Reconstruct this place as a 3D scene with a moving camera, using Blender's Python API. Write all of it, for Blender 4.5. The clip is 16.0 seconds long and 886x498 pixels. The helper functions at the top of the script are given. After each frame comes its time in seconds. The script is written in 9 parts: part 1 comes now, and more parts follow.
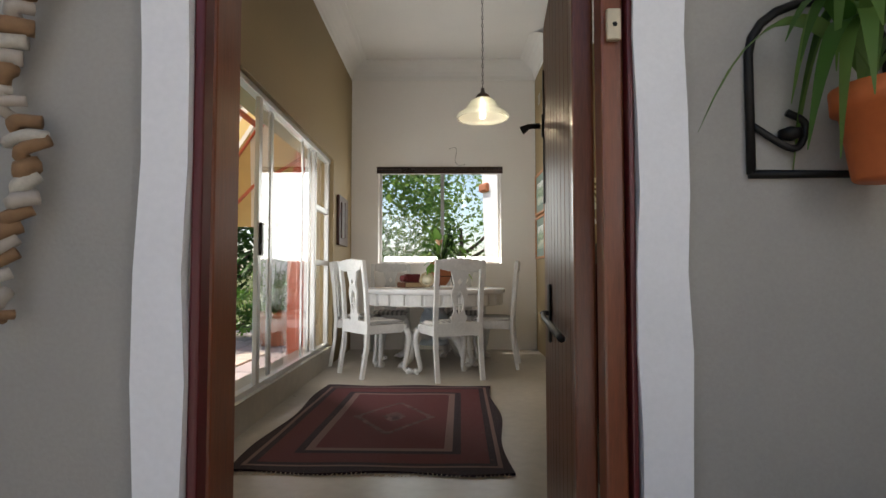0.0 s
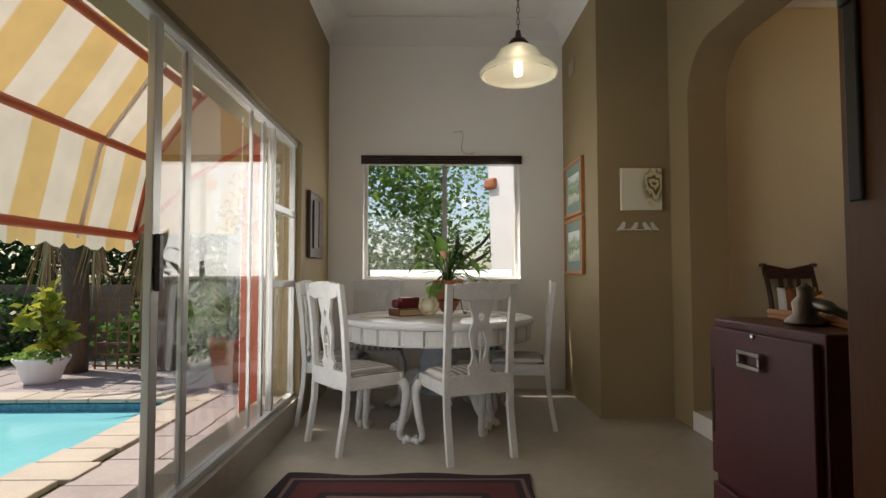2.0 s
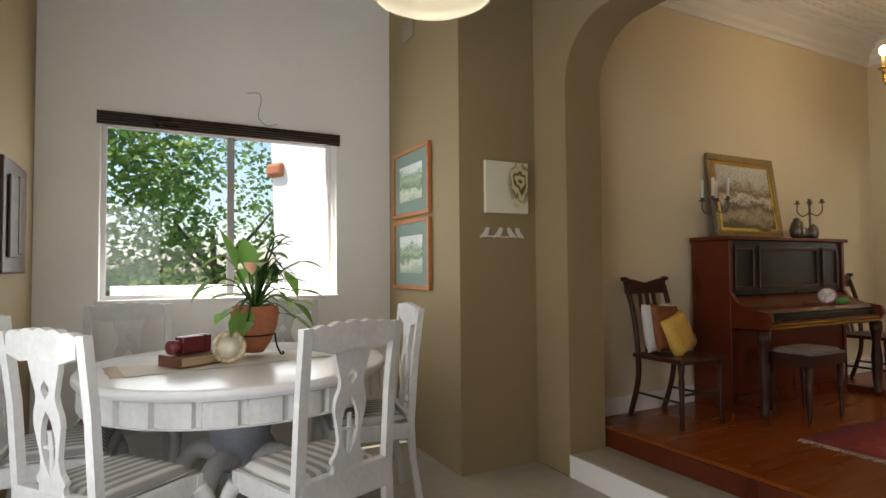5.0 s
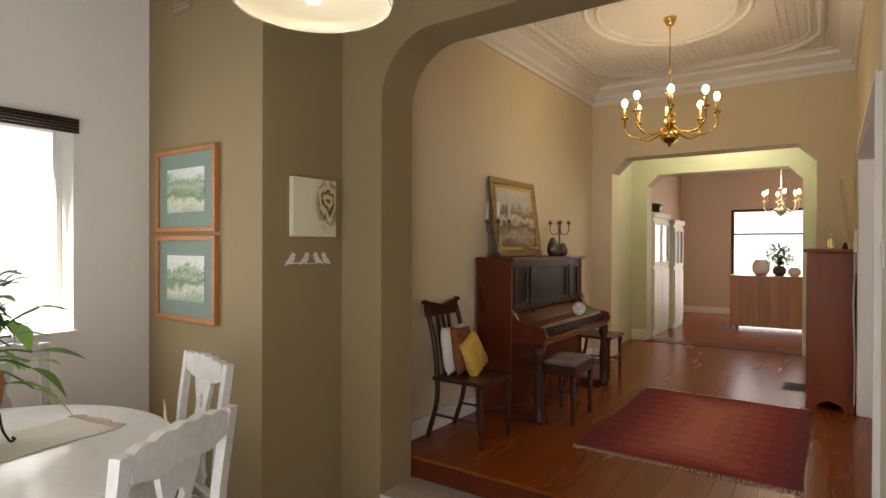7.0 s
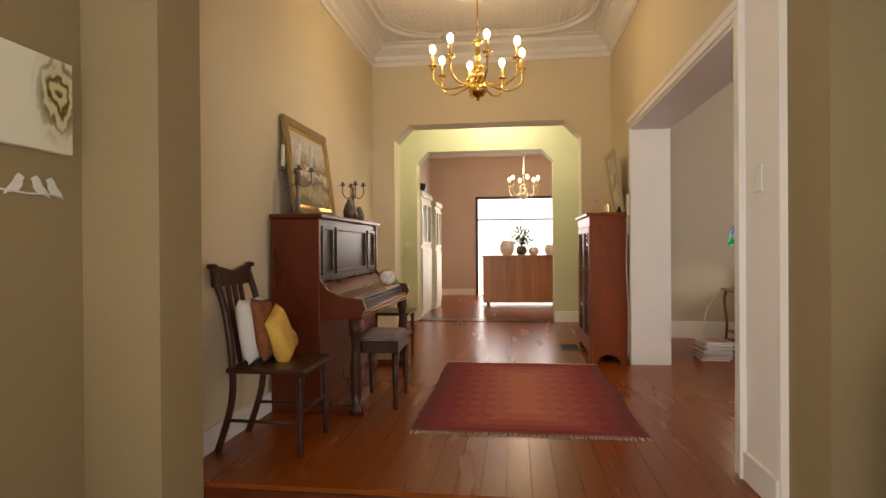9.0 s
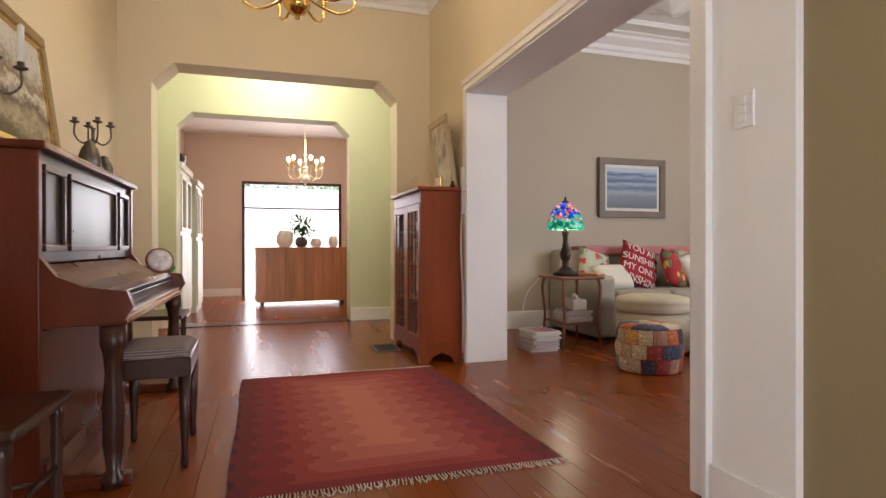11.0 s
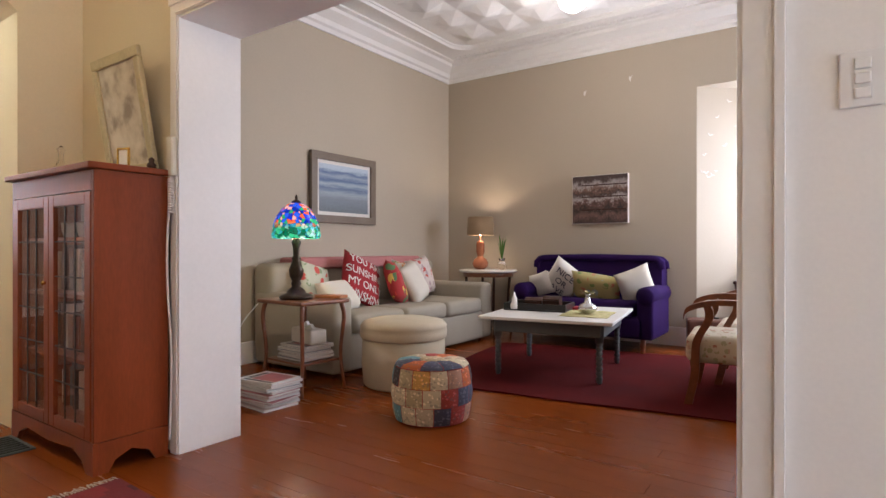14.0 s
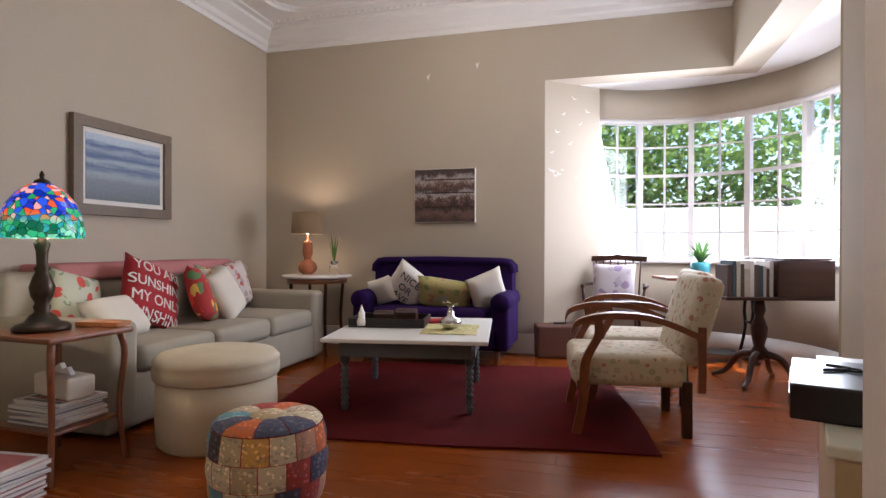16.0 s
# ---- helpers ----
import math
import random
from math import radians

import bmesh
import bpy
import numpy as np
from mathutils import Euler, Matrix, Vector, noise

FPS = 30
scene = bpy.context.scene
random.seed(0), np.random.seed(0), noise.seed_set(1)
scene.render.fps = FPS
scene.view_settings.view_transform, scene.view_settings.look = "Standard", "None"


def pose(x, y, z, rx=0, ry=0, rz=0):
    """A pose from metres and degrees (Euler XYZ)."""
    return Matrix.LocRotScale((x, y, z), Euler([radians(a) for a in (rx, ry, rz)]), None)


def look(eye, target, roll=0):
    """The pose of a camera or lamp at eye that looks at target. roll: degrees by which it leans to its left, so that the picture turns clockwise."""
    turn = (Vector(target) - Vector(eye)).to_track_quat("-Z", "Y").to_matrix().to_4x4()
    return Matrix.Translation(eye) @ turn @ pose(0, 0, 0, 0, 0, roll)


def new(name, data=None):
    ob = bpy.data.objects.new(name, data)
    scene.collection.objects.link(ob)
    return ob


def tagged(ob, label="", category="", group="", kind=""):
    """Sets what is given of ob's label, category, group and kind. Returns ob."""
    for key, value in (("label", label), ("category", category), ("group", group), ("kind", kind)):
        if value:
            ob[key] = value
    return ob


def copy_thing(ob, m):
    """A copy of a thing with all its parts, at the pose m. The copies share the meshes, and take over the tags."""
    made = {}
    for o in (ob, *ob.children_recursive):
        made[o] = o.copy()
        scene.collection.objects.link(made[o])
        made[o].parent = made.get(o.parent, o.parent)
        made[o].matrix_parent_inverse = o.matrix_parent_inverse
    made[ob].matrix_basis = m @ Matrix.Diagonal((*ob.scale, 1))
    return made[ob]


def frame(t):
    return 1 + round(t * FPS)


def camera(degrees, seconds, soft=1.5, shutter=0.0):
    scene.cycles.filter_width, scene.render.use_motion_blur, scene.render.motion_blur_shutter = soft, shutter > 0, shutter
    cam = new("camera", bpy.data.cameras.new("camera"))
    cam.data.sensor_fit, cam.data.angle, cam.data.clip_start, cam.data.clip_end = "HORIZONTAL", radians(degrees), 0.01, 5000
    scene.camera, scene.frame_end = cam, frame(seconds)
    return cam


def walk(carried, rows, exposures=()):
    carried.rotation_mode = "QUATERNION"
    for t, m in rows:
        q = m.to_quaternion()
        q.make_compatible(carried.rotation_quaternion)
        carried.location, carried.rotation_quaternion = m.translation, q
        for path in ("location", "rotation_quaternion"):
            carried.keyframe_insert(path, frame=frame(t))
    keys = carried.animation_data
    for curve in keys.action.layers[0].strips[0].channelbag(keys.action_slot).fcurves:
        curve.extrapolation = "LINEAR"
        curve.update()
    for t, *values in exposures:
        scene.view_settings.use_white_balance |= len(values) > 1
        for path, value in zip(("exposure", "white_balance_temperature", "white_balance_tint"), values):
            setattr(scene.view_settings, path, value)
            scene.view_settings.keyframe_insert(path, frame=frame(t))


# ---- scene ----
cam = camera(76.68, 16.0)
# seconds, place of the eye, yaw, pitch, roll
PATH = [
    (0, 0.707, 1.864, 0.694, 0.29, 2.68, 0.01),
    (0.5, 0.650, 2.381, 0.731, -0.28, 2.74, 0.03),
    (1, 0.621, 2.809, 0.793, -0.30, 2.61, -0.02),
    (1.5, 0.564, 3.164, 0.847, -0.60, 2.63, -0.01),
    (2, 0.519, 3.472, 0.895, -1.18, 2.63, 0.06),
    (2.5, 0.457, 3.726, 0.912, -2.24, 3.09, 0.10),
    (3, 0.408, 3.967, 0.932, -4.81, 3.10, -0.01),
    (3.5, 0.321, 4.156, 0.958, -9.70, 2.87, -0.03),
    (3.7, 0.311, 4.249, 0.943, -11.51, 3.03, 0.02),
    (5.8, -0.027, 5.116, 1.249, -37.51, 0.30, 0.07),
    (6, -0.047, 5.137, 1.308, -39.75, -0.06, -0.08),
    (6.5, -0.042, 5.288, 1.353, -47.69, -0.28, -0.10),
    (7, -0.068, 5.481, 1.371, -55.13, -0.28, -0.21),
    (7.5, -0.075, 5.685, 1.366, -62.13, -0.53, -0.17),
    (8, 0.046, 5.907, 1.267, -68.26, -0.57, 0.08),
    (8.5, 0.216, 6.128, 1.155, -75.44, -0.30, 0.30),
    (9, 0.450, 6.336, 1.063, -82.67, -0.25, 0.41),
    (9.2, 0.542, 6.374, 1.010, -85.15, 0.04, 0.46),
    (11.3, 1.700, 6.909, 0.878, -111.18, -0.06, 0.06),
    (11.5, 1.801, 6.970, 0.868, -113.25, 0.09, 0.09),
    (12, 2.098, 7.038, 0.899, -118.95, -0.02, 0.06),
    (12.5, 2.390, 7.064, 0.929, -127.70, -0.04, 0.15),
    (13, 2.591, 7.016, 0.968, -134.67, -0.09, 0.19),
    (13.5, 2.819, 6.898, 0.976, -139.80, -0.10, 0.12),
    (14, 3.046, 6.784, 0.985, -145.12, -0.04, -0.02),
    (14.5, 3.267, 6.643, 0.997, -151.38, -0.10, -0.14),
    (15, 3.459, 6.452, 1.009, -156.60, -0.21, -0.10),
    (15.5, 3.602, 6.286, 1.019, -160.68, -0.22, -0.09),
    (16, 3.693, 6.136, 1.022, -164.71, -0.26, -0.16),
]
walk(cam, [(t, pose(x, y, z, 90 + pitch, roll, yaw)) for t, x, y, z, yaw, pitch, roll in PATH],
     exposures=[(0.0, 0.5, 6700, 12), (0.4, 0.0, 6800, 12), (0.7, -0.2, 6800, 12), (1.5, -0.1, 6900, 12), (2.5, 0.2, 6800, 12), (3.5, 0.45, 6700, 12), (5.8, 0.7, 6400, 12), (7.5, 0.85, 7000, 15), (9.0, 1.2, 7300, 16),
                (11.5, 1.5, 5950, 18), (12.5, 1.4, 5900, 19), (13.5, 1.6, 5850, 19), (14.5, 1.65, 5850, 19), (16.0, 1.4, 5850, 19)])

# ---- world, sun and large lights ----
world = bpy.data.worlds.new("sky")
scene.world = world
world.use_nodes = True
wn = world.node_tree
sky = wn.nodes.new("ShaderNodeTexSky")
sky.sky_type, sky.sun_disc = 'NISHITA', False
SUN_EL, SUN_AZ = radians(54), radians(292)
sky.sun_elevation, sky.sun_rotation = SUN_EL, SUN_AZ
bg = wn.nodes["Background"]
bg.inputs["Strength"].default_value = 0.15
wn.links.new(sky.outputs["Color"], bg.inputs["Color"])
sun_dir = Vector((math.sin(SUN_AZ) * math.cos(SUN_EL), math.cos(SUN_AZ) * math.cos(SUN_EL), math.sin(SUN_EL)))
sun = new("sun", bpy.data.lights.new("sun", "SUN"))
sun.data.energy, sun.data.angle, sun.data.color = 5.0, radians(0.6), (1.0, 0.95, 0.86)
sun.matrix_world = look(sun_dir * 30, (0, 0, 0))


def area_light(name, eye, target, w, h, watts, color):
    la = new(name, bpy.data.lights.new(name, "AREA"))
    la.data.shape, la.data.size, la.data.size_y = "RECTANGLE", w, h
    la.data.energy, la.data.color = watts, color
    la.matrix_world = look(eye, target)
    return la


def point_light(name, at, watts, color, r=0.03):
    la = new(name, bpy.data.lights.new(name, "POINT"))
    la.data.energy, la.data.color, la.data.shadow_soft_size = watts, color, r
    la.location = at
    return la


# sky light entering at the large openings
area_light("sliding_door_sky_light", (-0.52, 6.7, 0.95), (0.9, 7.7, 0.95), 2.6, 1.8, 22, (0.96, 0.98, 1.0))
area_light("dining_window_sky_light", (0.62, 9.35, 1.47), (0.62, 8.0, 1.2), 1.5, 1.2, 11, (0.97, 1.0, 0.98))
area_light("bow_window_sky_light", (3.05, 0.30, 1.6), (3.6, 3.0, 1.2), 1.2, 1.35, 22, (0.93, 0.97, 1.0))
area_light("bow_window_sky_light", (2.08, 1.25, 1.6), (4.5, 2.2, 1.1), 1.2, 1.35, 22, (0.93, 0.97, 1.0))
area_light("kitchen_door_sky_light", (12.5, 6.27, 1.1), (8.0, 6.27, 0.9), 1.6, 1.8, 20, (1.0, 0.98, 0.95))
WARM = (1.0, 0.72, 0.42)

# ---- helpers for building ----
def srgb(r, g, b):
    f = lambda c: c / 12.92 if c <= 0.04045 else ((c + 0.055) / 1.055) ** 2.4
    return (f(r / 255), f(g / 255), f(b / 255))


def node_mat(name):
    m = bpy.data.materials.new(name)
    m.use_nodes = True
    return m, m.node_tree.nodes, m.node_tree.links, m.node_tree.nodes["Principled BSDF"]


def surface(name, color, rough=0.6, metal=0.0, var=0.12, scale=3.0, grain=60.0, bump=0.15, stretch=(1, 1, 1), random_shift=0.0, coat=0.0, other=None, gloss=None, rvar=0.08, laid=False):
    """Paint, plaster, cloth, wood or metal: colour varied at two scales, with fine relief."""
    m, n, l, p = node_mat(name)
    tc = n.new("ShaderNodeTexCoord")
    mp = n.new("ShaderNodeMapping")
    mp.inputs["Scale"].default_value = stretch
    l.new(n.new("ShaderNodeNewGeometry").outputs["Position"] if laid else tc.outputs["Object"], mp.inputs["Vector"])
    big, fine = n.new("ShaderNodeTexNoise"), n.new("ShaderNodeTexNoise")
    big.inputs["Scale"].default_value, big.inputs["Detail"].default_value = scale, 5
    fine.inputs["Scale"].default_value, fine.inputs["Detail"].default_value = grain, 3
    for t in (big, fine):
        l.new(mp.outputs["Vector"], t.inputs["Vector"])
    add = n.new("ShaderNodeMath")
    add.operation = "MULTIPLY_ADD"
    add.inputs[1].default_value = 0.6
    l.new(big.outputs["Fac"], add.inputs[0])
    half = n.new("ShaderNodeMath")
    half.operation = "MULTIPLY"
    half.inputs[1].default_value = 0.4
    l.new(fine.outputs["Fac"], half.inputs[0])
    l.new(half.outputs[0], add.inputs[2])
    fac = add.outputs[0]
    if random_shift:
        info = n.new("ShaderNodeObjectInfo")
        sh = n.new("ShaderNodeMath")
        sh.operation = "MULTIPLY_ADD"
        sh.inputs[1].default_value = random_shift
        l.new(info.outputs["Random"], sh.inputs[0])
        l.new(fac, sh.inputs[2])
        fac = sh.outputs[0]
    ramp = n.new("ShaderNodeValToRGB")
    e = ramp.color_ramp.elements
    e[0].position, e[1].position = 0.3, 0.7 + random_shift
    dark = other or tuple(c * (1 - var) for c in color)
    light = tuple(min(1, c * (1 + var)) for c in color)
    e[0].color, e[1].color = (*dark, 1), (*light, 1)
    l.new(fac, ramp.inputs["Fac"])
    l.new(ramp.outputs["Color"], p.inputs["Base Color"])
    rr = n.new("ShaderNodeMapRange")
    rr.inputs["To Min"].default_value, rr.inputs["To Max"].default_value = max(0.02, rough - rvar), min(1, rough + rvar)
    l.new(big.outputs["Fac"], rr.inputs["Value"])
    l.new(rr.outputs["Result"], p.inputs["Roughness"])
    if rough >= 0.9:
        p.inputs["Specular IOR Level"].default_value = 0.1
    if gloss is not None:
        p.inputs["Specular IOR Level"].default_value = gloss
    p.inputs["Metallic"].default_value = metal
    p.inputs["Coat Weight"].default_value = coat
    p.inputs["Coat Roughness"].default_value = 0.12
    if bump:
        b = n.new("ShaderNodeBump")
        b.inputs["Strength"].default_value, b.inputs["Distance"].default_value = bump, 0.004
        l.new(fac, b.inputs["Height"])
        l.new(b.outputs["Normal"], p.inputs["Normal"])
    return m


def glow(name, color, strength, base=(0.8, 0.8, 0.8)):
    m, n, l, p = node_mat(name)
    p.inputs["Base Color"].default_value = (*base, 1)
    p.inputs["Emission Color"].default_value = (*color, 1)
    p.inputs["Emission Strength"].default_value = strength
    p.inputs["Roughness"].default_value = 0.3
    return m


def clear_glass(name, tint=(1, 1, 1), rough=0.0):
    m, n, l, p = node_mat(name)
    p.inputs["Base Color"].default_value = (*tint, 1)
    p.inputs["Transmission Weight"].default_value = 1
    p.inputs["Roughness"].default_value = rough
    p.inputs["IOR"].default_value = 1.45
    return m


def stripes(name, a, b, width, axis=0, rough=0.7, trans=0.0, edge=0.02):
    """Two-coloured woven stripes across one axis of the object."""
    m, n, l, p = node_mat(name)
    tc, sep = n.new("ShaderNodeTexCoord"), n.new("ShaderNodeSeparateXYZ")
    l.new(tc.outputs["Object"], sep.inputs[0])
    k = n.new("ShaderNodeMath"); k.operation = "MULTIPLY"; k.inputs[1].default_value = 1 / (2 * width)
    fr = n.new("ShaderNodeMath"); fr.operation = "FRACT"
    l.new(sep.outputs[axis], k.inputs[0]); l.new(k.outputs[0], fr.inputs[0])
    ramp = n.new("ShaderNodeValToRGB")
    e = ramp.color_ramp.elements
    e[0].position, e[1].position = 0.5 - edge, 0.5 + edge
    e[0].color, e[1].color = (*a, 1), (*b, 1)
    l.new(fr.outputs[0], ramp.inputs["Fac"])
    no = n.new("ShaderNodeTexNoise"); no.inputs["Scale"].default_value = 5
    l.new(tc.outputs["Object"], no.inputs["Vector"])
    mix = n.new("ShaderNodeMix"); mix.data_type, mix.blend_type = "RGBA", "MULTIPLY"
    mix.inputs["Factor"].default_value = 0.35
    l.new(ramp.outputs["Color"], mix.inputs["A"]); l.new(no.outputs["Color"], mix.inputs["B"])
    bw = n.new("ShaderNodeRGBToBW"); l.new(no.outputs["Color"], bw.inputs[0])
    l.new(bw.outputs[0], mix.inputs["B"])
    l.new(mix.outputs["Result"], p.inputs["Base Color"])
    p.inputs["Roughness"].default_value = rough
    if trans:
        tr = n.new("ShaderNodeBsdfTranslucent")
        l.new(mix.outputs["Result"], tr.inputs["Color"])
        ms = n.new("ShaderNodeMixShader"); ms.inputs[0].default_value = trans
        l.new(p.outputs[0], ms.inputs[1]); l.new(tr.outputs[0], ms.inputs[2])
        l.new(ms.outputs[0], n["Material Output"].inputs["Surface"])
    return m


def leaf_mat(name, color, other):
    m, n, l, p = node_mat(name)
    geo, ramp = n.new("ShaderNodeNewGeometry"), n.new("ShaderNodeValToRGB")
    ramp.color_ramp.elements[0].color, ramp.color_ramp.elements[1].color = (*other, 1), (*color, 1)
    l.new(geo.outputs["Random Per Island"], ramp.inputs["Fac"])
    l.new(ramp.outputs["Color"], p.inputs["Base Color"])
    p.inputs["Roughness"].default_value = 0.45
    tr = n.new("ShaderNodeBsdfTranslucent")
    l.new(ramp.outputs["Color"], tr.inputs["Color"])
    ms = n.new("ShaderNodeMixShader"); ms.inputs[0].default_value = 0.55
    l.new(p.outputs[0], ms.inputs[1]); l.new(tr.outputs[0], ms.inputs[2])
    l.new(ms.outputs[0], n["Material Output"].inputs["Surface"])
    return m


def box(bm, x0, x1, y0, y1, z0, z1, bev=0.0):
    m = Matrix.Translation(((x0 + x1) / 2, (y0 + y1) / 2, (z0 + z1) / 2)) @ Matrix.Diagonal((x1 - x0, y1 - y0, z1 - z0, 1))
    r = bmesh.ops.create_cube(bm, size=1, matrix=m)
    if bev:
        ed = {e for v in r["verts"] for e in v.link_edges}
        bmesh.ops.bevel(bm, geom=list(ed), offset=bev, segments=2, affect="EDGES", profile=0.5)
    return bm


def boxes(*items, bev=0.0):
    bm = bmesh.new()
    for i in items:
        box(bm, *i, bev=bev)
    return bm


def prism(bm, pts, axis, a0, a1):
    """A flat outline (two coordinates) drawn out along axis from a0 to a1."""
    def put(p, a):
        return {"x": (a, p[0], p[1]), "y": (p[0], a, p[1]), "z": (p[0], p[1], a)}[axis]
    va = [bm.verts.new(put(p, a0)) for p in pts]
    vb = [bm.verts.new(put(p, a1)) for p in pts]
    n = len(pts)
    faces = [bm.faces.new(va), bm.faces.new(vb[::-1])]
    for i in range(n):
        bm.faces.new((va[i], vb[i], vb[(i + 1) % n], va[(i + 1) % n]))
    bm.normal_update()
    bmesh.ops.triangulate(bm, faces=faces)
    bmesh.ops.recalc_face_normals(bm, faces=bm.faces)
    return bm


def lathe(bm, prof, at=(0, 0, 0), seg=24, closed=True):
    """Turned shape: prof is (radius, height) from bottom to top."""
    rings = []
    for r, z in prof:
        rings.append([bm.verts.new((at[0] + r * math.cos(2 * math.pi * i / seg), at[1] + r * math.sin(2 * math.pi * i / seg), at[2] + z)) for i in range(seg)])
    for a, b in zip(rings, rings[1:]):
        for i in range(seg):
            bm.faces.new((a[i], a[(i + 1) % seg], b[(i + 1) % seg], b[i]))
    if closed:
        bm.faces.new(rings[0][::-1])
        bm.faces.new(rings[-1])
    return bm


def tube(bm, pts, r, seg=8):
    """A round bar through points; r is one radius or one for each point."""
    pts = [Vector(p) for p in pts]
    rs = r if isinstance(r, (list, tuple)) else [r] * len(pts)
    rings = []
    up = None
    for i, p in enumerate(pts):
        d = (pts[min(i + 1, len(pts) - 1)] - pts[max(i - 1, 0)]).normalized()
        if up is None:
            up = d.orthogonal().normalized()
        a = (up - d * up.dot(d))
        a = a.normalized() if a.length > 1e-4 else d.orthogonal().normalized()
        up = a
        b = d.cross(a)
        rings.append([bm.verts.new(p + (a * math.cos(2 * math.pi * k / seg) + b * math.sin(2 * math.pi * k / seg)) * rs[i]) for k in range(seg)])
    for a, b in zip(rings, rings[1:]):
        for k in range(seg):
            bm.faces.new((a[k], a[(k + 1) % seg], b[(k + 1) % seg], b[k]))
    bm.faces.new(rings[0][::-1])
    bm.faces.new(rings[-1])
    return bm


def curve_pts(ctrl, n=16):
    """Smooth line through control points."""
    c = [Vector(p) for p in ctrl]
    out = []
    for i in range(len(c) - 1):
        p0, p1, p2, p3 = c[max(i - 1, 0)], c[i], c[i + 1], c[min(i + 2, len(c) - 1)]
        for k in range(n):
            t = k / n
            out.append(0.5 * ((2 * p1) + (p2 - p0) * t + (2 * p0 - 5 * p1 + 4 * p2 - p3) * t * t + (3 * p1 - p0 - 3 * p2 + p3) * t ** 3))
    return out + [c[-1]]


def cushion_bm(w, d, h, bulge=0.35, n=10, pinch=0.06):
    """A stuffed pad of w x d, h thick in the middle, lying in xy about the origin."""
    bm = bmesh.new()
    def sheet(s):
        g = []
        for i in range(n + 1):
            row = []
            for j in range(n + 1):
                u, v = 2 * i / n - 1, 2 * j / n - 1
                k = max(0, (1 - u ** 4) * (1 - v ** 4)) ** bulge
                sx = 1 - pinch * (1 - v * v) * (abs(u) > 0.99)
                sy = 1 - pinch * (1 - u * u) * (abs(v) > 0.99)
                row.append(bm.verts.new((u * w / 2 * sx, v * d / 2 * sy, s * h / 2 * k)))
            g.append(row)
        for i in range(n):
            for j in range(n):
                f = (g[i][j], g[i + 1][j], g[i + 1][j + 1], g[i][j + 1])
                bm.faces.new(f if s > 0 else f[::-1])
    sheet(1), sheet(-1)
    bmesh.ops.remove_doubles(bm, verts=bm.verts, dist=0.0005)
    return bm


def link(name, bm, material, smooth=False):
    me = bpy.data.meshes.new(name)
    bm.to_mesh(me)
    bm.free()
    for m in (material if isinstance(material, (list, tuple)) else [material]):
        me.materials.append(m)
    if smooth:
        for f in me.polygons:
            f.use_smooth = True
    return new(name, me)


def part(name, bm, material, parent, label="", smooth=False, at=None):
    ob = link(name, bm, material, smooth)
    ob.parent = parent
    if at is not None:
        ob.matrix_local = at
    if label:
        tagged(ob, label)
    return ob


def thing(name, m, label, category, group=""):
    e = new(name)
    e.empty_display_size = 0.1
    e.matrix_basis = m
    return tagged(e, label, category, group)


def single(name, bm, material, label, category, group="", kind="", smooth=False, at=None):
    ob = link(name, bm, material, smooth)
    if at is not None:
        ob.matrix_basis = at
    return tagged(ob, label, category, group, kind)


def structure(name, bm, material, label="", smooth=False):
    return tagged(link(name, bm, material, smooth), label, "", "", "structure")


# ---- materials ----
M_TAUPE = surface("taupe wall paint", (0.295, 0.220, 0.115), 0.75, var=0.06, scale=1.2, grain=90, bump=0.12)
M_PALE = surface("pale grey wall paint", (0.84, 0.81, 0.77), 0.75, var=0.05, scale=1.2, grain=90, bump=0.12)
M_CREAM = surface("cream wall paint", (0.68, 0.585, 0.41), 0.7, var=0.05, scale=1.0, grain=90, bump=0.1)
M_LIVING = surface("mushroom wall paint", (0.455, 0.388, 0.295), 0.75, var=0.05, scale=1.0, grain=90, bump=0.1)
M_GREEN = surface("pale green wall paint", (0.58, 0.58, 0.40), 0.7, var=0.05, scale=1.0, grain=90, bump=0.1)
M_KITCHEN = surface("dusty pink wall paint", (0.55, 0.445, 0.375), 0.7, var=0.05, scale=1.0, grain=90, bump=0.1)
M_WHITE = surface("white gloss paint", (0.80, 0.77, 0.74), 0.4, var=0.04, scale=2, grain=50, bump=0.08)
M_CEIL = surface("white ceiling paint", (0.78, 0.76, 0.73), 0.6, var=0.04, scale=2, grain=60, bump=0.1)
M_OUT = surface("grey outside plaster", (0.37, 0.345, 0.31), 0.85, var=0.08, scale=2.5, grain=120, bump=0.3)
M_OUTWHITE = surface("white outside plaster", (0.84, 0.82, 0.82), 0.8, var=0.05, scale=3, grain=90, bump=0.25)
M_SCREED = surface("cream cement screed", (0.33, 0.295, 0.24), 0.32, var=0.18, scale=1.6, grain=14, bump=0.1)
M_BOARD = surface("orange-brown floorboard", (0.218, 0.048, 0.0048), 0.27, var=0.04, scale=1.3, grain=9, bump=0, stretch=(0.6, 5, 5), random_shift=0.16, coat=0.0, other=(0.185, 0.039, 0.004), gloss=0.28, rvar=0.015, laid=True)
M_GAP = surface("dark underfloor", (0.03, 0.018, 0.01), 0.8)
M_ALU = surface("aluminium frame", (0.55, 0.54, 0.52), 0.35, metal=0.7, var=0.06, grain=120, bump=0.05)
M_GLASS = clear_glass("window glass")
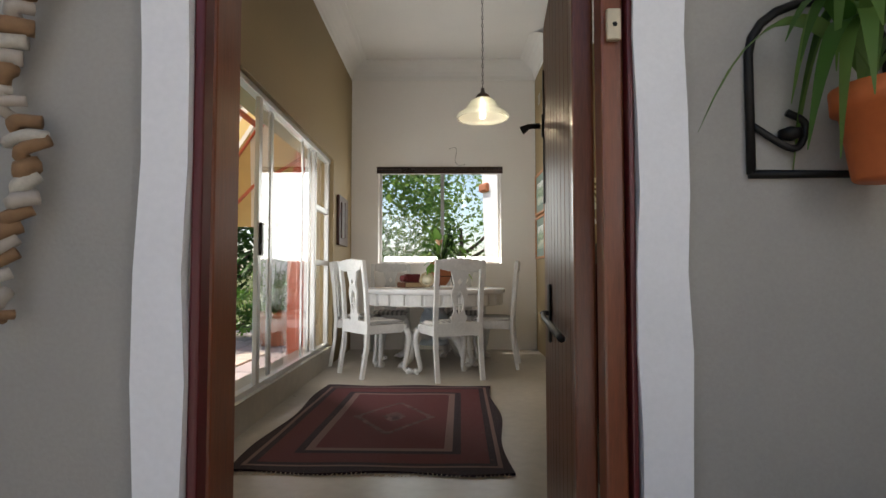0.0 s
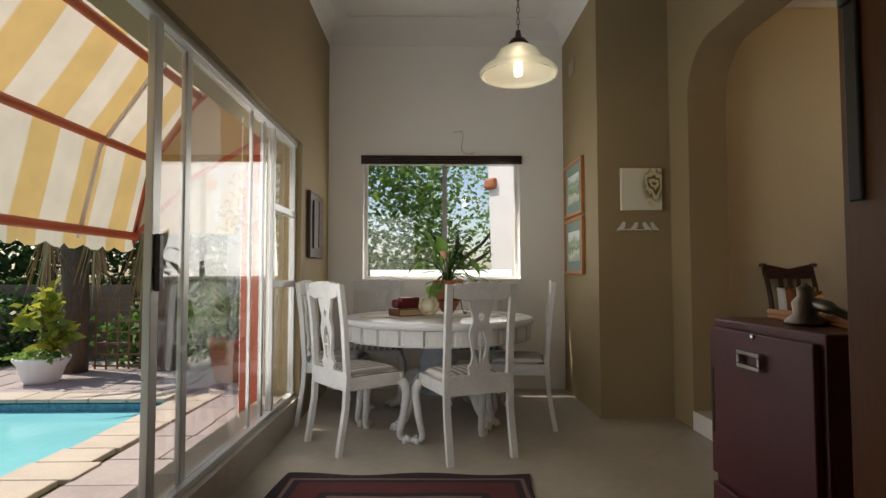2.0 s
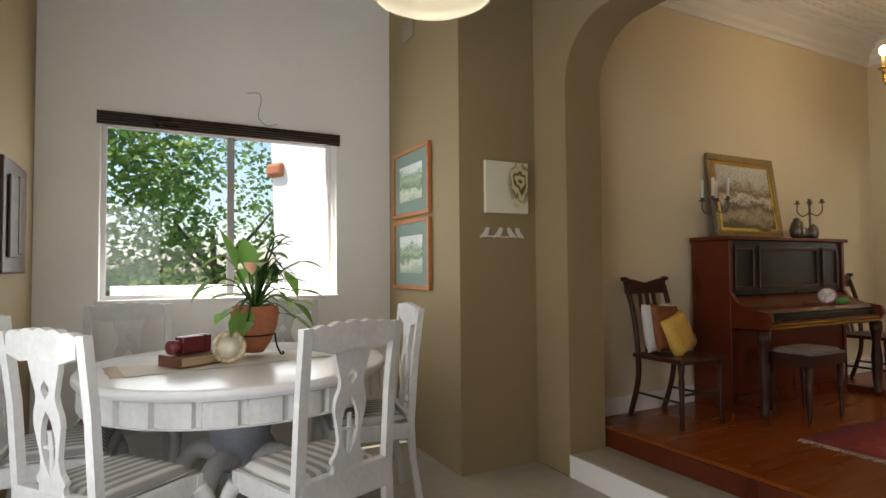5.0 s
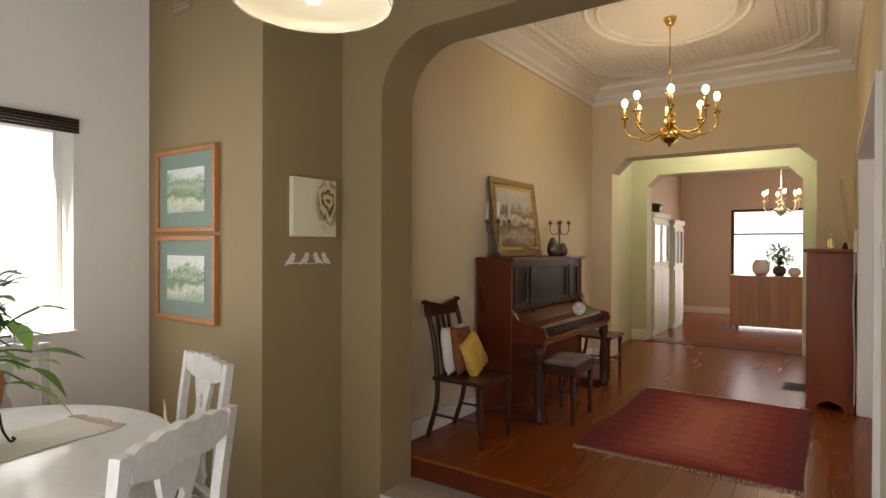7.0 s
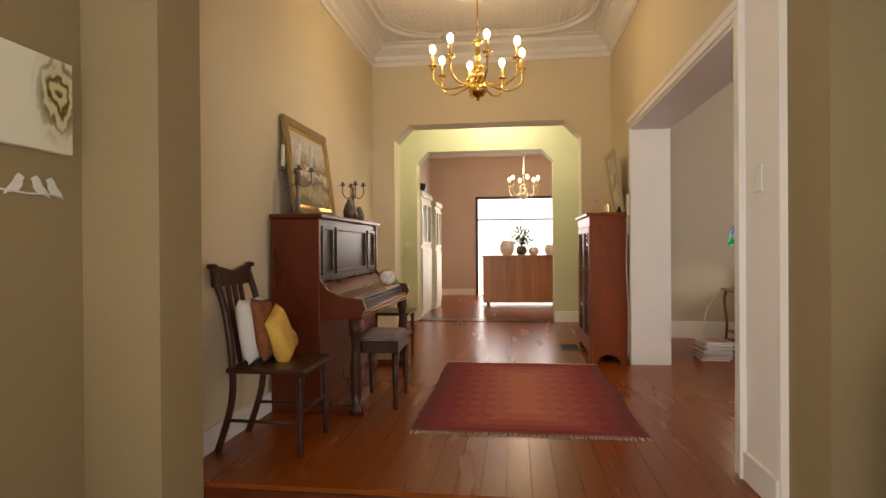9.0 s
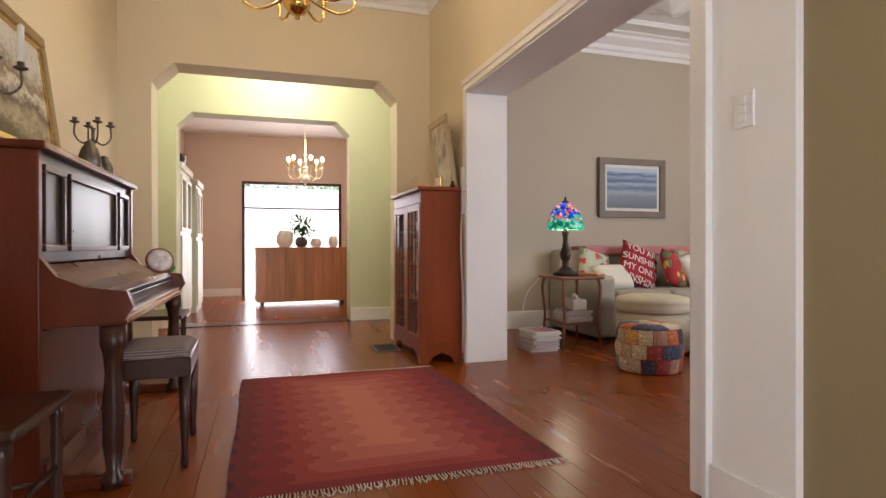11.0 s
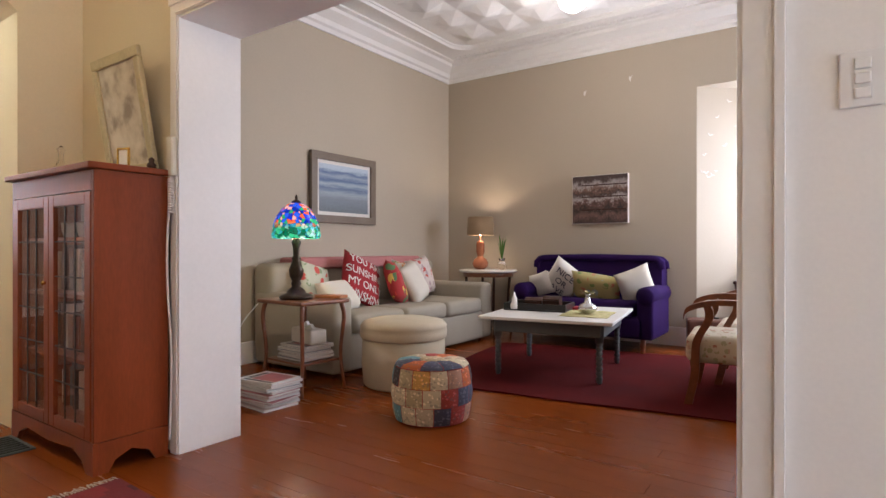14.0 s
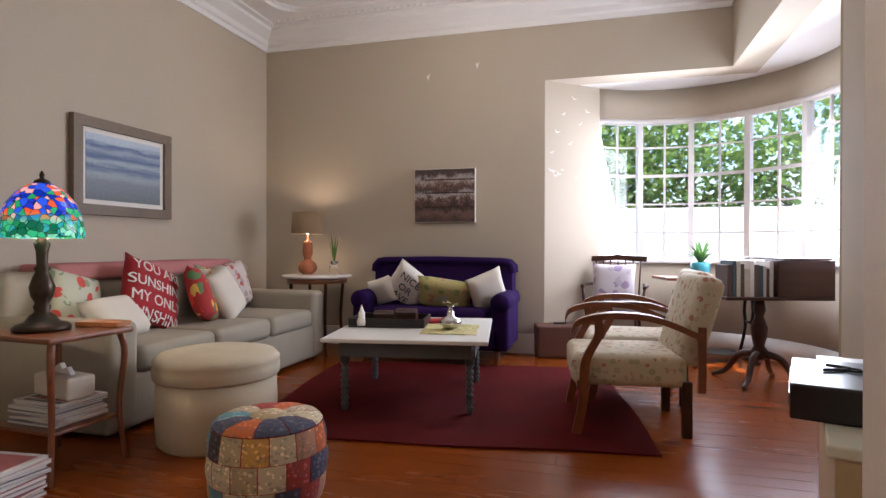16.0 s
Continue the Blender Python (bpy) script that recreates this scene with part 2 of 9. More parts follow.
M_REDWOOD = surface("varnished red-brown wood", (0.20, 0.055, 0.022), 0.35, var=0.35, scale=2.5, grain=30, stretch=(8, 8, 0.7), bump=0.15, coat=0.3)
M_MAROON = surface("maroon paint", (0.10, 0.012, 0.014), 0.35, var=0.2, bump=0.1)
M_DARKWOOD = surface("dark stained wood", (0.045, 0.016, 0.009), 0.32, var=0.4, scale=3, grain=40, stretch=(1, 8, 8), bump=0.03, coat=0.1, gloss=0.3)
M_CASE = surface("red-brown varnished bookcase wood", (0.21, 0.042, 0.010), 0.32, var=0.25, scale=1.6, grain=22, stretch=(5, 5, 0.9), bump=0.02, gloss=0.35)
M_MAHOG = surface("polished mahogany", (0.105, 0.018, 0.005), 0.30, var=0.32, scale=1.6, grain=22, stretch=(5, 5, 0.9), bump=0.02, coat=0.05, gloss=0.3)
M_PINE = surface("knotty pine", (0.42, 0.17, 0.065), 0.35, var=0.4, scale=2.4, grain=24, stretch=(8, 8, 0.7), bump=0.1, coat=0.25, random_shift=0.2)
M_BLACK = surface("black lacquer", (0.012, 0.010, 0.010), 0.3, var=0.3, bump=0.05)
M_IRON = surface("black iron", (0.02, 0.018, 0.017), 0.5, metal=0.6, var=0.3, bump=0.2)
M_BRASS = surface("polished brass", (0.72, 0.47, 0.13), 0.18, metal=1.0, var=0.12, bump=0.03)
M_PEWTER = surface("tarnished metal", (0.16, 0.14, 0.12), 0.35, metal=0.9, var=0.3, bump=0.1)
M_CHAIRWHITE = surface("worn white painted wood", (0.56, 0.55, 0.53), 0.45, var=0.16, scale=5, grain=45, bump=0.15)
M_TERRA = surface("terracotta", (0.42, 0.15, 0.07), 0.75, var=0.2, scale=4, grain=50, bump=0.3)
M_LEAF = leaf_mat("green leaf", (0.14, 0.27, 0.05), (0.045, 0.13, 0.025))
M_LEAFY = leaf_mat("light green leaf", (0.28, 0.40, 0.10), (0.10, 0.22, 0.05))
M_LEAFD = leaf_mat("dark green leaf", (0.06, 0.13, 0.03), (0.015, 0.05, 0.012))
M_BARK = surface("bark", (0.13, 0.10, 0.08), 0.9, var=0.4, scale=6, grain=40, bump=0.8, stretch=(1, 1, 0.3))

AX, AT = 2.51, 0.30
HZ, DZ = 0.0, -0.28      # floor levels: hall and living room, dining room

# ---- large structure: dining room ----
structure("floor_dining", boxes((-0.85, AX - 0.006, 2.75, 9.5, DZ - 0.15, DZ)), M_SCREED, "cream polished cement floor with cloudy stains")
# west wall with the sliding door, opening y 3.35 to 7.95, head 2.0
SY0, SY1, SHEAD = 3.40, 8.09, 1.985
structure("wall_dining_west", boxes((-0.85, -0.55, 2.75, SY0, DZ, 3.65), (-0.85, -0.55, SY1, 9.27, DZ, 3.65), (-0.85, -0.55, SY0, SY1, SHEAD, 3.65)), M_TAUPE, "taupe plastered wall above the sliding door")
structure("sill_sliding_door", boxes((-0.85, -0.55, SY0, SY1, DZ, -0.085)), M_SCREED, "low cream cement threshold under the sliding door")
# north wall with the window
WX0, WX1, WZ0, WZ1 = -0.19, 1.44, 0.85, 2.10
structure("wall_dining_north", boxes((-0.85, WX0, 9.27, 9.55, DZ, 3.65), (WX1, 2.25, 9.27, 9.55, DZ, 3.65), (WX0, WX1, 9.27, 9.55, DZ, WZ0), (WX0, WX1, 9.27, 9.55, WZ1, 3.65)), M_PALE, "pale grey plastered wall round a window")
# projecting pier with the pictures
structure("wall_dining_pier", boxes((1.90, AX - 0.001, 8.07, 9.27, DZ, 3.65)), M_TAUPE, "taupe plastered pier beside the archway")
# front wall with the entrance door
FX0, FX1 = 0.28, 1.146   # the wall steps back on the hinge side
structure("wall_front", boxes((-0.85, FX0, 2.82, 2.95, DZ - 0.1, 3.65), (FX1 + 0.002, AX, 3.191, 3.28, DZ - 0.1, 3.65), (FX0, FX1, 2.82, 3.28, 1.85, 3.65)), M_TAUPE, "plastered front wall round the entrance")
structure("wall_front_outside", boxes((-3.0, FX0, 2.80, 2.82, DZ - 0.3, 3.65), (FX1, 2.28, 3.171, 3.190, DZ - 0.3, 3.65), (FX0, FX1, 2.80, 2.82, 1.85, 3.65)), M_OUT, "grey plastered outside wall")


def wobbly_band(x0, x1, z0, z1, y0=2.775):
    bm = bmesh.new()
    n = 14
    pts = [(x0 + 0.006 * math.sin(i * 1.7), z0 + (z1 - z0) * i / n) for i in range(n + 1)]
    pts += [(x1 + 0.005 * math.sin(i * 2.3 + 1), z0 + (z1 - z0) * i / n) for i in range(n, -1, -1)]
    return prism(bm, pts, "y", y0, y0 + 0.037)


structure("trim_entrance", wobbly_band(0.200, FX0, DZ - 0.3, 1.98), M_OUTWHITE, "white painted plaster band beside the entrance")
structure("trim_entrance", wobbly_band(FX1, 1.263, DZ - 0.3, 1.98, 3.14), M_OUTWHITE, "white painted plaster band beside the entrance")
structure("trim_entrance", boxes((FX0 + 0.01, FX1 - 0.01, 2.776, 2.80, 1.85, 1.98)), M_OUTWHITE, "white painted plaster band over the entrance")


def arch_wall(name, plane, thick, span, opening, top, corner, height, material, label, base=0.0, chamfer=False):
    """A wall in the plane x = plane with an opening y0..y1 whose upper corners are rounded or cut."""
    y0, y1 = opening
    bm = boxes((plane, plane + thick, span[0], y0, base, height), (plane, plane + thick, y1, span[1], base, height))
    n = 1 if chamfer else 12
    low = []
    for k in range(n + 1):
        a = math.pi / 2 * k / n
        low.append((y0 + corner * (1 - math.cos(a)), top - corner + corner * math.sin(a)))
    low += [(y0 + y1 - y, z) for y, z in reversed(low)]
    cols = [[bm.verts.new((x, y, zz)) for x, zz in ((plane, z), (plane + thick, z), (plane + thick, height), (plane, height))] for y, z in low]
    for c, d in zip(cols, cols[1:]):
        for i in range(4):
            bm.faces.new((c[i], d[i], d[(i + 1) % 4], c[(i + 1) % 4]))
    bmesh.ops.recalc_face_normals(bm, faces=bm.faces)
    return structure(name, bm, material, label)


structure("wall_dining_east_south", boxes((AX, 2.534, 2.95, 4.949, DZ, 3.65)), M_TAUPE, "taupe plastered wall")
arch_wall("wall_dining_east", AX, AT, (4.95, 9.27), (5.27, 7.735), 2.63, 0.38, 3.65, M_TAUPE, "taupe plastered wall with a rounded archway", base=DZ)
structure("step_archway", boxes((AX + 0.0, AX + AT + 0.02, 5.27, 7.735, DZ, -0.135), bev=0.008), M_SCREED, "cream cement step with a white riser in the archway")
structure("trim_step_riser", boxes((AX - 0.006, AX - 0.001, 5.27, 7.735, DZ, -0.14)), M_WHITE, "white painted step riser")
structure("trim_step_riser_upper", boxes((AX + AT + 0.015, AX + AT + 0.021, 5.27, 7.735, -0.134, -0.026)), M_MAHOG, "red-brown wooden upper riser")
structure("ceiling_dining", boxes((-0.85, 2.80, 2.75, 9.6, 3.52, 3.7)), M_CEIL, "white painted ceiling")


def cornice(path, depth, drop, z_top, name, label, steps=6, cove=True):
    """A moulding swept along closed-off straight runs; path is a list of ((x, y), (x, y), (nx, ny))."""
    bm = bmesh.new()
    prof = [(0, -drop)]
    if cove:
        for k in range(steps + 1):
            a = math.pi / 2 * k / steps
            prof.append((0.012 + (depth - 0.012) * (1 - math.cos(a)), -drop + 0.01 + (drop - 0.022) * math.sin(a)))
    else:
        prof += [(0.02, -drop), (0.02, -drop * 0.8), (0.045, -drop * 0.72), (0.05, -drop * 0.5), (depth * 0.6, -drop * 0.3), (depth * 0.7, -drop * 0.25), (depth * 0.72, -drop * 0.1), (depth, -drop * 0.08)]
    prof += [(depth, -0.001), (0, -0.001)]
    for (x0, y0), (x1, y1), (nx, ny) in path:
        d = Vector((x1 - x0, y1 - y0)).normalized()
        a, b = [], []
        for o, z in prof:
            a.append(bm.verts.new((x0 + nx * o + d.x * o, y0 + ny * o + d.y * o, z_top + z)))
            b.append(bm.verts.new((x1 + nx * o - d.x * o, y1 + ny * o - d.y * o, z_top + z)))
        for i in range(len(prof) - 1):
            bm.faces.new((a[i], b[i], b[i + 1], a[i + 1]))
    bmesh.ops.recalc_face_normals(bm, faces=bm.faces)
    ob = structure(name, bm, M_CEIL, label)
    sol = ob.modifiers.new("thick", "SOLIDIFY")
    sol.thickness = 0.004
    return ob


cornice([((-0.55, 2.95), (-0.55, 9.27), (1, 0)), ((-0.55, 9.27), (1.90, 9.27), (0, -1)), ((1.90, 9.27), (1.90, 8.07), (-1, 0)), ((1.90, 8.07), (AX, 8.07), (0, -1)), ((AX, 8.07), (AX, 2.95), (-1, 0)), ((AX, 2.95), (-0.55, 2.95), (0, 1))], 0.22, 0.22, 3.52, "trim_cornice_dining", "white coved cornice")

# ---- hall ----
HN, HS, HE = 7.93, 5.30, 6.65
structure("floor_hall_base", boxes((AX + AT + 0.02, 8.4, 5.26, 8.2, -0.25, -0.024), (8.4, 12.9, 4.6, 8.3, -0.25, -0.024)), M_GAP, "dark underfloor below the boards")
structure("wall_hall_north", boxes((AX + AT, HE, HN, 8.2, -0.05, 3.5)), M_CREAM, "cream plastered wall behind the piano")
OX0, OX1, OTOP, LN = 3.22, 5.62, 2.10, 4.985
structure("wall_hall_south", boxes((OX1, HE, LN, HS, -0.05, 3.5), (OX0, OX1, LN, HS, OTOP, 3.5)), M_CREAM, "cream plastered wall with a wide opening")
structure("wall_hall_south_west", boxes((AX + AT, OX0, LN, HS, -0.05, 3.5)), surface("off-white wall paint", (0.84, 0.80, 0.76), 0.6, var=0.04, scale=1, grain=90, bump=0.08), "off-white plastered wall between arch and opening")
arch_wall("wall_hall_east", HE, 0.28, (5.0, 8.2), (5.62, 7.68), 2.43, 0.17, 3.5, M_CREAM, "cream plastered wall with a chamfered opening", base=-0.05, chamfer=True)
structure("ceiling_hall", boxes((AX, 8.8, 5.0, 8.3, 3.30, 3.5)), M_CEIL, "white pressed metal ceiling")
cornice([((AX + AT, HN), (HE, HN), (0, -1)), ((HE, HN), (HE, HS), (-1, 0)), ((HE, HS), (AX + AT, HS), (0, 1)), ((AX + AT, HS), (AX + AT, HN), (1, 0))], 0.20, 0.21, 3.30, "trim_cornice_hall", "white stepped cornice", cove=False)

# lobby between the two arches
structure("wall_lobby", boxes((6.93, 8.40, 7.95, 8.2, -0.05, 3.4), (6.93, 8.40, 4.9, 5.2, -0.05, 3.4)), M_GREEN, "pale green plastered wall")
arch_wall("wall_lobby_west_face", 6.931, 0.01, (5.2, 7.95), (5.62, 7.68), 2.43, 0.17, 3.3, M_GREEN, "pale green plaster round the opening", chamfer=True)
arch_wall("wall_lobby_east", 8.40, 0.25, (4.9, 8.2), (5.80, 7.73), 2.42, 0.16, 3.4, M_GREEN, "pale green plastered wall with a chamfered opening", base=-0.05, chamfer=True)
arch_wall("wall_kitchen_west", 8.651, 0.02, (4.6, 8.3), (5.80, 7.73), 2.42, 0.16, 3.2, M_KITCHEN, "dusty pink wall round the opening", base=-0.05, chamfer=True)

# kitchen beyond
KX = 12.6
structure("wall_kitchen_north", boxes((8.67, KX, 8.15, 8.4, -0.05, 3.3)), M_KITCHEN, "dusty pink plastered wall")
structure("wall_kitchen_south", boxes((8.67, KX, 4.4, 4.65, -0.05, 3.3)), M_KITCHEN, "dusty pink plastered wall")
structure("wall_kitchen_east", boxes((KX, KX + 0.25, 7.18, 8.4, -0.05, 3.3), (KX, KX + 0.25, 4.4, 5.35, -0.05, 3.3), (KX, KX + 0.25, 5.35, 7.18, 2.13, 3.3)), M_KITCHEN, "dusty pink plastered wall with a wide glazed doorway")
structure("ceiling_kitchen", boxes((8.4, 12.9, 4.4, 8.4, 2.98, 3.2)), M_CEIL, "white painted ceiling")

# ---- living room ----
LE, LS = 7.16, 0.755
structure("floor_living_base", boxes((1.4, 7.4, -0.3, 5.26, -0.25, -0.024)), M_GAP, "dark underfloor below the boards")
structure("wall_living_east", boxes((LE, LE + 0.25, 0.5, 5.0, -0.05, 3.5)), M_LIVING, "mushroom plastered wall")
structure("wall_living_south", boxes((4.165, LE, LS - 0.25, LS, -0.05, 3.5), (2.55, 4.165, LS - 0.25, LS, 2.60, 3.5)), M_LIVING, "mushroom plastered wall beside the bow window")
structure("wall_living_north_face", boxes((OX1 + 0.0, LE, LN - 0.012, LN - 0.001, -0.05, 3.4), (2.56, OX0 - 0.0, LN - 0.012, LN - 0.001, -0.05, 3.4), (OX0, OX1, LN - 0.012, LN - 0.001, OTOP, 3.4)), M_LIVING, "mushroom plastered wall")
structure("wall_living_north_end", boxes((HE + 0.28, LE + 0.25, 4.985, 5.2, -0.05, 3.4)), M_LIVING, "mushroom plastered wall")
structure("wall_living_west", boxes((2.535, 2.56, 3.05, 4.948, -0.05, 3.5), (2.30, 2.55, LS - 0.25, 3.05, 2.60, 3.5)), M_LIVING, "mushroom plastered wall")
structure("ceiling_living", boxes((2.3, LE + 0.2, 0.5, 5.0, 3.34, 3.55)), M_CEIL, "white pressed metal ceiling")
structure("ceiling_bay", boxes((1.5, 4.4, -0.3, LS - 0.251, 2.605, 2.75), (1.5, 2.299, LS - 0.25, 3.3, 2.605, 2.75)), M_CEIL, "white painted bay ceiling")
cornice([((LE, 4.97), (LE, LS), (-1, 0)), ((LE, LS), (2.55, LS), (0, 1)), ((2.55, LS), (2.55, 4.97), (1, 0)), ((2.55, 4.97), (LE, 4.97), (0, -1))], 0.22, 0.22, 3.34, "trim_cornice_living", "white stepped cornice", cove=False)

# ================= entrance =================
def door_frame():
    e = tagged(new("door_frame"), "red-brown varnished wooden door frame with maroon edges", "door frame")
    part("jamb", boxes((FX0 + 0.002, FX0 + 0.022, 2.835, 2.955, DZ, 1.845), bev=0.006), M_REDWOOD, e)
    part("moulding", boxes((FX0 + 0.002, FX0 + 0.02, 2.79, 2.832, DZ, 1.845), bev=0.005), M_MAROON, e, "maroon painted moulding")
    part("moulding", boxes((FX1 - 0.016, FX1 - 0.002, 3.15, 3.235, DZ, 1.845), bev=0.004), M_MAROON, e, "maroon painted moulding")
    part("jamb", boxes((1.075, 1.127, 3.17, 3.235, DZ, 1.845), bev=0.006), M_REDWOOD, e)
    part("head", boxes((FX0 + 0.04, 1.07, 2.84, 3.25, 1.80, 1.845), bev=0.004), M_REDWOOD, e)
    part("catch", boxes((1.085, 1.118, 3.15, 3.168, 1.245, 1.32), bev=0.004), surface("cream plastic", (0.62, 0.52, 0.36), 0.4), e, "cream catch plate")
    part("screw", lathe(bmesh.new(), [(0.004, 0), (0.006, 0.002), (0.004, 0.004)], (0, 0, 0), 10), M_IRON, e, at=pose(1.102, 3.149, 1.28, 90))


door_frame()


def entrance_door():
    e = thing("entrance_door", pose(1.075, 3.30, DZ, 0, 0, 84.5), "open dark varnished plank door with iron latch", "door")
    L, H = 0.98, 2.06
    n = 9
    for i in range(n):
        part("plank", boxes((0.02 + i * L / n, 0.02 + (i + 1) * L / n - 0.0015, -0.006, 0.034, 0.02, H), bev=0.004), surface("dark varnished plank", (0.11, 0.034, 0.008), 0.42, var=0.45, scale=2.5, grain=26, stretch=(8, 8, 0.7), bump=0.1, random_shift=0.15, gloss=0.3) if i == 0 else bpy.data.materials["dark varnished plank"], e)
    part("hinge_stile", boxes((-0.02, 0.018, -0.012, 0.042, 0.02, H), bev=0.006), M_REDWOOD, e, "red-brown hinge edge")
    bm = boxes((0.95, 0.98, 0.036, 0.046, 1.57, 1.67), bev=0.004)
    tube(bm, [(0.965, 0.05, 1.62), (0.97, 0.10, 1.62), (0.98, 0.13, 1.605)], [0.012, 0.012, 0.02])
    part("latch", bm, M_IRON, e, "wrought iron latch", True)
    bm = boxes((0.68, 0.75, 0.036, 0.046, 0.72, 0.94), bev=0.006)
    lathe(bm, [(0.022, 0.0), (0.03, 0.006), (0.022, 0.016)], (0.715, 0.05, 0.822), 12)
    tube(bm, curve_pts([(0.72, 0.062, 0.83), (0.55, 0.075, 0.825), (0.30, 0.075, 0.82), (0.10, 0.062, 0.80)], 5), [0.009] * 10 + [0.011] * 6, 8)
    part("pull_bar", bm, M_IRON, e, "long wrought iron bar on a plate", True)
    part("latch_plate", boxes((0.945, 0.975, 0.036, 0.041, 1.28, 1.86), bev=0.003), M_IRON, e, "tall iron latch plate")
    return e


entrance_door()


def leaf_blade(bm, base, tip, width, sag=0.0, n=7, fold=0.2):
    """One strap-like leaf with a folded middle."""
    base, tip = Vector(base), Vector(tip)
    d = tip - base
    side = d.cross(Vector((0, 0, 1)))
    side = side.normalized() if side.length > 1e-4 else Vector((1, 0, 0))
    prev = None
    for i in range(n + 1):
        t = i / n
        c = base + d * t + Vector((0, 0, sag * (4 * t * (1 - t))))
        w = width * (1 - t ** 2.2) * (0.55 + 0.45 * min(1, t * 4)) / 2 + 0.0008
        row = [bm.verts.new(c - side * w + Vector((0, 0, w * fold))), bm.verts.new(c), bm.verts.new(c + side * w + Vector((0, 0, w * fold)))]
        if prev:
            bm.faces.new((prev[0], prev[1], row[1], row[0]))
            bm.faces.new((prev[1], prev[2], row[2], row[1]))
        prev = row


def broad_leaf(bm, c, direction, length, width, curl=0.15):
    d = Vector(direction).normalized()
    side = d.cross(Vector((0, 0, 1)))
    side = side.normalized() if side.length > 1e-3 else Vector((1, 0, 0))
    up = side.cross(d)
    c = Vector(c)
    prev = None
    prof = [0.02, 0.6, 0.95, 1.0, 0.8, 0.45, 0.02]
    for i, p in enumerate(prof):
        t = i / (len(prof) - 1)
        m = c + d * length * t - up * curl * length * t * t
        w = width / 2 * p
        row = [bm.verts.new(m - side * w + up * w * 0.25), bm.verts.new(m), bm.verts.new(m + side * w + up * w * 0.25)]
        if prev:
            bm.faces.new((prev[0], prev[1], row[1], row[0]))
            bm.faces.new((prev[1], prev[2], row[2], row[1]))
        prev = row


def entrance_wall_plant():
    back = Matrix.Translation((0.707, 1.864, 0.694)) @ Matrix.Scale(1.4156, 4) @ Matrix.Translation((-0.707, -1.864, -0.694))
    rack = thing("wall_rack", back @ pose(1.325, 2.782, 0.84), "rusty iron wall rack holding a flower pot", "wall rack")
    bm = bmesh.new()
    tube(bm, [(-0.115, 0, 0.02), (-0.115, 0, 0.22)] + [(-0.115 * math.cos(a), 0, 0.22 + 0.09 * math.sin(a)) for a in [math.pi * k / 10 for k in range(1, 10)]] + [(0.115, 0, 0.22), (0.115, 0, 0.02), (-0.118, 0, 0.02)], 0.0075)
    part("frame", bm, M_IRON, rack, "", True)
    bm = bmesh.new()
    tube(bm, curve_pts([(-0.11, 0, 0.10), (-0.05, -0.01, 0.06), (-0.03, -0.01, 0.10), (-0.06, -0.01, 0.12)], 6), 0.006)
    lathe(bm, [(0.001, -0.012), (0.018, -0.006), (0.018, 0.006), (0.001, 0.012)], (-0.055, -0.01, 0.085), 12)
    part("scroll", bm, M_IRON, rack, "", True)
    pot = thing("flower_pot", back @ pose(1.372, 2.69, 0.835), "orange terracotta pot with rim on a wall rack", "plant pot")
    bm = lathe(bmesh.new(), [(0.05, 0), (0.053, 0.004), (0.068, 0.105), (0.078, 0.107), (0.080, 0.140), (0.072, 0.140), (0.066, 0.12)], seg=28)
    part("body", bm, surface("orange clay", (0.58, 0.14, 0.035), 0.6, var=0.12, scale=6, bump=0.2), pot, "", True)
    part("soil", lathe(bmesh.new(), [(0.001, 0.118), (0.066, 0.120), (0.001, 0.126)], closed=False), surface("soil", (0.03, 0.02, 0.012), 0.95, var=0.5, grain=200, bump=0.8), pot)
    pl = thing("spider_plant", back @ pose(1.335, 2.69, 0.965), "green strap-leaved plant drooping over its pot", "plant")
    rnd = random.Random(3)
    for i in range(26):
        a = -math.pi * 1.05 + math.pi * 1.1 * rnd.random() if i < 22 else rnd.uniform(0, 6.28)
        r = rnd.uniform(0.13, 0.27)
        bm = bmesh.new()
        leaf_blade(bm, (0, 0, 0.10 * rnd.random()), (r * math.cos(a), r * math.sin(a) * 0.55, rnd.uniform(-0.12, 0.16)), rnd.uniform(0.026, 0.042), rnd.uniform(0.08, 0.17), 10)
        part("leaf", bm, M_LEAFY if i % 3 else M_LEAF, pl, "", True)
    drift = thing("driftwood_garland", pose(0.008, 2.765, 0.78), "hanging garland of pale driftwood, rope and bark", "wall ornament")
    rnd = random.Random(5)
    mats = [surface("pale driftwood", (0.42, 0.36, 0.30), 0.85, var=0.3, bump=0.5, grain=40), surface("brown bark piece", (0.25, 0.14, 0.07), 0.85, var=0.3, bump=0.5), surface("rope", (0.5, 0.45, 0.38), 0.9, var=0.2, grain=150, bump=0.6)]
    for i in range(26):
        z = 0.50 - i * 0.026
        bm = bmesh.new()
        w = 0.03 + 0.012 * rnd.random()
        pts = [(rnd.uniform(-w, 0), 0, rnd.uniform(-0.02, 0)), (rnd.uniform(-0.01, 0.01), -0.012 - 0.015 * rnd.random(), 0), (rnd.uniform(0, w), 0, rnd.uniform(0, 0.025))]
        tube(bm, curve_pts(pts, 4), rnd.uniform(0.007, 0.016), 7)
        part("driftwood_piece", bm, mats[i % 3 if i % 5 else 1], drift, "", True, pose(0.028 * math.sin(i * 0.5), 0, z))
    bush = thing("garden_plant", pose(0.0, 2.55, DZ - 0.29), "bright green leafy plant beside the entrance", "plant")
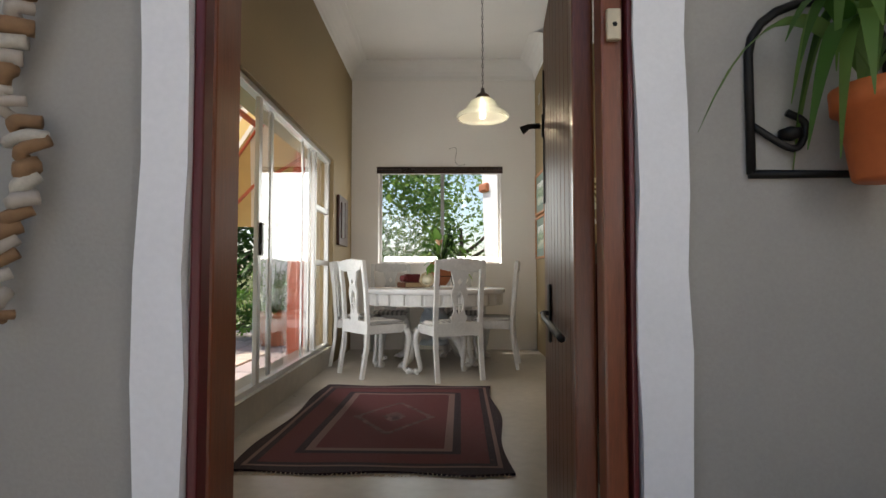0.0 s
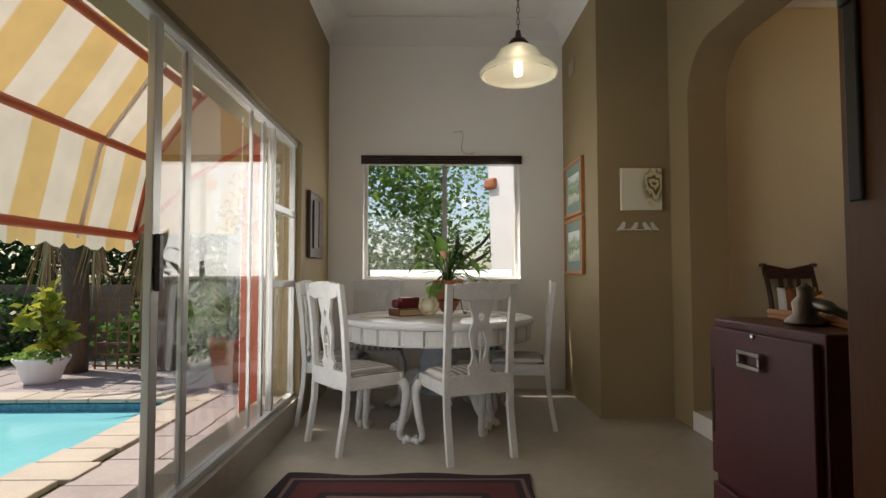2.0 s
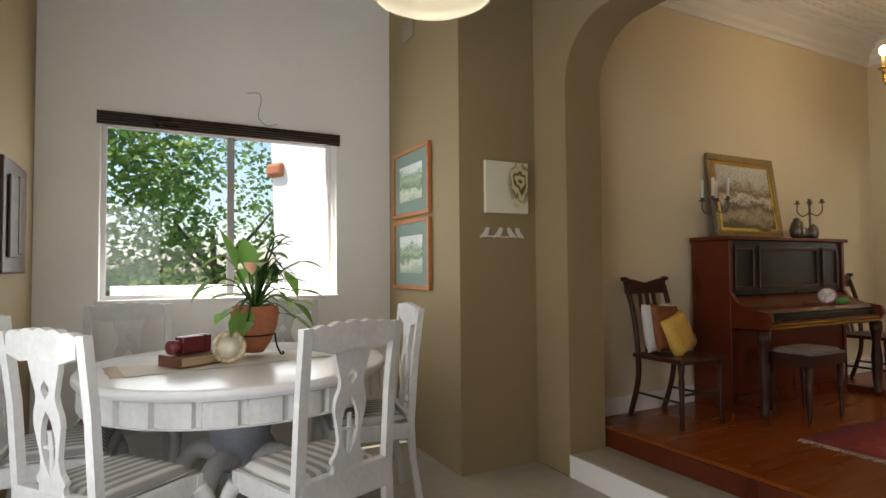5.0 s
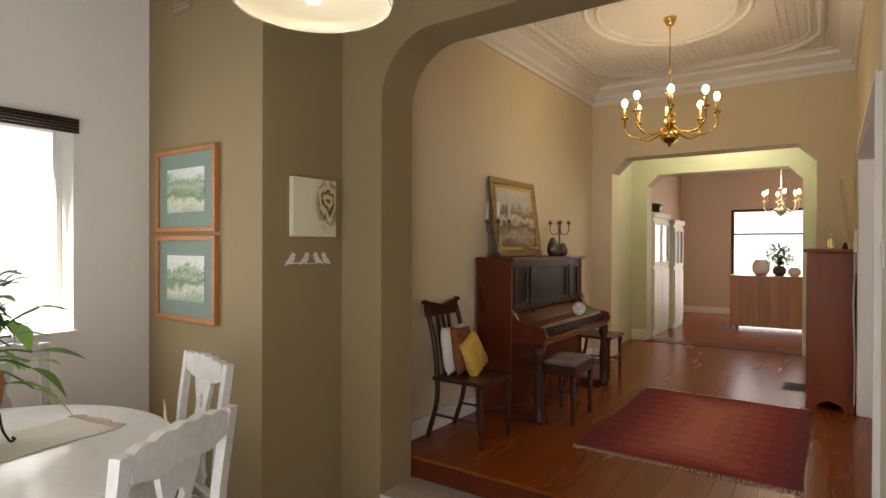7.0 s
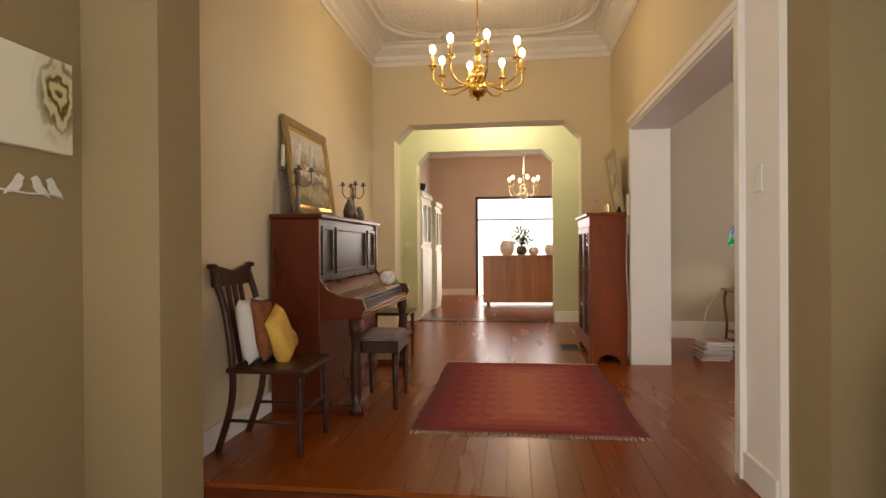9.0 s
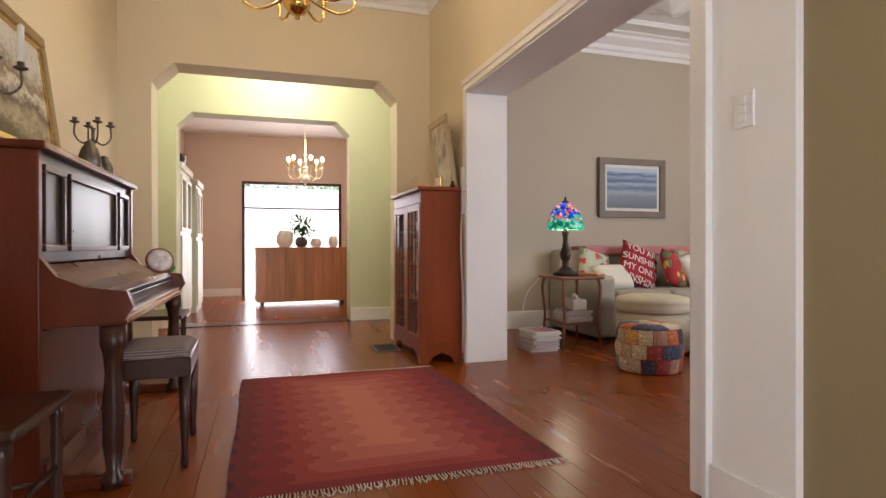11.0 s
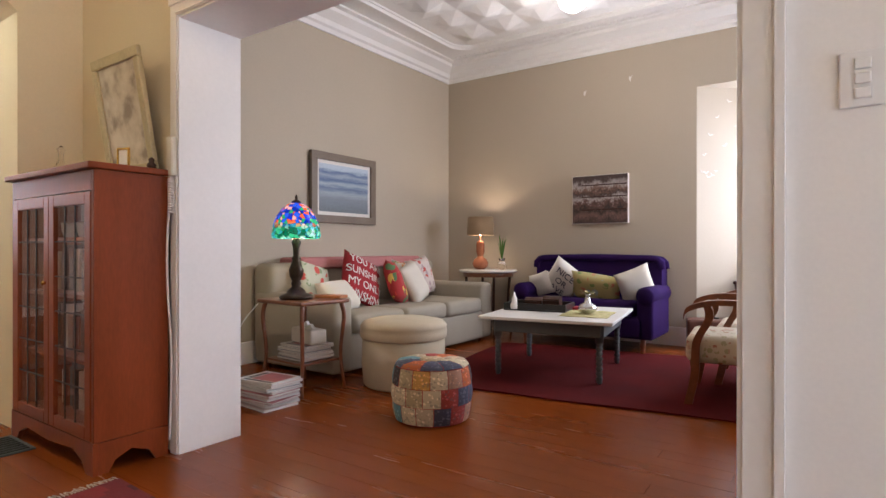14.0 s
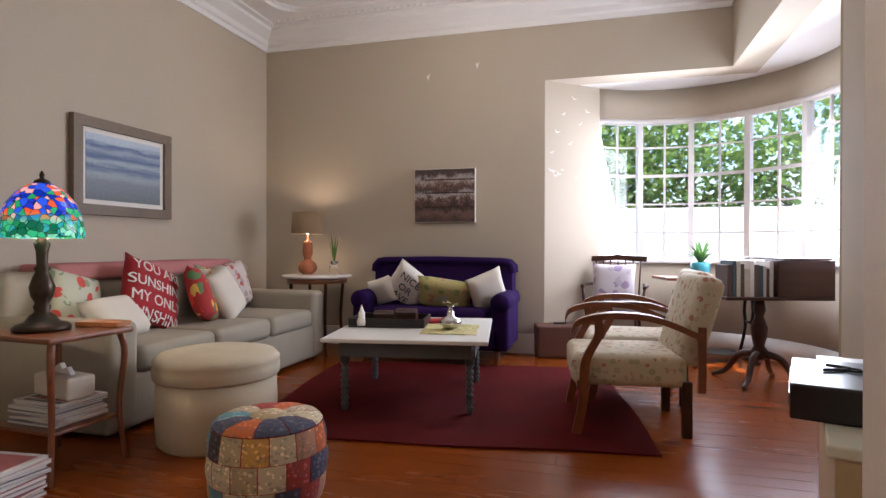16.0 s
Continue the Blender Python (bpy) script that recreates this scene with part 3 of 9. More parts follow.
    for i, (z, n) in enumerate(((1.27, 4), (1.14, 4), (0.98, 5))):
        bm = bmesh.new()
        for k in range(n):
            a = k * 6.28 / n + i
            broad_leaf(bm, (0, 0, z), (math.cos(a), math.sin(a), 0.2), 0.09, 0.035)
        part("leaf_whorl", bm, M_LEAFY, bush, "", True)
    bm = bmesh.new()
    tube(bm, [(0, 0, 0), (0.0, 0.01, 0.6), (0, 0, 1.28)], 0.006)
    part("stem", bm, M_LEAF, bush, "", True)


entrance_wall_plant()

# ================= dining room =================


def rug_material(name, field, dark, light, kind):
    """Woven rug: kind 0 is a knotted rug with a border and a medallion, kind 1 a flat weave with stepped rhombs glowing towards the middle."""
    m, n, l, p = node_mat(name)
    tc, sep = n.new("ShaderNodeTexCoord"), n.new("ShaderNodeSeparateXYZ")
    l.new(tc.outputs["Object"], sep.inputs[0])
    def op(kind_, a, b=None, c=None):
        k = n.new("ShaderNodeMath"); k.operation = kind_
        for i, v in enumerate((a, b, c)):
            if v is None: continue
            if isinstance(v, (int, float)): k.inputs[i].default_value = v
            else: l.new(v, k.inputs[i])
        return k.outputs[0]
    ax, ay = op("ABSOLUTE", sep.outputs[0]), op("ABSOLUTE", sep.outputs[1])
    if kind == 0:
        edge = op("MAXIMUM", op("SUBTRACT", ax, 0.36), op("SUBTRACT", ay, 0.70))
        ramp = n.new("ShaderNodeValToRGB"); ramp.color_ramp.interpolation = "CONSTANT"
        el = ramp.color_ramp.elements
        el[0].position, el[0].color = 0.0, (*field, 1)
        el[1].position, el[1].color = 0.50, (*light, 1)
        for pos, c in ((0.52, dark), (0.545, field), (0.62, dark), (0.64, light), (0.65, dark)):
            x = el.new(pos); x.color = (*c, 1)
        l.new(op("MULTIPLY_ADD", edge, 0.5, 0.5), ramp.inputs["Fac"])
        zig = op("PINGPONG", op("MULTIPLY", ay, 1.0), 0.045)
        med = op("ADD", op("SNAP", ax, 0.02), op("MULTIPLY", op("SNAP", ay, 0.02), 0.62))
        ring = op("LESS_THAN", op("ABSOLUTE", op("SUBTRACT", med, 0.24)), 0.02)
        ring2 = op("LESS_THAN", med, 0.07)
        vor = n.new("ShaderNodeTexVoronoi"); vor.inputs["Scale"].default_value = 17; vor.distance = "MANHATTAN"
        l.new(tc.outputs["Object"], vor.inputs["Vector"])
        fl = op("LESS_THAN", vor.outputs["Distance"], 0.22)
        fig = op("MINIMUM", op("ADD", op("ADD", ring, ring2), op("MULTIPLY", fl, 0.55)), 1)
        mix = n.new("ShaderNodeMix"); mix.data_type = "RGBA"
        l.new(op("MULTIPLY", fig, 0.8), mix.inputs["Factor"])
        l.new(ramp.outputs["Color"], mix.inputs["A"])
        col2 = n.new("ShaderNodeMix"); col2.data_type = "RGBA"
        l.new(vor.outputs["Color"], col2.inputs["Factor"])
        col2.inputs["A"].default_value, col2.inputs["B"].default_value = (*dark, 1), (*light, 1)
        l.new(col2.outputs["Result"], mix.inputs["B"])
        out = mix.outputs["Result"]
    else:
        # saw-tooth rhombs: distance from the middle with stepped teeth
        tooth = op("PINGPONG", op("ADD", ay, 0.0), 0.09)
        d = op("ADD", op("MULTIPLY", op("SNAP", ax, 0.028), 1.0), op("MULTIPLY", op("SNAP", tooth, 0.018), 0.8))
        d2 = op("MAXIMUM", op("DIVIDE", d, 0.72), op("MULTIPLY", op("POWER", op("DIVIDE", ax, 0.72), 2.0), 1.0))
        d3 = op("MAXIMUM", d2, op("MULTIPLY", op("POWER", op("DIVIDE", ay, 1.0), 3.0), 0.95))
        ramp = n.new("ShaderNodeValToRGB")
        ramp.color_ramp.interpolation = "CONSTANT"
        el = ramp.color_ramp.elements
        el[0].position, el[0].color = 0.0, (*light, 1)
        el[1].position, el[1].color = 1.0, (*dark, 1)
        def blend(a, b, t):
            return tuple(u + (v - u) * t for u, v in zip(a, b))
        for pos, c in ((0.17, blend(light, field, 0.28)), (0.33, blend(light, field, 0.58)), (0.49, blend(light, field, 0.88)), (0.64, blend(field, dark, 0.2)), (0.80, blend(field, dark, 0.55)), (0.94, dark)):
            x = el.new(pos); x.color = (*c, 1)
        l.new(d3, ramp.inputs["Fac"])
        out = ramp.outputs["Color"]
    no = n.new("ShaderNodeTexNoise"); no.inputs["Scale"].default_value = 260
    l.new(tc.outputs["Object"], no.inputs["Vector"])
    mul = n.new("ShaderNodeMix"); mul.data_type, mul.blend_type = "RGBA", "MULTIPLY"
    mul.inputs["Factor"].default_value = 0.5
    l.new(out, mul.inputs["A"]); l.new(no.outputs["Fac"], mul.inputs["B"])
    l.new(mul.outputs["Result"], p.inputs["Base Color"])
    p.inputs["Roughness"].default_value = 0.95
    b = n.new("ShaderNodeBump"); b.inputs["Strength"].default_value, b.inputs["Distance"].default_value = 0.6, 0.004
    l.new(no.outputs["Fac"], b.inputs["Height"]); l.new(b.outputs["Normal"], p.inputs["Normal"])
    return m


def rug_bm(w, d, h=0.012, n=36, wave=0.006, seed=1):
    rnd = random.Random(seed)
    bm = bmesh.new()
    ph = [rnd.uniform(0, 6) for _ in range(4)]
    def at(u, v, top):
        x = u * w / 2 + wave * math.sin(v * 5 + ph[0]) * abs(u) ** 3
        y = v * d / 2 + wave * math.sin(u * 6 + ph[1]) * abs(v) ** 3
        return (x, y, (h + 0.002 * math.sin(u * 7 + ph[2]) * math.sin(v * 6 + ph[3])) if top else 0.001)
    g = [[bm.verts.new(at(2 * i / n - 1, 2 * j / n - 1, True)) for j in range(n + 1)] for i in range(n + 1)]
    for i in range(n):
        for j in range(n):
            bm.faces.new((g[i][j], g[i + 1][j], g[i + 1][j + 1], g[i][j + 1]))
    loop = [g[i][0] for i in range(n + 1)] + [g[n][j] for j in range(1, n + 1)] + [g[i][n] for i in range(n - 1, -1, -1)] + [g[0][j] for j in range(n - 1, 0, -1)]
    low = [bm.verts.new((v.co.x, v.co.y, 0.001)) for v in loop]
    for i in range(len(loop)):
        k = (i + 1) % len(loop)
        bm.faces.new((loop[k], loop[i], low[i], low[k]))
    return bm


def fringe_bm(w, y, sign, n=110, length=0.05, seed=2):
    rnd = random.Random(seed)
    bm = bmesh.new()
    for i in range(n):
        x = -w / 2 + w * (i + 0.5) / n
        tube(bm, [(x, y, 0.008), (x + rnd.uniform(-0.006, 0.006), y + sign * length * 0.5, 0.006), (x + rnd.uniform(-0.012, 0.012), y + sign * length * rnd.uniform(0.8, 1.1), 0.004)], 0.0028, 4)
    return bm


M_FRINGE = surface("cream wool fringe", (0.55, 0.46, 0.36), 0.95, var=0.2)
r1 = thing("knotted_rug", pose(0.355, 5.73, DZ, 0, 0, -1.5), "dark red knotted rug with medallion on the cement floor", "rug")
part("woven_body", rug_bm(1.42, 2.16, 0.012, wave=0.022, seed=4), rug_material("dark red knotted wool", (0.105, 0.018, 0.020), (0.022, 0.008, 0.014), (0.20, 0.12, 0.105), 0), r1)
part("fringe", fringe_bm(1.40, -1.08, -1, 60, 0.03), M_FRINGE, r1)

M_SEATSTRIPE = stripes("cream and grey striped upholstery", (0.62, 0.59, 0.54), (0.30, 0.29, 0.28), 0.027, 0, 0.85, edge=0.08)


def outline_plate(pts, y0, y1, holes=()):
    """A flat board in xz, outline pts, from y0 to y1; holes are left out by bridging boards built from strips."""
    bm = bmesh.new()
    prism(bm, pts, "y", y0, y1)
    return bm


def splat_bm(h, y0, y1):
    """A vase-shaped pierced back splat: two curved ribs, a solid shoulder with a diamond piercing, foot."""
    bm = bmesh.new()
    prof = [(0.0, 0.075), (0.06, 0.070), (0.10, 0.088), (0.16, 0.062), (0.26, 0.052), (0.38, 0.066), (0.50, 0.080), (0.58, 0.078), (0.66, 0.060), (0.72, 0.055), (0.80, 0.068), (0.88, 0.082), (1.0, 0.095)]
    n = len(prof)
    def inner(t):
        if 0.14 < t < 0.60:
            return 0.042 * math.sin((t - 0.14) / 0.46 * math.pi) ** 0.7
        if 0.70 < t < 0.82:
            return 0.026 * (1 - abs(t - 0.76) / 0.06) ** 0.6
        return 0.0
    steps = 44
    def width(t):
        for (a, wa), (b, wb) in zip(prof, prof[1:]):
            if a <= t <= b:
                return wa + (wb - wa) * (t - a) / (b - a)
        return prof[-1][1]
    for s in (-1, 1):
        prev = None
        for i in range(steps + 1):
            t = i / steps
            a, b = s * inner(t), s * width(t)
            row = [bm.verts.new((x, y, t * h)) for x, y in ((a, y0), (b, y0), (b, y1), (a, y1))]
            if prev:
                for k in range(4):
                    bm.faces.new((prev[k], prev[(k + 1) % 4], row[(k + 1) % 4], row[k]))
            prev = row
    # centre rib in the lower piercing
    tube(bm, curve_pts([(0, (y0 + y1) / 2, 0.14 * h), (0.004, (y0 + y1) / 2, 0.3 * h), (0, (y0 + y1) / 2, 0.46 * h)], 4), [0.010] * 9, 6)
    box(bm, -0.03, 0.03, y0, y1, 0.33 * h, 0.35 * h)
    bmesh.ops.recalc_face_normals(bm, faces=bm.faces)
    return bm


def cabriole(bm, x, y, sx, sy, h):
    pts = curve_pts([(x, y, h), (x + 0.025 * sx, y + 0.025 * sy, h * 0.82), (x + 0.012 * sx, y + 0.012 * sy, h * 0.45), (x - 0.008 * sx, y - 0.008 * sy, h * 0.14), (x + 0.012 * sx, y + 0.014 * sy, 0.03), (x + 0.02 * sx, y + 0.022 * sy, 0.004)], 5)
    m = len(pts)
    rs = [0.038 - 0.020 * min(1, i / (m * 0.7)) + (0.010 if i > m * 0.86 else 0) for i in range(m)]
    tube(bm, pts, rs, 10)
    # claw gripping a ball
    lathe(bm, [(0.006, 0.0), (0.024, 0.006), (0.032, 0.022), (0.026, 0.042), (0.012, 0.052)], (x + 0.022 * sx, y + 0.024 * sy, 0), 10)
    for k in (-1, 0, 1):
        b = math.atan2(sy, sx) + 0.7 * k
        tube(bm, [(x + 0.016 * sx + 0.012 * math.cos(b), y + 0.018 * sy + 0.012 * math.sin(b), 0.055), (x + 0.022 * sx + 0.035 * math.cos(b), y + 0.024 * sy + 0.035 * math.sin(b), 0.032), (x + 0.022 * sx + 0.034 * math.cos(b), y + 0.024 * sy + 0.034 * math.sin(b), 0.004)], [0.012, 0.010, 0.006], 6)


def dining_chair():
    e = thing("dining_chair", pose(0, 0, 0), "white painted carved wooden dining chair with striped seat", "chair", "chairs round the dining table")
    W, SH, H = 0.45, 0.50, 1.135
    for s in (-1, 1):
        bm = bmesh.new()
        pts = [(s * W / 2, -0.285, 0.0), (s * W / 2, -0.235, 0.30), (s * W / 2, -0.225, SH), (s * W / 2 * 1.0, -0.25, 0.85), (s * W / 2 * 1.02, -0.285, H - 0.02)]
        for a, b in zip(pts, pts[1:]):
            v0, v1 = Vector(a), Vector(b)
            q = []
            for v in (v0, v1):
                q.append([bm.verts.new((v.x + dx, v.y + dy, v.z)) for dx, dy in ((-0.021, -0.017), (0.021, -0.017), (0.021, 0.017), (-0.021, 0.017))])
            for k in range(4):
                bm.faces.new((q[0][k], q[0][(k + 1) % 4], q[1][(k + 1) % 4], q[1][k]))
            bm.faces.new(q[0][::-1]); bm.faces.new(q[1])
        bmesh.ops.remove_doubles(bm, verts=bm.verts, dist=0.0005)
        part("back_post", bm, M_CHAIRWHITE, e)
        bm = bmesh.new()
        cabriole(bm, s * (W / 2 + 0.01), 0.20, s, 1, SH - 0.06)
        part("front_leg", bm, M_CHAIRWHITE, e, "carved cabriole front leg", True)
        part("side_rail", boxes((s * W / 2 - 0.014, s * W / 2 + 0.014, -0.21, 0.20, SH - 0.09, SH - 0.005), bev=0.004), M_CHAIRWHITE, e)
    # crest rail with a wavy top
    top = [(-W / 2 + 0.0215 + (W - 0.043) * i / 36, H - 0.030 + 0.011 * abs(math.sin(i / 36 * math.pi * 5)) + 0.018 * math.sin(i / 36 * math.pi)) for i in range(37)]
    bm = bmesh.new()
    prism(bm, [(-W / 2 + 0.0215, H - 0.10)] + top + [(W / 2 - 0.0215, H - 0.10), (W / 4, H - 0.125), (0.0, H - 0.112), (-W / 4, H - 0.125)], "y", -0.296, -0.262)
    part("crest_rail", bm, M_CHAIRWHITE, e, "wavy carved crest rail")
    part("splat", splat_bm(H - 0.10 - SH - 0.03, -0.012, 0.008), M_CHAIRWHITE, e, "pierced vase-shaped splat", at=pose(0, -0.232, SH + 0.03, 4.5))
    part("back_rail", boxes((-W / 2, W / 2, -0.245, -0.205, SH - 0.09, SH + 0.035), bev=0.004), M_CHAIRWHITE, e)
    part("front_rail", boxes((-W / 2 - 0.02, W / 2 + 0.02, 0.185, 0.215, SH - 0.09, SH - 0.005), bev=0.004), M_CHAIRWHITE, e)
    part("seat_pad", cushion_bm(W + 0.01, 0.42, 0.075, 0.3), M_SEATSTRIPE, e, "cream and grey striped seat pad", True, pose(0, -0.005, SH + 0.005))
    return e


def chair_at(c, x, y, rz, first=None):
    m = pose(x, y, DZ, 0, 0, rz)
    if first is None:
        return copy_thing(c, m)
    c.matrix_basis = m
    return c


chair = dining_chair()
place = [(0.83 - 0.092, 7.06 + 0.25, 21.7), (-0.195 + 0.20, 7.345 + 0.165, -52), (1.47 - 0.26, 7.96 + 0.03, 80), (-0.49 + 0.25, 8.13, -92), (0.0, 9.02 - 0.26, 180), (0.95, 9.02 - 0.26, 176)]
chair_at(chair, *place[0], first=True)
for p_ in place[1:]:
    chair_at(chair, *p_)

TC, TR, TZ = (0.575, 8.22), 0.80, 0.55 - DZ


def dining_table():
    e = thing("dining_table", pose(TC[0], TC[1], DZ), "round white painted pedestal table with fluted apron", "table")
    part("tabletop", lathe(bmesh.new(), [(TR - 0.03, TZ - 0.055), (TR - 0.008, TZ - 0.05), (TR - 0.012, TZ - 0.04), (TR, TZ - 0.034), (TR - 0.006, TZ - 0.022), (TR - 0.002, TZ - 0.012), (TR - 0.008, TZ - 0.002), (TR - 0.02, TZ)], seg=72), surface("white gloss tabletop", (0.68, 0.67, 0.66), 0.22, var=0.06, scale=4, grain=30, bump=0.05), e, "glossy white round top", True)
    n = 26
    bm = bmesh.new()
    prev = None
    for t in (0.0, 0.06, 0.12, 0.35, 0.65, 0.88, 0.94, 1.0):
        a = 2 * math.pi / n * t
        r = TR - 0.048 + (0.020 if 0.1 < t < 0.9 else 0.0) + 0.004 * math.sin(t * math.pi)
        zl = TZ - 0.165
        row = [bm.verts.new((r * math.cos(a), r * math.sin(a), z)) for z in (zl, TZ - 0.056)] + [bm.verts.new(((r - 0.025) * math.cos(a), (r - 0.025) * math.sin(a), z)) for z in (TZ - 0.056, zl)]
        if prev:
            for q in range(4):
                bm.faces.new((prev[q], prev[(q + 1) % 4], row[(q + 1) % 4], row[q]))
        prev = row
    bmesh.ops.recalc_face_normals(bm, faces=bm.faces)
    first = part("apron_panel", bm, M_CHAIRWHITE, e)
    for i in range(1, n):
        ob = new("apron_panel", first.data)
        ob.parent = e
        ob.matrix_local = pose(0, 0, 0, 0, 0, 360 * i / n)
    part("apron_bead", lathe(bmesh.new(), [(TR - 0.06, TZ - 0.178), (TR - 0.030, TZ - 0.176), (TR - 0.026, TZ - 0.170), (TR - 0.030, TZ - 0.1655), (TR - 0.06, TZ - 0.1655)], seg=72), M_CHAIRWHITE, e, "thin bead under the apron", True)
    part("pedestal", lathe(bmesh.new(), [(0.17, 0.20), (0.16, 0.24), (0.11, 0.27), (0.10, 0.30), (0.15, 0.38), (0.165, 0.46), (0.14, 0.54), (0.11, 0.58), (0.13, 0.61), (0.22, 0.67)], seg=28), surface("blue-grey painted wood", (0.38, 0.42, 0.47), 0.45, var=0.2, bump=0.15), e, "blue-grey turned pedestal", True)
    for k in range(4):
        a = math.radians(45 + 90 * k + 8)
        c, s = math.cos(a), math.sin(a)
        bm = bmesh.new()
        pts = curve_pts([(0.10 * c, 0.10 * s, 0.30), (0.24 * c, 0.24 * s, 0.33), (0.36 * c, 0.36 * s, 0.22), (0.42 * c, 0.42 * s, 0.09), (0.52 * c, 0.52 * s, 0.03)], 6)
        m = len(pts)
        tube(bm, pts, [0.060 - 0.026 * i / m for i in range(m)], 10)
        for t in (-0.35, 0, 0.35):
            b = a + t * 0.12
            tube(bm, [(0.50 * math.cos(b), 0.50 * math.sin(b), 0.04), (0.555 * math.cos(b), 0.555 * math.sin(b), 0.032), (0.58 * math.cos(b), 0.58 * math.sin(b), 0.008)], [0.022, 0.018, 0.008], 6)
        part("leg", bm, M_CHAIRWHITE, e, "curved leg with a carved paw foot", True)
    return e


dining_table()
runner = thing("table_runner", pose(TC[0] - 0.02, TC[1] - 0.02, 0.552, 0, 0, 8), "cream woven runner with tasselled ends on the table", "table runner")
part("cloth", rug_bm(1.16, 0.36, 0.004, 20, 0.004), surface("cream woven cotton", (0.58, 0.54, 0.46), 0.9, var=0.1, stretch=(1, 40, 1), grain=30, bump=0.4), runner)
part("fringe", fringe_bm(0.36, 0.0, -1, 40, 0.06), M_FRINGE, runner, at=pose(0.57, 0, -0.002, 0, 0, 90))
part("fringe", fringe_bm(0.36, 0.0, 1, 40, 0.06), M_FRINGE, runner, at=pose(-0.57, 0, -0.002, 0, 0, 90))

TT = 0.557
bk = thing("old_book", pose(0.33, 8.17, TT, 0, 0, 30), "thick old brown leather-bound book lying flat", "book")
part("cover", boxes((-0.14, 0.14, -0.10, 0.10, 0.0, 0.008), (-0.14, 0.14, -0.10, 0.10, 0.052, 0.06), (-0.14, -0.132, -0.10, 0.10, 0.008, 0.052), bev=0.003), surface("brown leather", (0.13, 0.045, 0.022), 0.5, var=0.3, bump=0.3), bk)
part("page_block", boxes((-0.131, 0.132, -0.094, 0.094, 0.0085, 0.0515)), surface("aged paper", (0.45, 0.33, 0.2), 0.9, var=0.2, stretch=(1, 1, 60), bump=0.4), bk, "aged brown page block")
bk2 = thing("box_camera", pose(0.32, 8.18, TT + 0.06, 0, 0, 36), "dark red cased bellows camera on an old book", "camera")
part("body", boxes((-0.08, 0.10, -0.035, 0.035, 0, 0.09), bev=0.008), surface("dark red leather", (0.12, 0.012, 0.016), 0.4, var=0.3, bump=0.3), bk2)
part("lens", lathe(bmesh.new(), [(0.036, -0.05), (0.036, 0.0), (0.03, 0.01)], seg=20), bpy.data.materials["dark red leather"], bk2, "", True, pose(-0.085, 0, 0.04, 0, 90, 0))
part("strap", boxes((0.05, 0.066, -0.038, 0.038, -0.001 + 0.001, 0.093), bev=0.002), M_MAROON, bk2, "maroon strap")
dl = thing("decorated_plate", pose(0.50, 8.10, TT + 0.085, 78, 0, -14), "round floral-rimmed plate leaning against the pot", "plate")
part("rim", lathe(bmesh.new(), [(0.055, 0.0), (0.062, 0.012), (0.086, 0.018), (0.088, 0.010), (0.066, -0.004), (0.05, -0.006)], seg=36), surface("floral transfer rim", (0.46, 0.38, 0.25), 0.35, var=0.5, scale=40, grain=90, other=(0.14, 0.08, 0.03), bump=0.05), dl, "brown floral rim", True)
part("well", lathe(bmesh.new(), [(0.001, 0.0), (0.056, 0.001), (0.06, 0.008), (0.001, 0.004)], seg=36, closed=False), surface("cream glaze", (0.66, 0.60, 0.44), 0.25, var=0.05), dl, "cream glazed middle", True)
st = thing("pot_stand", pose(0.66, 8.30, TT), "black wrought iron three-legged pot stand", "plant stand")
bm = bmesh.new()
tube(bm, [(0.115 * math.cos(a), 0.115 * math.sin(a), 0.125) for a in [2 * math.pi * k / 24 for k in range(25)]], 0.005, 6)
part("ring", bm, M_IRON, st, "", True)
for k in range(3):
    a = math.radians(-20 + 120 * k)
    bm = bmesh.new()
    c, s = math.cos(a), math.sin(a)
    tube(bm, curve_pts([(0.115 * c, 0.115 * s, 0.125), (0.125 * c, 0.125 * s, 0.06), (0.15 * c, 0.15 * s, 0.008), (0.165 * c, 0.165 * s, 0.016), (0.155 * c, 0.155 * s, 0.022)], 6), 0.005, 6)
    part("leg", bm, M_IRON, st, "", True)
pt = thing("table_flower_pot", pose(0.66, 8.30, TT), "terracotta pot in an iron stand on the table", "plant pot")
part("body", lathe(bmesh.new(), [(0.05, 0.022), (0.09, 0.08), (0.125, 0.17), (0.135, 0.25), (0.13, 0.29), (0.12, 0.29), (0.115, 0.27)], seg=32), M_TERRA, pt, "", True)
pl = thing("potted_arum", pose(0.66, 8.30, TT + 0.27), "leafy green arum and trailing plant in a terracotta pot", "plant")
rnd = random.Random(11)
for i in range(30):
    a = rnd.uniform(0, 6.28)
    r = rnd.uniform(0.06, 0.26)
    h = rnd.uniform(-0.06, 0.34)
    tip = Vector((r * math.cos(a), r * math.sin(a), h))
    bm = bmesh.new()
    tube(bm, curve_pts([(0, 0, 0), tip * 0.5 + Vector((0, 0, 0.06)), tip], 4), 0.005, 5)
    broad_leaf(bm, tip, (math.cos(a), math.sin(a), rnd.uniform(-0.8, 0.3)), rnd.uniform(0.12, 0.2), rnd.uniform(0.06, 0.1), 0.3)
    part("leaf", bm, M_LEAFY if i % 4 == 0 else M_LEAF, pl, "", True)
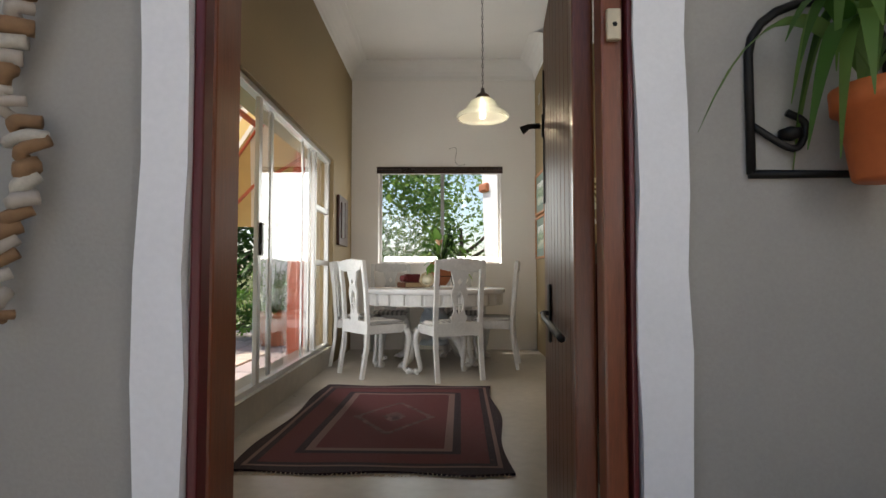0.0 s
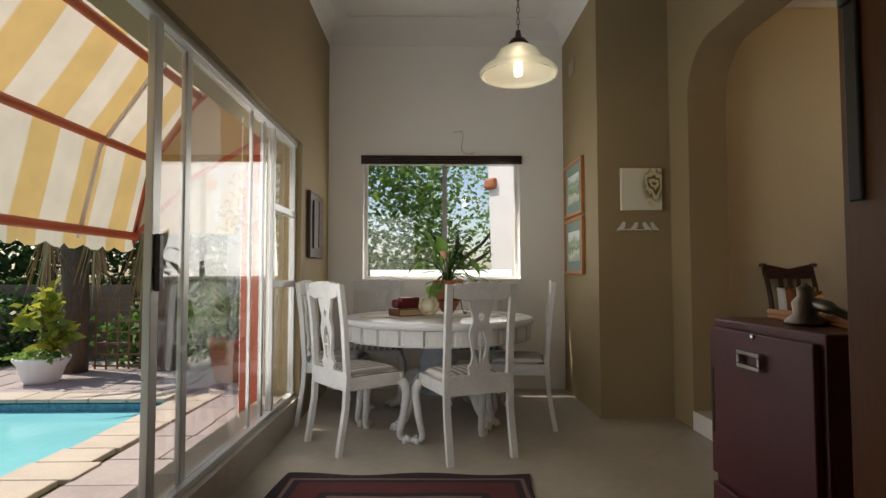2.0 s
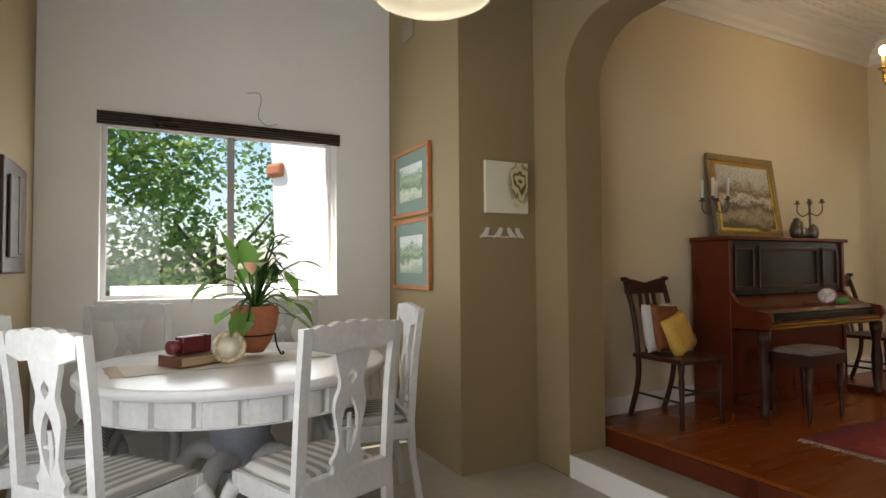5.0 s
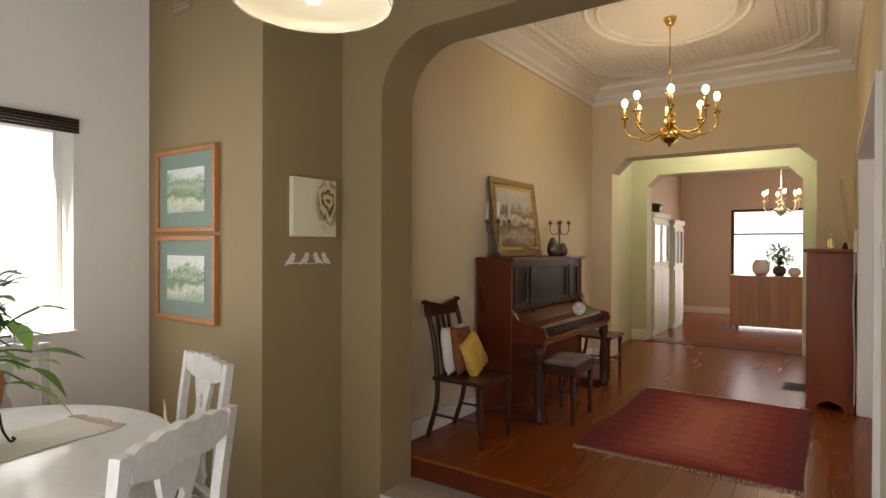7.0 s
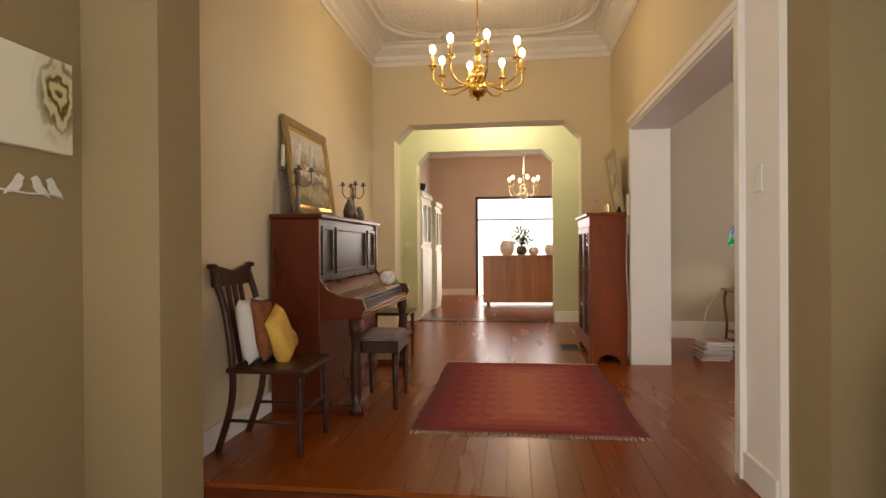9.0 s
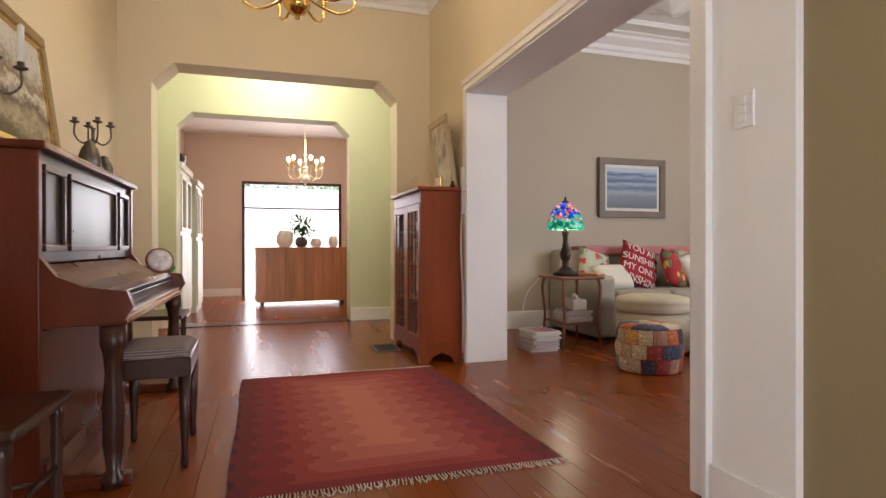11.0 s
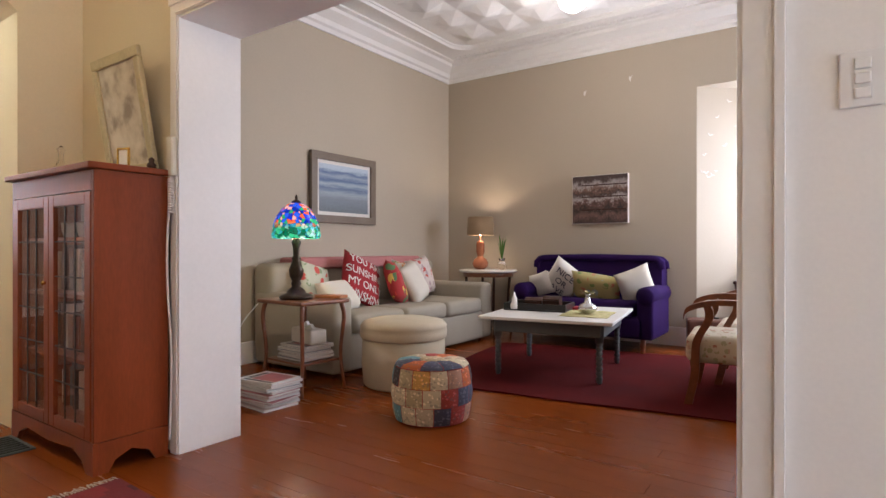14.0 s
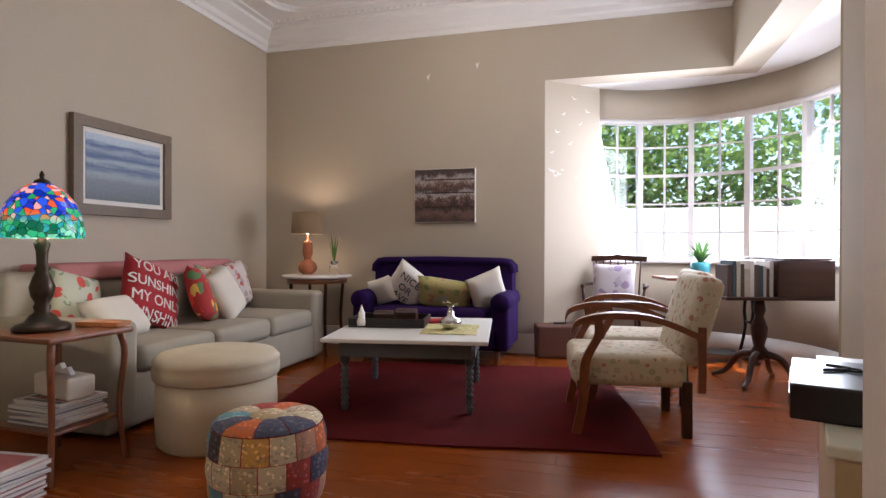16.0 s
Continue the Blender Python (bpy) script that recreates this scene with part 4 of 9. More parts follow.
for d_, ln in (((-0.35, -0.1, 1.0), 0.26), ((-0.15, -0.2, 1.0), 0.2)):
    bm = bmesh.new()
    tube(bm, [(0, 0, 0), (d_[0] * 0.3, d_[1] * 0.3, 0.22)], 0.006, 5)
    broad_leaf(bm, (d_[0] * 0.3, d_[1] * 0.3, 0.22), d_, ln, 0.13, 0.05)
    part("large_leaf", bm, M_LEAF, pl, "", True)
for i in range(9):
    a = rnd.uniform(-0.9, 0.9)
    bm = bmesh.new()
    p1 = Vector((0.10 * math.cos(a), 0.1 * math.sin(a), rnd.uniform(0.15, 0.42)))
    p2 = p1 + Vector((rnd.uniform(0.02, 0.12), rnd.uniform(-0.08, 0.08), rnd.uniform(-0.1, 0.14)))
    pts = curve_pts([(0, 0, 0), p1, p2], 6)
    tube(bm, pts, 0.0035, 5)
    for q in pts[3::2]:
        broad_leaf(bm, q, (rnd.uniform(-1, 1), rnd.uniform(-1, 1), rnd.uniform(-0.6, 0.5)), 0.07, 0.035, 0.3)
    part("trailing_stem", bm, M_LEAFD, pl, "", True)
bm = bmesh.new()
lathe(bm, [(0.001, 0), (0.03, 0.03), (0.045, 0.07)], seg=14, closed=False)
part("flower", bm, surface("peach petal", (0.75, 0.42, 0.25), 0.5, var=0.1), pl, "peach flower", True, pose(-0.03, -0.08, 0.20))

# pendant lamp
M_OPAL = clear_glass("opal glass", (0.92, 0.94, 0.86), 0.42)
opal_bsdf = M_OPAL.node_tree.nodes["Principled BSDF"]
opal_bsdf.inputs["Transmission Weight"].default_value = 0.9
opal_bsdf.inputs["Emission Color"].default_value = (1.0, 0.92, 0.70, 1)
opal_bsdf.inputs["Emission Strength"].default_value = 0.02
pen = thing("pendant_lamp", pose(1.03, 6.70, 2.03), "frosted glass bell pendant lamp on a chain, lit", "pendant lamp")
part("shade", lathe(bmesh.new(), [(0.222, 0.030), (0.228, 0.05), (0.21, 0.075), (0.165, 0.10), (0.14, 0.13), (0.115, 0.175), (0.07, 0.205), (0.045, 0.215), (0.04, 0.21), (0.065, 0.198), (0.108, 0.168), (0.132, 0.125), (0.158, 0.092), (0.20, 0.067), (0.216, 0.045), (0.216, 0.03)], seg=40, closed=False), M_OPAL, pen, "frosted opal glass bell shade", True)
part("cap", lathe(bmesh.new(), [(0.06, 0.208), (0.062, 0.222), (0.045, 0.245), (0.02, 0.262), (0.014, 0.30)], seg=20), M_DARKWOOD, pen, "dark brown metal cap", True)
part("bulb", lathe(bmesh.new(), [(0.002, 0.03), (0.02, 0.035), (0.024, 0.055), (0.022, 0.10), (0.014, 0.13), (0.013, 0.19)], seg=14), glow("lit bulb", (1.0, 0.88, 0.66), 7), pen, "glowing bulb", True)
bm = bmesh.new()
for i in range(34):
    z = 0.30 + i * 0.036
    ang = 0 if i % 2 else math.pi / 2
    ring = [(0.008 * math.cos(t) * math.cos(ang), 0.008 * math.cos(t) * math.sin(ang), z + 0.021 * math.sin(t) + 0.018) for t in [2 * math.pi * k / 8 for k in range(9)]]
    tube(bm, ring, 0.0024, 4)
part("chain", bm, M_IRON, pen)
part("ceiling_rose", lathe(bmesh.new(), [(0.015, 1.44), (0.05, 1.46), (0.055, 1.488)], seg=20), M_DARKWOOD, pen, "", True)
point_light("pendant_bulb_light", (1.03, 6.70, 1.985), 5, (1.0, 0.8, 0.52), 0.03)

# pictures on the pier
M_PINEFRAME = surface("orange pine frame", (0.45, 0.17, 0.05), 0.4, var=0.25, grain=40, stretch=(1, 6, 6), bump=0.1)
M_MOUNT = surface("sage green mount", (0.20, 0.27, 0.23), 0.8, var=0.06)


def painting(name, seed, a, b, c, scale=6):
    m, n, l, p = node_mat(name)
    tc, no = n.new("ShaderNodeTexCoord"), n.new("ShaderNodeTexNoise")
    no.inputs["Scale"].default_value, no.inputs["Detail"].default_value = scale, 6
    mp = n.new("ShaderNodeMapping"); mp.inputs["Location"].default_value = (seed, seed * 2, seed * 3)
    l.new(tc.outputs["Object"], mp.inputs["Vector"]); l.new(mp.outputs["Vector"], no.inputs["Vector"])
    ramp = n.new("ShaderNodeValToRGB")
    e = ramp.color_ramp.elements
    e[0].position, e[0].color = 0.36, (*a, 1)
    e[1].position, e[1].color = 0.62, (*c, 1)
    x = e.new(0.49); x.color = (*b, 1)
    l.new(no.outputs["Fac"], ramp.inputs["Fac"]); l.new(ramp.outputs["Color"], p.inputs["Base Color"])
    p.inputs["Roughness"].default_value = 0.6
    return m


def scenic(name, stops, h, seed, amp=0.25, scale=5.0, stretch=(1, 1, 2.5), fine=0.35):
    """A painted view: horizontal bands of colour from bottom to top, broken up by brush marks."""
    m, n, l, p = node_mat(name)
    tc, mp, sep = n.new("ShaderNodeTexCoord"), n.new("ShaderNodeMapping"), n.new("ShaderNodeSeparateXYZ")
    mp.inputs["Location"].default_value, mp.inputs["Scale"].default_value = (seed, seed, seed), stretch
    l.new(tc.outputs["Object"], mp.inputs["Vector"]); l.new(tc.outputs["Object"], sep.inputs[0])
    no, sm = n.new("ShaderNodeTexNoise"), n.new("ShaderNodeTexNoise")
    no.inputs["Scale"].default_value, no.inputs["Detail"].default_value = scale, 4
    sm.inputs["Scale"].default_value, sm.inputs["Detail"].default_value = scale * 7, 3
    l.new(mp.outputs["Vector"], no.inputs["Vector"]); l.new(mp.outputs["Vector"], sm.inputs["Vector"])
    def madd(a, b, c):
        k = n.new("ShaderNodeMath"); k.operation = "MULTIPLY_ADD"
        for i, v in enumerate((a, b, c)):
            if isinstance(v, (int, float)): k.inputs[i].default_value = v
            else: l.new(v, k.inputs[i])
        return k.outputs[0]
    up = madd(sep.outputs[2], 1 / h, 0.5 - amp * 0.5 - amp * fine * 0.5)
    fac = madd(sm.outputs["Fac"], amp * fine, madd(no.outputs["Fac"], amp, up))
    ramp = n.new("ShaderNodeValToRGB")
    e = ramp.color_ramp.elements
    for i, (pos, c) in enumerate(stops):
        x = e[i] if i < 2 else e.new(pos)
        x.position, x.color = pos, (*c, 1)
    l.new(fac, ramp.inputs["Fac"])
    mix = n.new("ShaderNodeMix"); mix.data_type, mix.blend_type = "RGBA", "OVERLAY"
    mix.inputs["Factor"].default_value = 0.55
    l.new(ramp.outputs["Color"], mix.inputs["A"]); l.new(sm.outputs["Fac"], mix.inputs["B"])
    l.new(mix.outputs["Result"], p.inputs["Base Color"])
    p.inputs["Roughness"].default_value = 0.55
    return m


def rose_print(name):
    """A faded rose at the edge of a cream sheet: nested petals fading out into the ground."""
    m, n, l, p = node_mat(name)
    tc, mp = n.new("ShaderNodeTexCoord"), n.new("ShaderNodeMapping")
    mp.inputs["Location"].default_value, mp.inputs["Scale"].default_value = (-0.13, 0, -0.03), (1.25, 0, 0.8)
    l.new(tc.outputs["Object"], mp.inputs["Vector"])
    ln = n.new("ShaderNodeVectorMath"); ln.operation = "LENGTH"
    l.new(mp.outputs["Vector"], ln.inputs[0])
    wv = n.new("ShaderNodeTexWave"); wv.wave_type = "RINGS"; wv.rings_direction = "SPHERICAL"
    wv.inputs["Scale"].default_value, wv.inputs["Distortion"].default_value = 6.0, 9.0
    wv.inputs["Detail"].default_value, wv.inputs["Detail Scale"].default_value = 2.0, 2.2
    l.new(mp.outputs["Vector"], wv.inputs["Vector"])
    ramp = n.new("ShaderNodeValToRGB")
    e = ramp.color_ramp.elements
    e[0].position, e[0].color = 0.05, (0.10, 0.075, 0.02, 1)
    e[1].position, e[1].color = 0.75, (0.62, 0.55, 0.33, 1)
    x = e.new(0.32); x.color = (0.34, 0.27, 0.09, 1)
    l.new(wv.outputs["Fac"], ramp.inputs["Fac"])
    mr = n.new("ShaderNodeMapRange")
    mr.inputs["From Min"].default_value, mr.inputs["From Max"].default_value = 0.055, 0.17
    mr.interpolation_type = "SMOOTHSTEP"
    l.new(ln.outputs["Value"], mr.inputs["Value"])
    mix = n.new("ShaderNodeMix"); mix.data_type = "RGBA"
    l.new(mr.outputs["Result"], mix.inputs["Factor"]); l.new(ramp.outputs["Color"], mix.inputs["A"])
    mix.inputs["B"].default_value = (0.74, 0.70, 0.55, 1)
    l.new(mix.outputs["Result"], p.inputs["Base Color"])
    p.inputs["Roughness"].default_value = 0.75
    return m


def frame_bm(w, h, t, d):
    """A picture frame in xz, centred, with mitre-like bars; front towards -y."""
    return boxes((-w / 2, w / 2, -d, 0, h / 2 - t, h / 2), (-w / 2, w / 2, -d, 0, -h / 2, -h / 2 + t), (-w / 2, -w / 2 + t, -d, 0, -h / 2 + t, h / 2 - t), (w / 2 - t, w / 2, -d, 0, -h / 2 + t, h / 2 - t), bev=0.003)


def framed_picture(name, m, w, h, t, d, frame_m, mount_m, pic_m, inset, label, group=""):
    e = thing(name, m, label, "picture", group)
    part("frame", frame_bm(w, h, t, d), frame_m, e)
    part("mount", boxes((-w / 2 + t, w / 2 - t, -d * 0.5, -0.002, -h / 2 + t, h / 2 - t)), mount_m, e)
    part("print", boxes((-w / 2 + t + inset, w / 2 - t - inset, -d * 0.5 - 0.003, -d * 0.5 - 0.0005, -h / 2 + t + inset, h / 2 - t - inset)), pic_m, e)
    return e


GARDEN = [(0.05, (0.30, 0.38, 0.30)), (0.30, (0.58, 0.60, 0.48)), (0.42, (0.14, 0.22, 0.13)), (0.58, (0.36, 0.44, 0.28)), (0.68, (0.20, 0.30, 0.20)), (0.80, (0.62, 0.66, 0.60)), (0.95, (0.66, 0.70, 0.70))]
pm = scenic("pale garden watercolour", GARDEN, 0.33, 3.1, 0.55, 7, (1, 1, 1.6))
pm2 = scenic("pale park watercolour", GARDEN, 0.33, 8.4, 0.65, 6, (1, 1, 1.3))
framed_picture("framed_watercolour", pose(1.898, 8.80, 1.715, 0, 0, -90), 0.66, 0.52, 0.028, 0.03, M_PINEFRAME, M_MOUNT, pm, 0.095, "pale watercolour with green mount in a pine frame", "watercolours on the pier")
framed_picture("framed_watercolour", pose(1.898, 8.80, 1.165, 0, 0, -90), 0.66, 0.53, 0.028, 0.03, M_PINEFRAME, M_MOUNT, pm2, 0.095, "pale watercolour with green mount in a pine frame", "watercolours on the pier")
vent = thing("wall_vent", pose(1.898, 8.86, 2.92, 0, 0, -90), "small cream slotted wall vent", "vent")
part("plate", boxes((-0.11, 0.11, -0.008, 0, -0.08, 0.08), bev=0.003), M_TAUPE, vent)
for i in range(5):
    part("slot", boxes((-0.09, 0.09, -0.012, -0.0085, -0.06 + i * 0.028, -0.048 + i * 0.028)), M_SCREED, vent)

# rose canvas
M_CANVAS = surface("cream canvas", (0.70, 0.65, 0.50), 0.8, var=0.1, scale=3, grain=120, bump=0.2)
rc = thing("rose_canvas", pose(2.255, 8.068, 1.60), "cream canvas print of a pale rose bloom", "wall canvas")
part("canvas", boxes((-0.17, 0.17, -0.03, 0, -0.175, 0.175), bev=0.003), M_CANVAS, rc)
part("print", boxes((-0.168, 0.168, -0.0335, -0.0305, -0.173, 0.173)), rose_print("faded rose print"), rc, "pale rose bloom print")
# bird silhouettes
M_BIRD = surface("white enamel", (0.72, 0.70, 0.66), 0.5, var=0.05)
bd = thing("bird_hook_rail", pose(2.245, 8.068, 1.29), "white metal bird silhouettes on a thin branch", "wall ornament")
for i, x in enumerate((-0.15, -0.045, 0.055, 0.12)):
    bm = bmesh.new()
    s = 1 if i < 2 else -1
    prism(bm, [(x + s * u, w) for u, w in ((-0.045, -0.035), (-0.03, -0.01), (-0.01, 0.01), (0.0, 0.03), (0.012, 0.042), (0.026, 0.036), (0.036, 0.028), (0.028, 0.022), (0.026, 0.0), (0.012, -0.018), (-0.008, -0.022))], "y", -0.006, -0.001)
    part("bird", bm, M_BIRD, bd)
bm = bmesh.new()
tube(bm, [(-0.19, -0.004, -0.025), (-0.1, -0.004, -0.02), (0.0, -0.004, -0.026), (0.1, -0.004, -0.02), (0.16, -0.004, -0.03)], 0.004, 6)
part("branch", bm, M_BIRD, bd, "", True)

# carved panel between door and corner
cp = thing("carved_mask_panel", pose(-0.548, 8.55, 1.345, 0, 0, 90), "tall narrow dark carved wooden wall panel", "wall ornament")
part("board", boxes((-0.28, 0.28, -0.035, 0, -0.30, 0.28), bev=0.008), M_DARKWOOD, cp)
part("raised_panel", boxes((-0.20, -0.02, -0.05, -0.035, -0.22, 0.2), (0.04, 0.2, -0.045, -0.035, -0.2, 0.22), bev=0.006), M_DARKWOOD, cp)

# window in the north wall
def dining_window():
    e = tagged(new("window_1"), "white-framed sliding window with two panes over a pale sill", "window", "", "structure")
    y = 9.43
    t = 0.03
    part("window_frame", boxes((WX0, WX0 + t, y, y + 0.06, WZ0, WZ1), (WX1 - t, WX1, y, y + 0.06, WZ0, WZ1), (WX0 + t, WX1 - t, y, y + 0.06, WZ1 - t, WZ1), (WX0 + t, WX1 - t, y, y + 0.06, WZ0, WZ0 + t)), M_WHITE, e)
    xm = 0.66
    part("mullion", boxes((xm - 0.025, xm + 0.025, y + 0.005, y + 0.05, WZ0 + t, WZ1 - t)), surface("grey window stile", (0.35, 0.35, 0.33), 0.5), e)
    for a, b in ((WX0 + t, xm - 0.025), (xm + 0.025, WX1 - t)):
        g = part("pane", boxes((a, b, y + 0.025, y + 0.031, WZ0 + t, WZ1 - t)), M_GLASS, e)
        g.visible_shadow = False
    part("window_sill", boxes((WX0 - 0.02, WX1 + 0.02, 9.255, 9.43, WZ0 - 0.02, WZ0 + 0.004), bev=0.004), M_WHITE, e)
    b = thing("roller_blind", pose(0, 0, 0), "dark brown slatted blind pulled up at the window", "blind")
    for i in range(5):
        part("slat", boxes((WX0 - 0.02, WX1 + 0.02, 9.235, 9.265, 2.045 + i * 0.018, 2.06 + i * 0.018), bev=0.003), M_BLACK if i % 2 else M_DARKWOOD, b)


dining_window()
wire = thing("loose_wire", pose(0.85, 9.262, 2.36), "thin loose wire hanging on the wall", "cable")
bm = bmesh.new()
tube(bm, curve_pts([(-0.10, 0, 0.02), (-0.02, -0.004, 0.03), (0.0, -0.01, -0.03), (-0.02, -0.01, -0.15), (0.04, -0.012, -0.21), (0.12, -0.01, -0.19)], 6), 0.0022, 5)
part("strand", bm, M_PEWTER, wire, "", True)

# sliding door
def sliding_door():
    e = tagged(new("door_2"), "grey aluminium sliding glass door standing partly open", "door", "", "structure")
    x0, x1, z0, z1 = -0.645, -0.595, -0.085, SHEAD
    def bar(name, xa, xb, y0, y1, za, zb, label=""):
        part(name, boxes((xa, xb, y0, y1, za, zb), bev=0.003), M_ALU, e, label)
    bar("head_track", x0, x1 + 0.01, SY0, SY1, z1 - 0.045, z1)
    bar("sill_track", x0, x1 + 0.01, SY0, SY1, z0, z0 + 0.035)
    zi0, zi1 = z0 + 0.036, z1 - 0.046
    for y in (SY0, 4.70, 7.44, SY1 - 0.04):
        bar("jamb", x0, x1, y, y + (0.13 if y == 4.70 else 0.04), zi0, zi1)
    for za in (0.80, 1.36):
        bar("transom", x0, x1, 7.485, SY1 - 0.042, za, za + 0.05)
    for za in (0.33, 0.93):
        bar("transom", x0, x1, SY0 + 0.042, 4.695, za, za + 0.07)
    for ya, yb in ((5.70, 5.765), (6.06, 6.12)):
        bar("stile", x1 - 0.02 if ya < 6 else x0, x1 + 0.012 if ya < 6 else x0 + 0.03, ya, yb, zi0, zi1)
    bar("stile", x0 + 0.005, x0 + 0.03, 7.01, 7.03, zi0, zi1)
    bar("stile", x0, x0 + 0.03, 7.26, 7.30, zi0, zi1)
    part("latch", boxes((x1 + 0.012, x1 + 0.035, 5.715, 5.755, 0.83, 1.06), bev=0.006), M_BLACK, e, "black latch handle")
    for a, b in ((5.767, 7.258), (7.302, 7.438), (7.485, SY1 - 0.045), (SY0 + 0.045, 4.695)):
        g = part("pane", boxes((x0 + 0.018, x0 + 0.024, a, b, zi0, zi1)), M_GLASS, e)
        g.visible_shadow = False


sliding_door()

# filing cabinet
M_FILE = surface("dark red enamelled steel", (0.080, 0.010, 0.013), 0.42, var=0.25, scale=3, bump=0.08)
M_CHROME = surface("chrome", (0.7, 0.7, 0.7), 0.15, metal=1, var=0.05, bump=0)
fc = thing("filing_cabinet", pose(1.42, 5.03, DZ, 0, 0, -90), "dark red steel filing cabinet with chrome drawer handles", "cabinet")
part("body", boxes((-0.26, 0.26, 0.02, 0.62, 0.0, 1.035), bev=0.006), M_FILE, fc)
for i in range(2):
    z0 = 0.06 + i * 0.49
    dr = part("drawer", boxes((-0.245, 0.245, -0.002, 0.018, z0, z0 + 0.46), bev=0.004), M_FILE, fc)
    hb = boxes((-0.055, 0.055, -0.022, -0.003, z0 + 0.36, z0 + 0.372), (-0.055, 0.055, -0.022, -0.003, z0 + 0.398, z0 + 0.41), (-0.055, -0.045, -0.022, -0.003, z0 + 0.373, z0 + 0.397), (0.045, 0.055, -0.022, -0.003, z0 + 0.373, z0 + 0.397), bev=0.002)
    part("handle", hb, M_CHROME, dr, "chrome label-holder handle")
part("key_slot", boxes((-0.235, -0.225, -0.004, 0.0, 0.68, 0.88)), M_BLACK, fc)
part("lock", lathe(bmesh.new(), [(0.008, 0), (0.009, 0.004), (0.004, 0.006)], seg=12), M_CHROME, fc, "", True, pose(0.0, -0.003, 1.0, 90))
fig = thing("seated_figurine", pose(1.55, 5.0, DZ + 1.036, 0, 0, -60), "small pewter figurine on the filing cabinet", "ornament")
bm = lathe(bmesh.new(), [(0.05, 0), (0.055, 0.01), (0.03, 0.03), (0.035, 0.06), (0.02, 0.08), (0.022, 0.10), (0.004, 0.115)], seg=16)
tube(bm, curve_pts([(0.02, 0, 0.06), (0.07, -0.02, 0.05), (0.12, 0.0, 0.02)], 5), [0.018] * 6 + [0.012] * 5, 8)
part("figure", bm, M_PEWTER, fig, "", True)
tk = thing("wooden_tray", pose(1.75, 5.05, DZ + 1.036), "flat dark wooden tray on the filing cabinet", "tray")
part("tray", boxes((-0.16, 0.12, -0.2, 0.2, 0, 0.012), (-0.16, -0.145, -0.2, 0.2, 0.0125, 0.03), (0.105, 0.12, -0.2, 0.2, 0.0125, 0.03), bev=0.003), M_PINE, tk)

# ================= hall =================
M_SKIRT = M_WHITE


def skirting(name, runs, h=0.15, t=0.018):
    for x0, x1, y0, y1 in runs:
        structure(name, boxes((x0, x1, y0, y1, 0.0, h), bev=0.004), M_SKIRT, "white painted skirting board")


skirting("baseboard_hall", [(AX + AT + 0.0, HE, HN - 0.02, HN - 0.001), (HE - 0.02, HE - 0.001, 7.70, HN - 0.021), (AX + AT + 0.0, OX0 - 0.09, HS + 0.001, HS + 0.02), (HE - 0.02, HE - 0.001, HS, 5.61)], 0.13)
skirting("baseboard_lobby", [(8.38, 8.399, 5.21, 5.795), (8.38, 8.399, 7.735, 7.94)], 0.15)
skirting("baseboard_kitchen", [(KX - 0.02, KX - 0.001, 7.20, 8.14), (KX - 0.02, KX - 0.001, 4.66, 5.33)], 0.14)
skirting("baseboard_living", [(LE - 0.02, LE - 0.001, LS, 4.95), (4.165, LE - 0.021, LS + 0.001, LS + 0.02)], 0.19)
structure("trim_threshold", boxes((8.36, 8.66, 5.80, 7.73, 0.001, 0.008)), M_DARKWOOD, "dark wooden threshold strip")

# opening to the living room: white lining and moulded architrave
structure("trim_opening_lining", boxes((OX1 - 0.012, OX1 - 0.001, LN - 0.012, HS + 0.012, 0, OTOP - 0.012), (OX0 + 0.001, OX0 + 0.012, LN - 0.012, HS + 0.012, 0, OTOP - 0.012), (OX0 + 0.001, OX1 - 0.001, LN - 0.012, HS + 0.012, OTOP - 0.012, OTOP - 0.001)), M_WHITE, "white painted lining of the opening")
structure("trim_architrave", boxes((OX0 - 0.085, OX0, HS + 0.001, HS + 0.02, 0, OTOP + 0.07), (OX0 - 0.085, OX0 - 0.065, HS + 0.02, HS + 0.03, 0, OTOP + 0.09), (OX1, OX1 + 0.05, HS + 0.001, HS + 0.02, 0, OTOP + 0.07), (OX0, OX1, HS + 0.001, HS + 0.02, OTOP, OTOP + 0.07), (OX0 - 0.064, OX1 + 0.05, HS + 0.02, HS + 0.03, OTOP + 0.05, OTOP + 0.09), (OX0, OX1, HS + 0.02, HS + 0.026, OTOP + 0.005, OTOP + 0.02)), M_WHITE, "white moulded architrave round the opening")


# pressed ceilings
def ring_moulding(bm, pts, r, z):
    tube(bm, [(x, y, z) for x, y in pts] + [(pts[0][0], pts[0][1], z)], r, 6)


def rounded_rect(cx, cy, w, h, r, n=8):
    out = []
    for sx, sy, a0 in ((1, 1, 0), (-1, 1, 90), (-1, -1, 180), (1, -1, 270)):
        for k in range(n + 1):
            a = math.radians(a0 + 90 * k / n)
            out.append((cx + sx * (w / 2 - r) + r * math.cos(a), cy + sy * (h / 2 - r) + r * math.sin(a)))
    return out


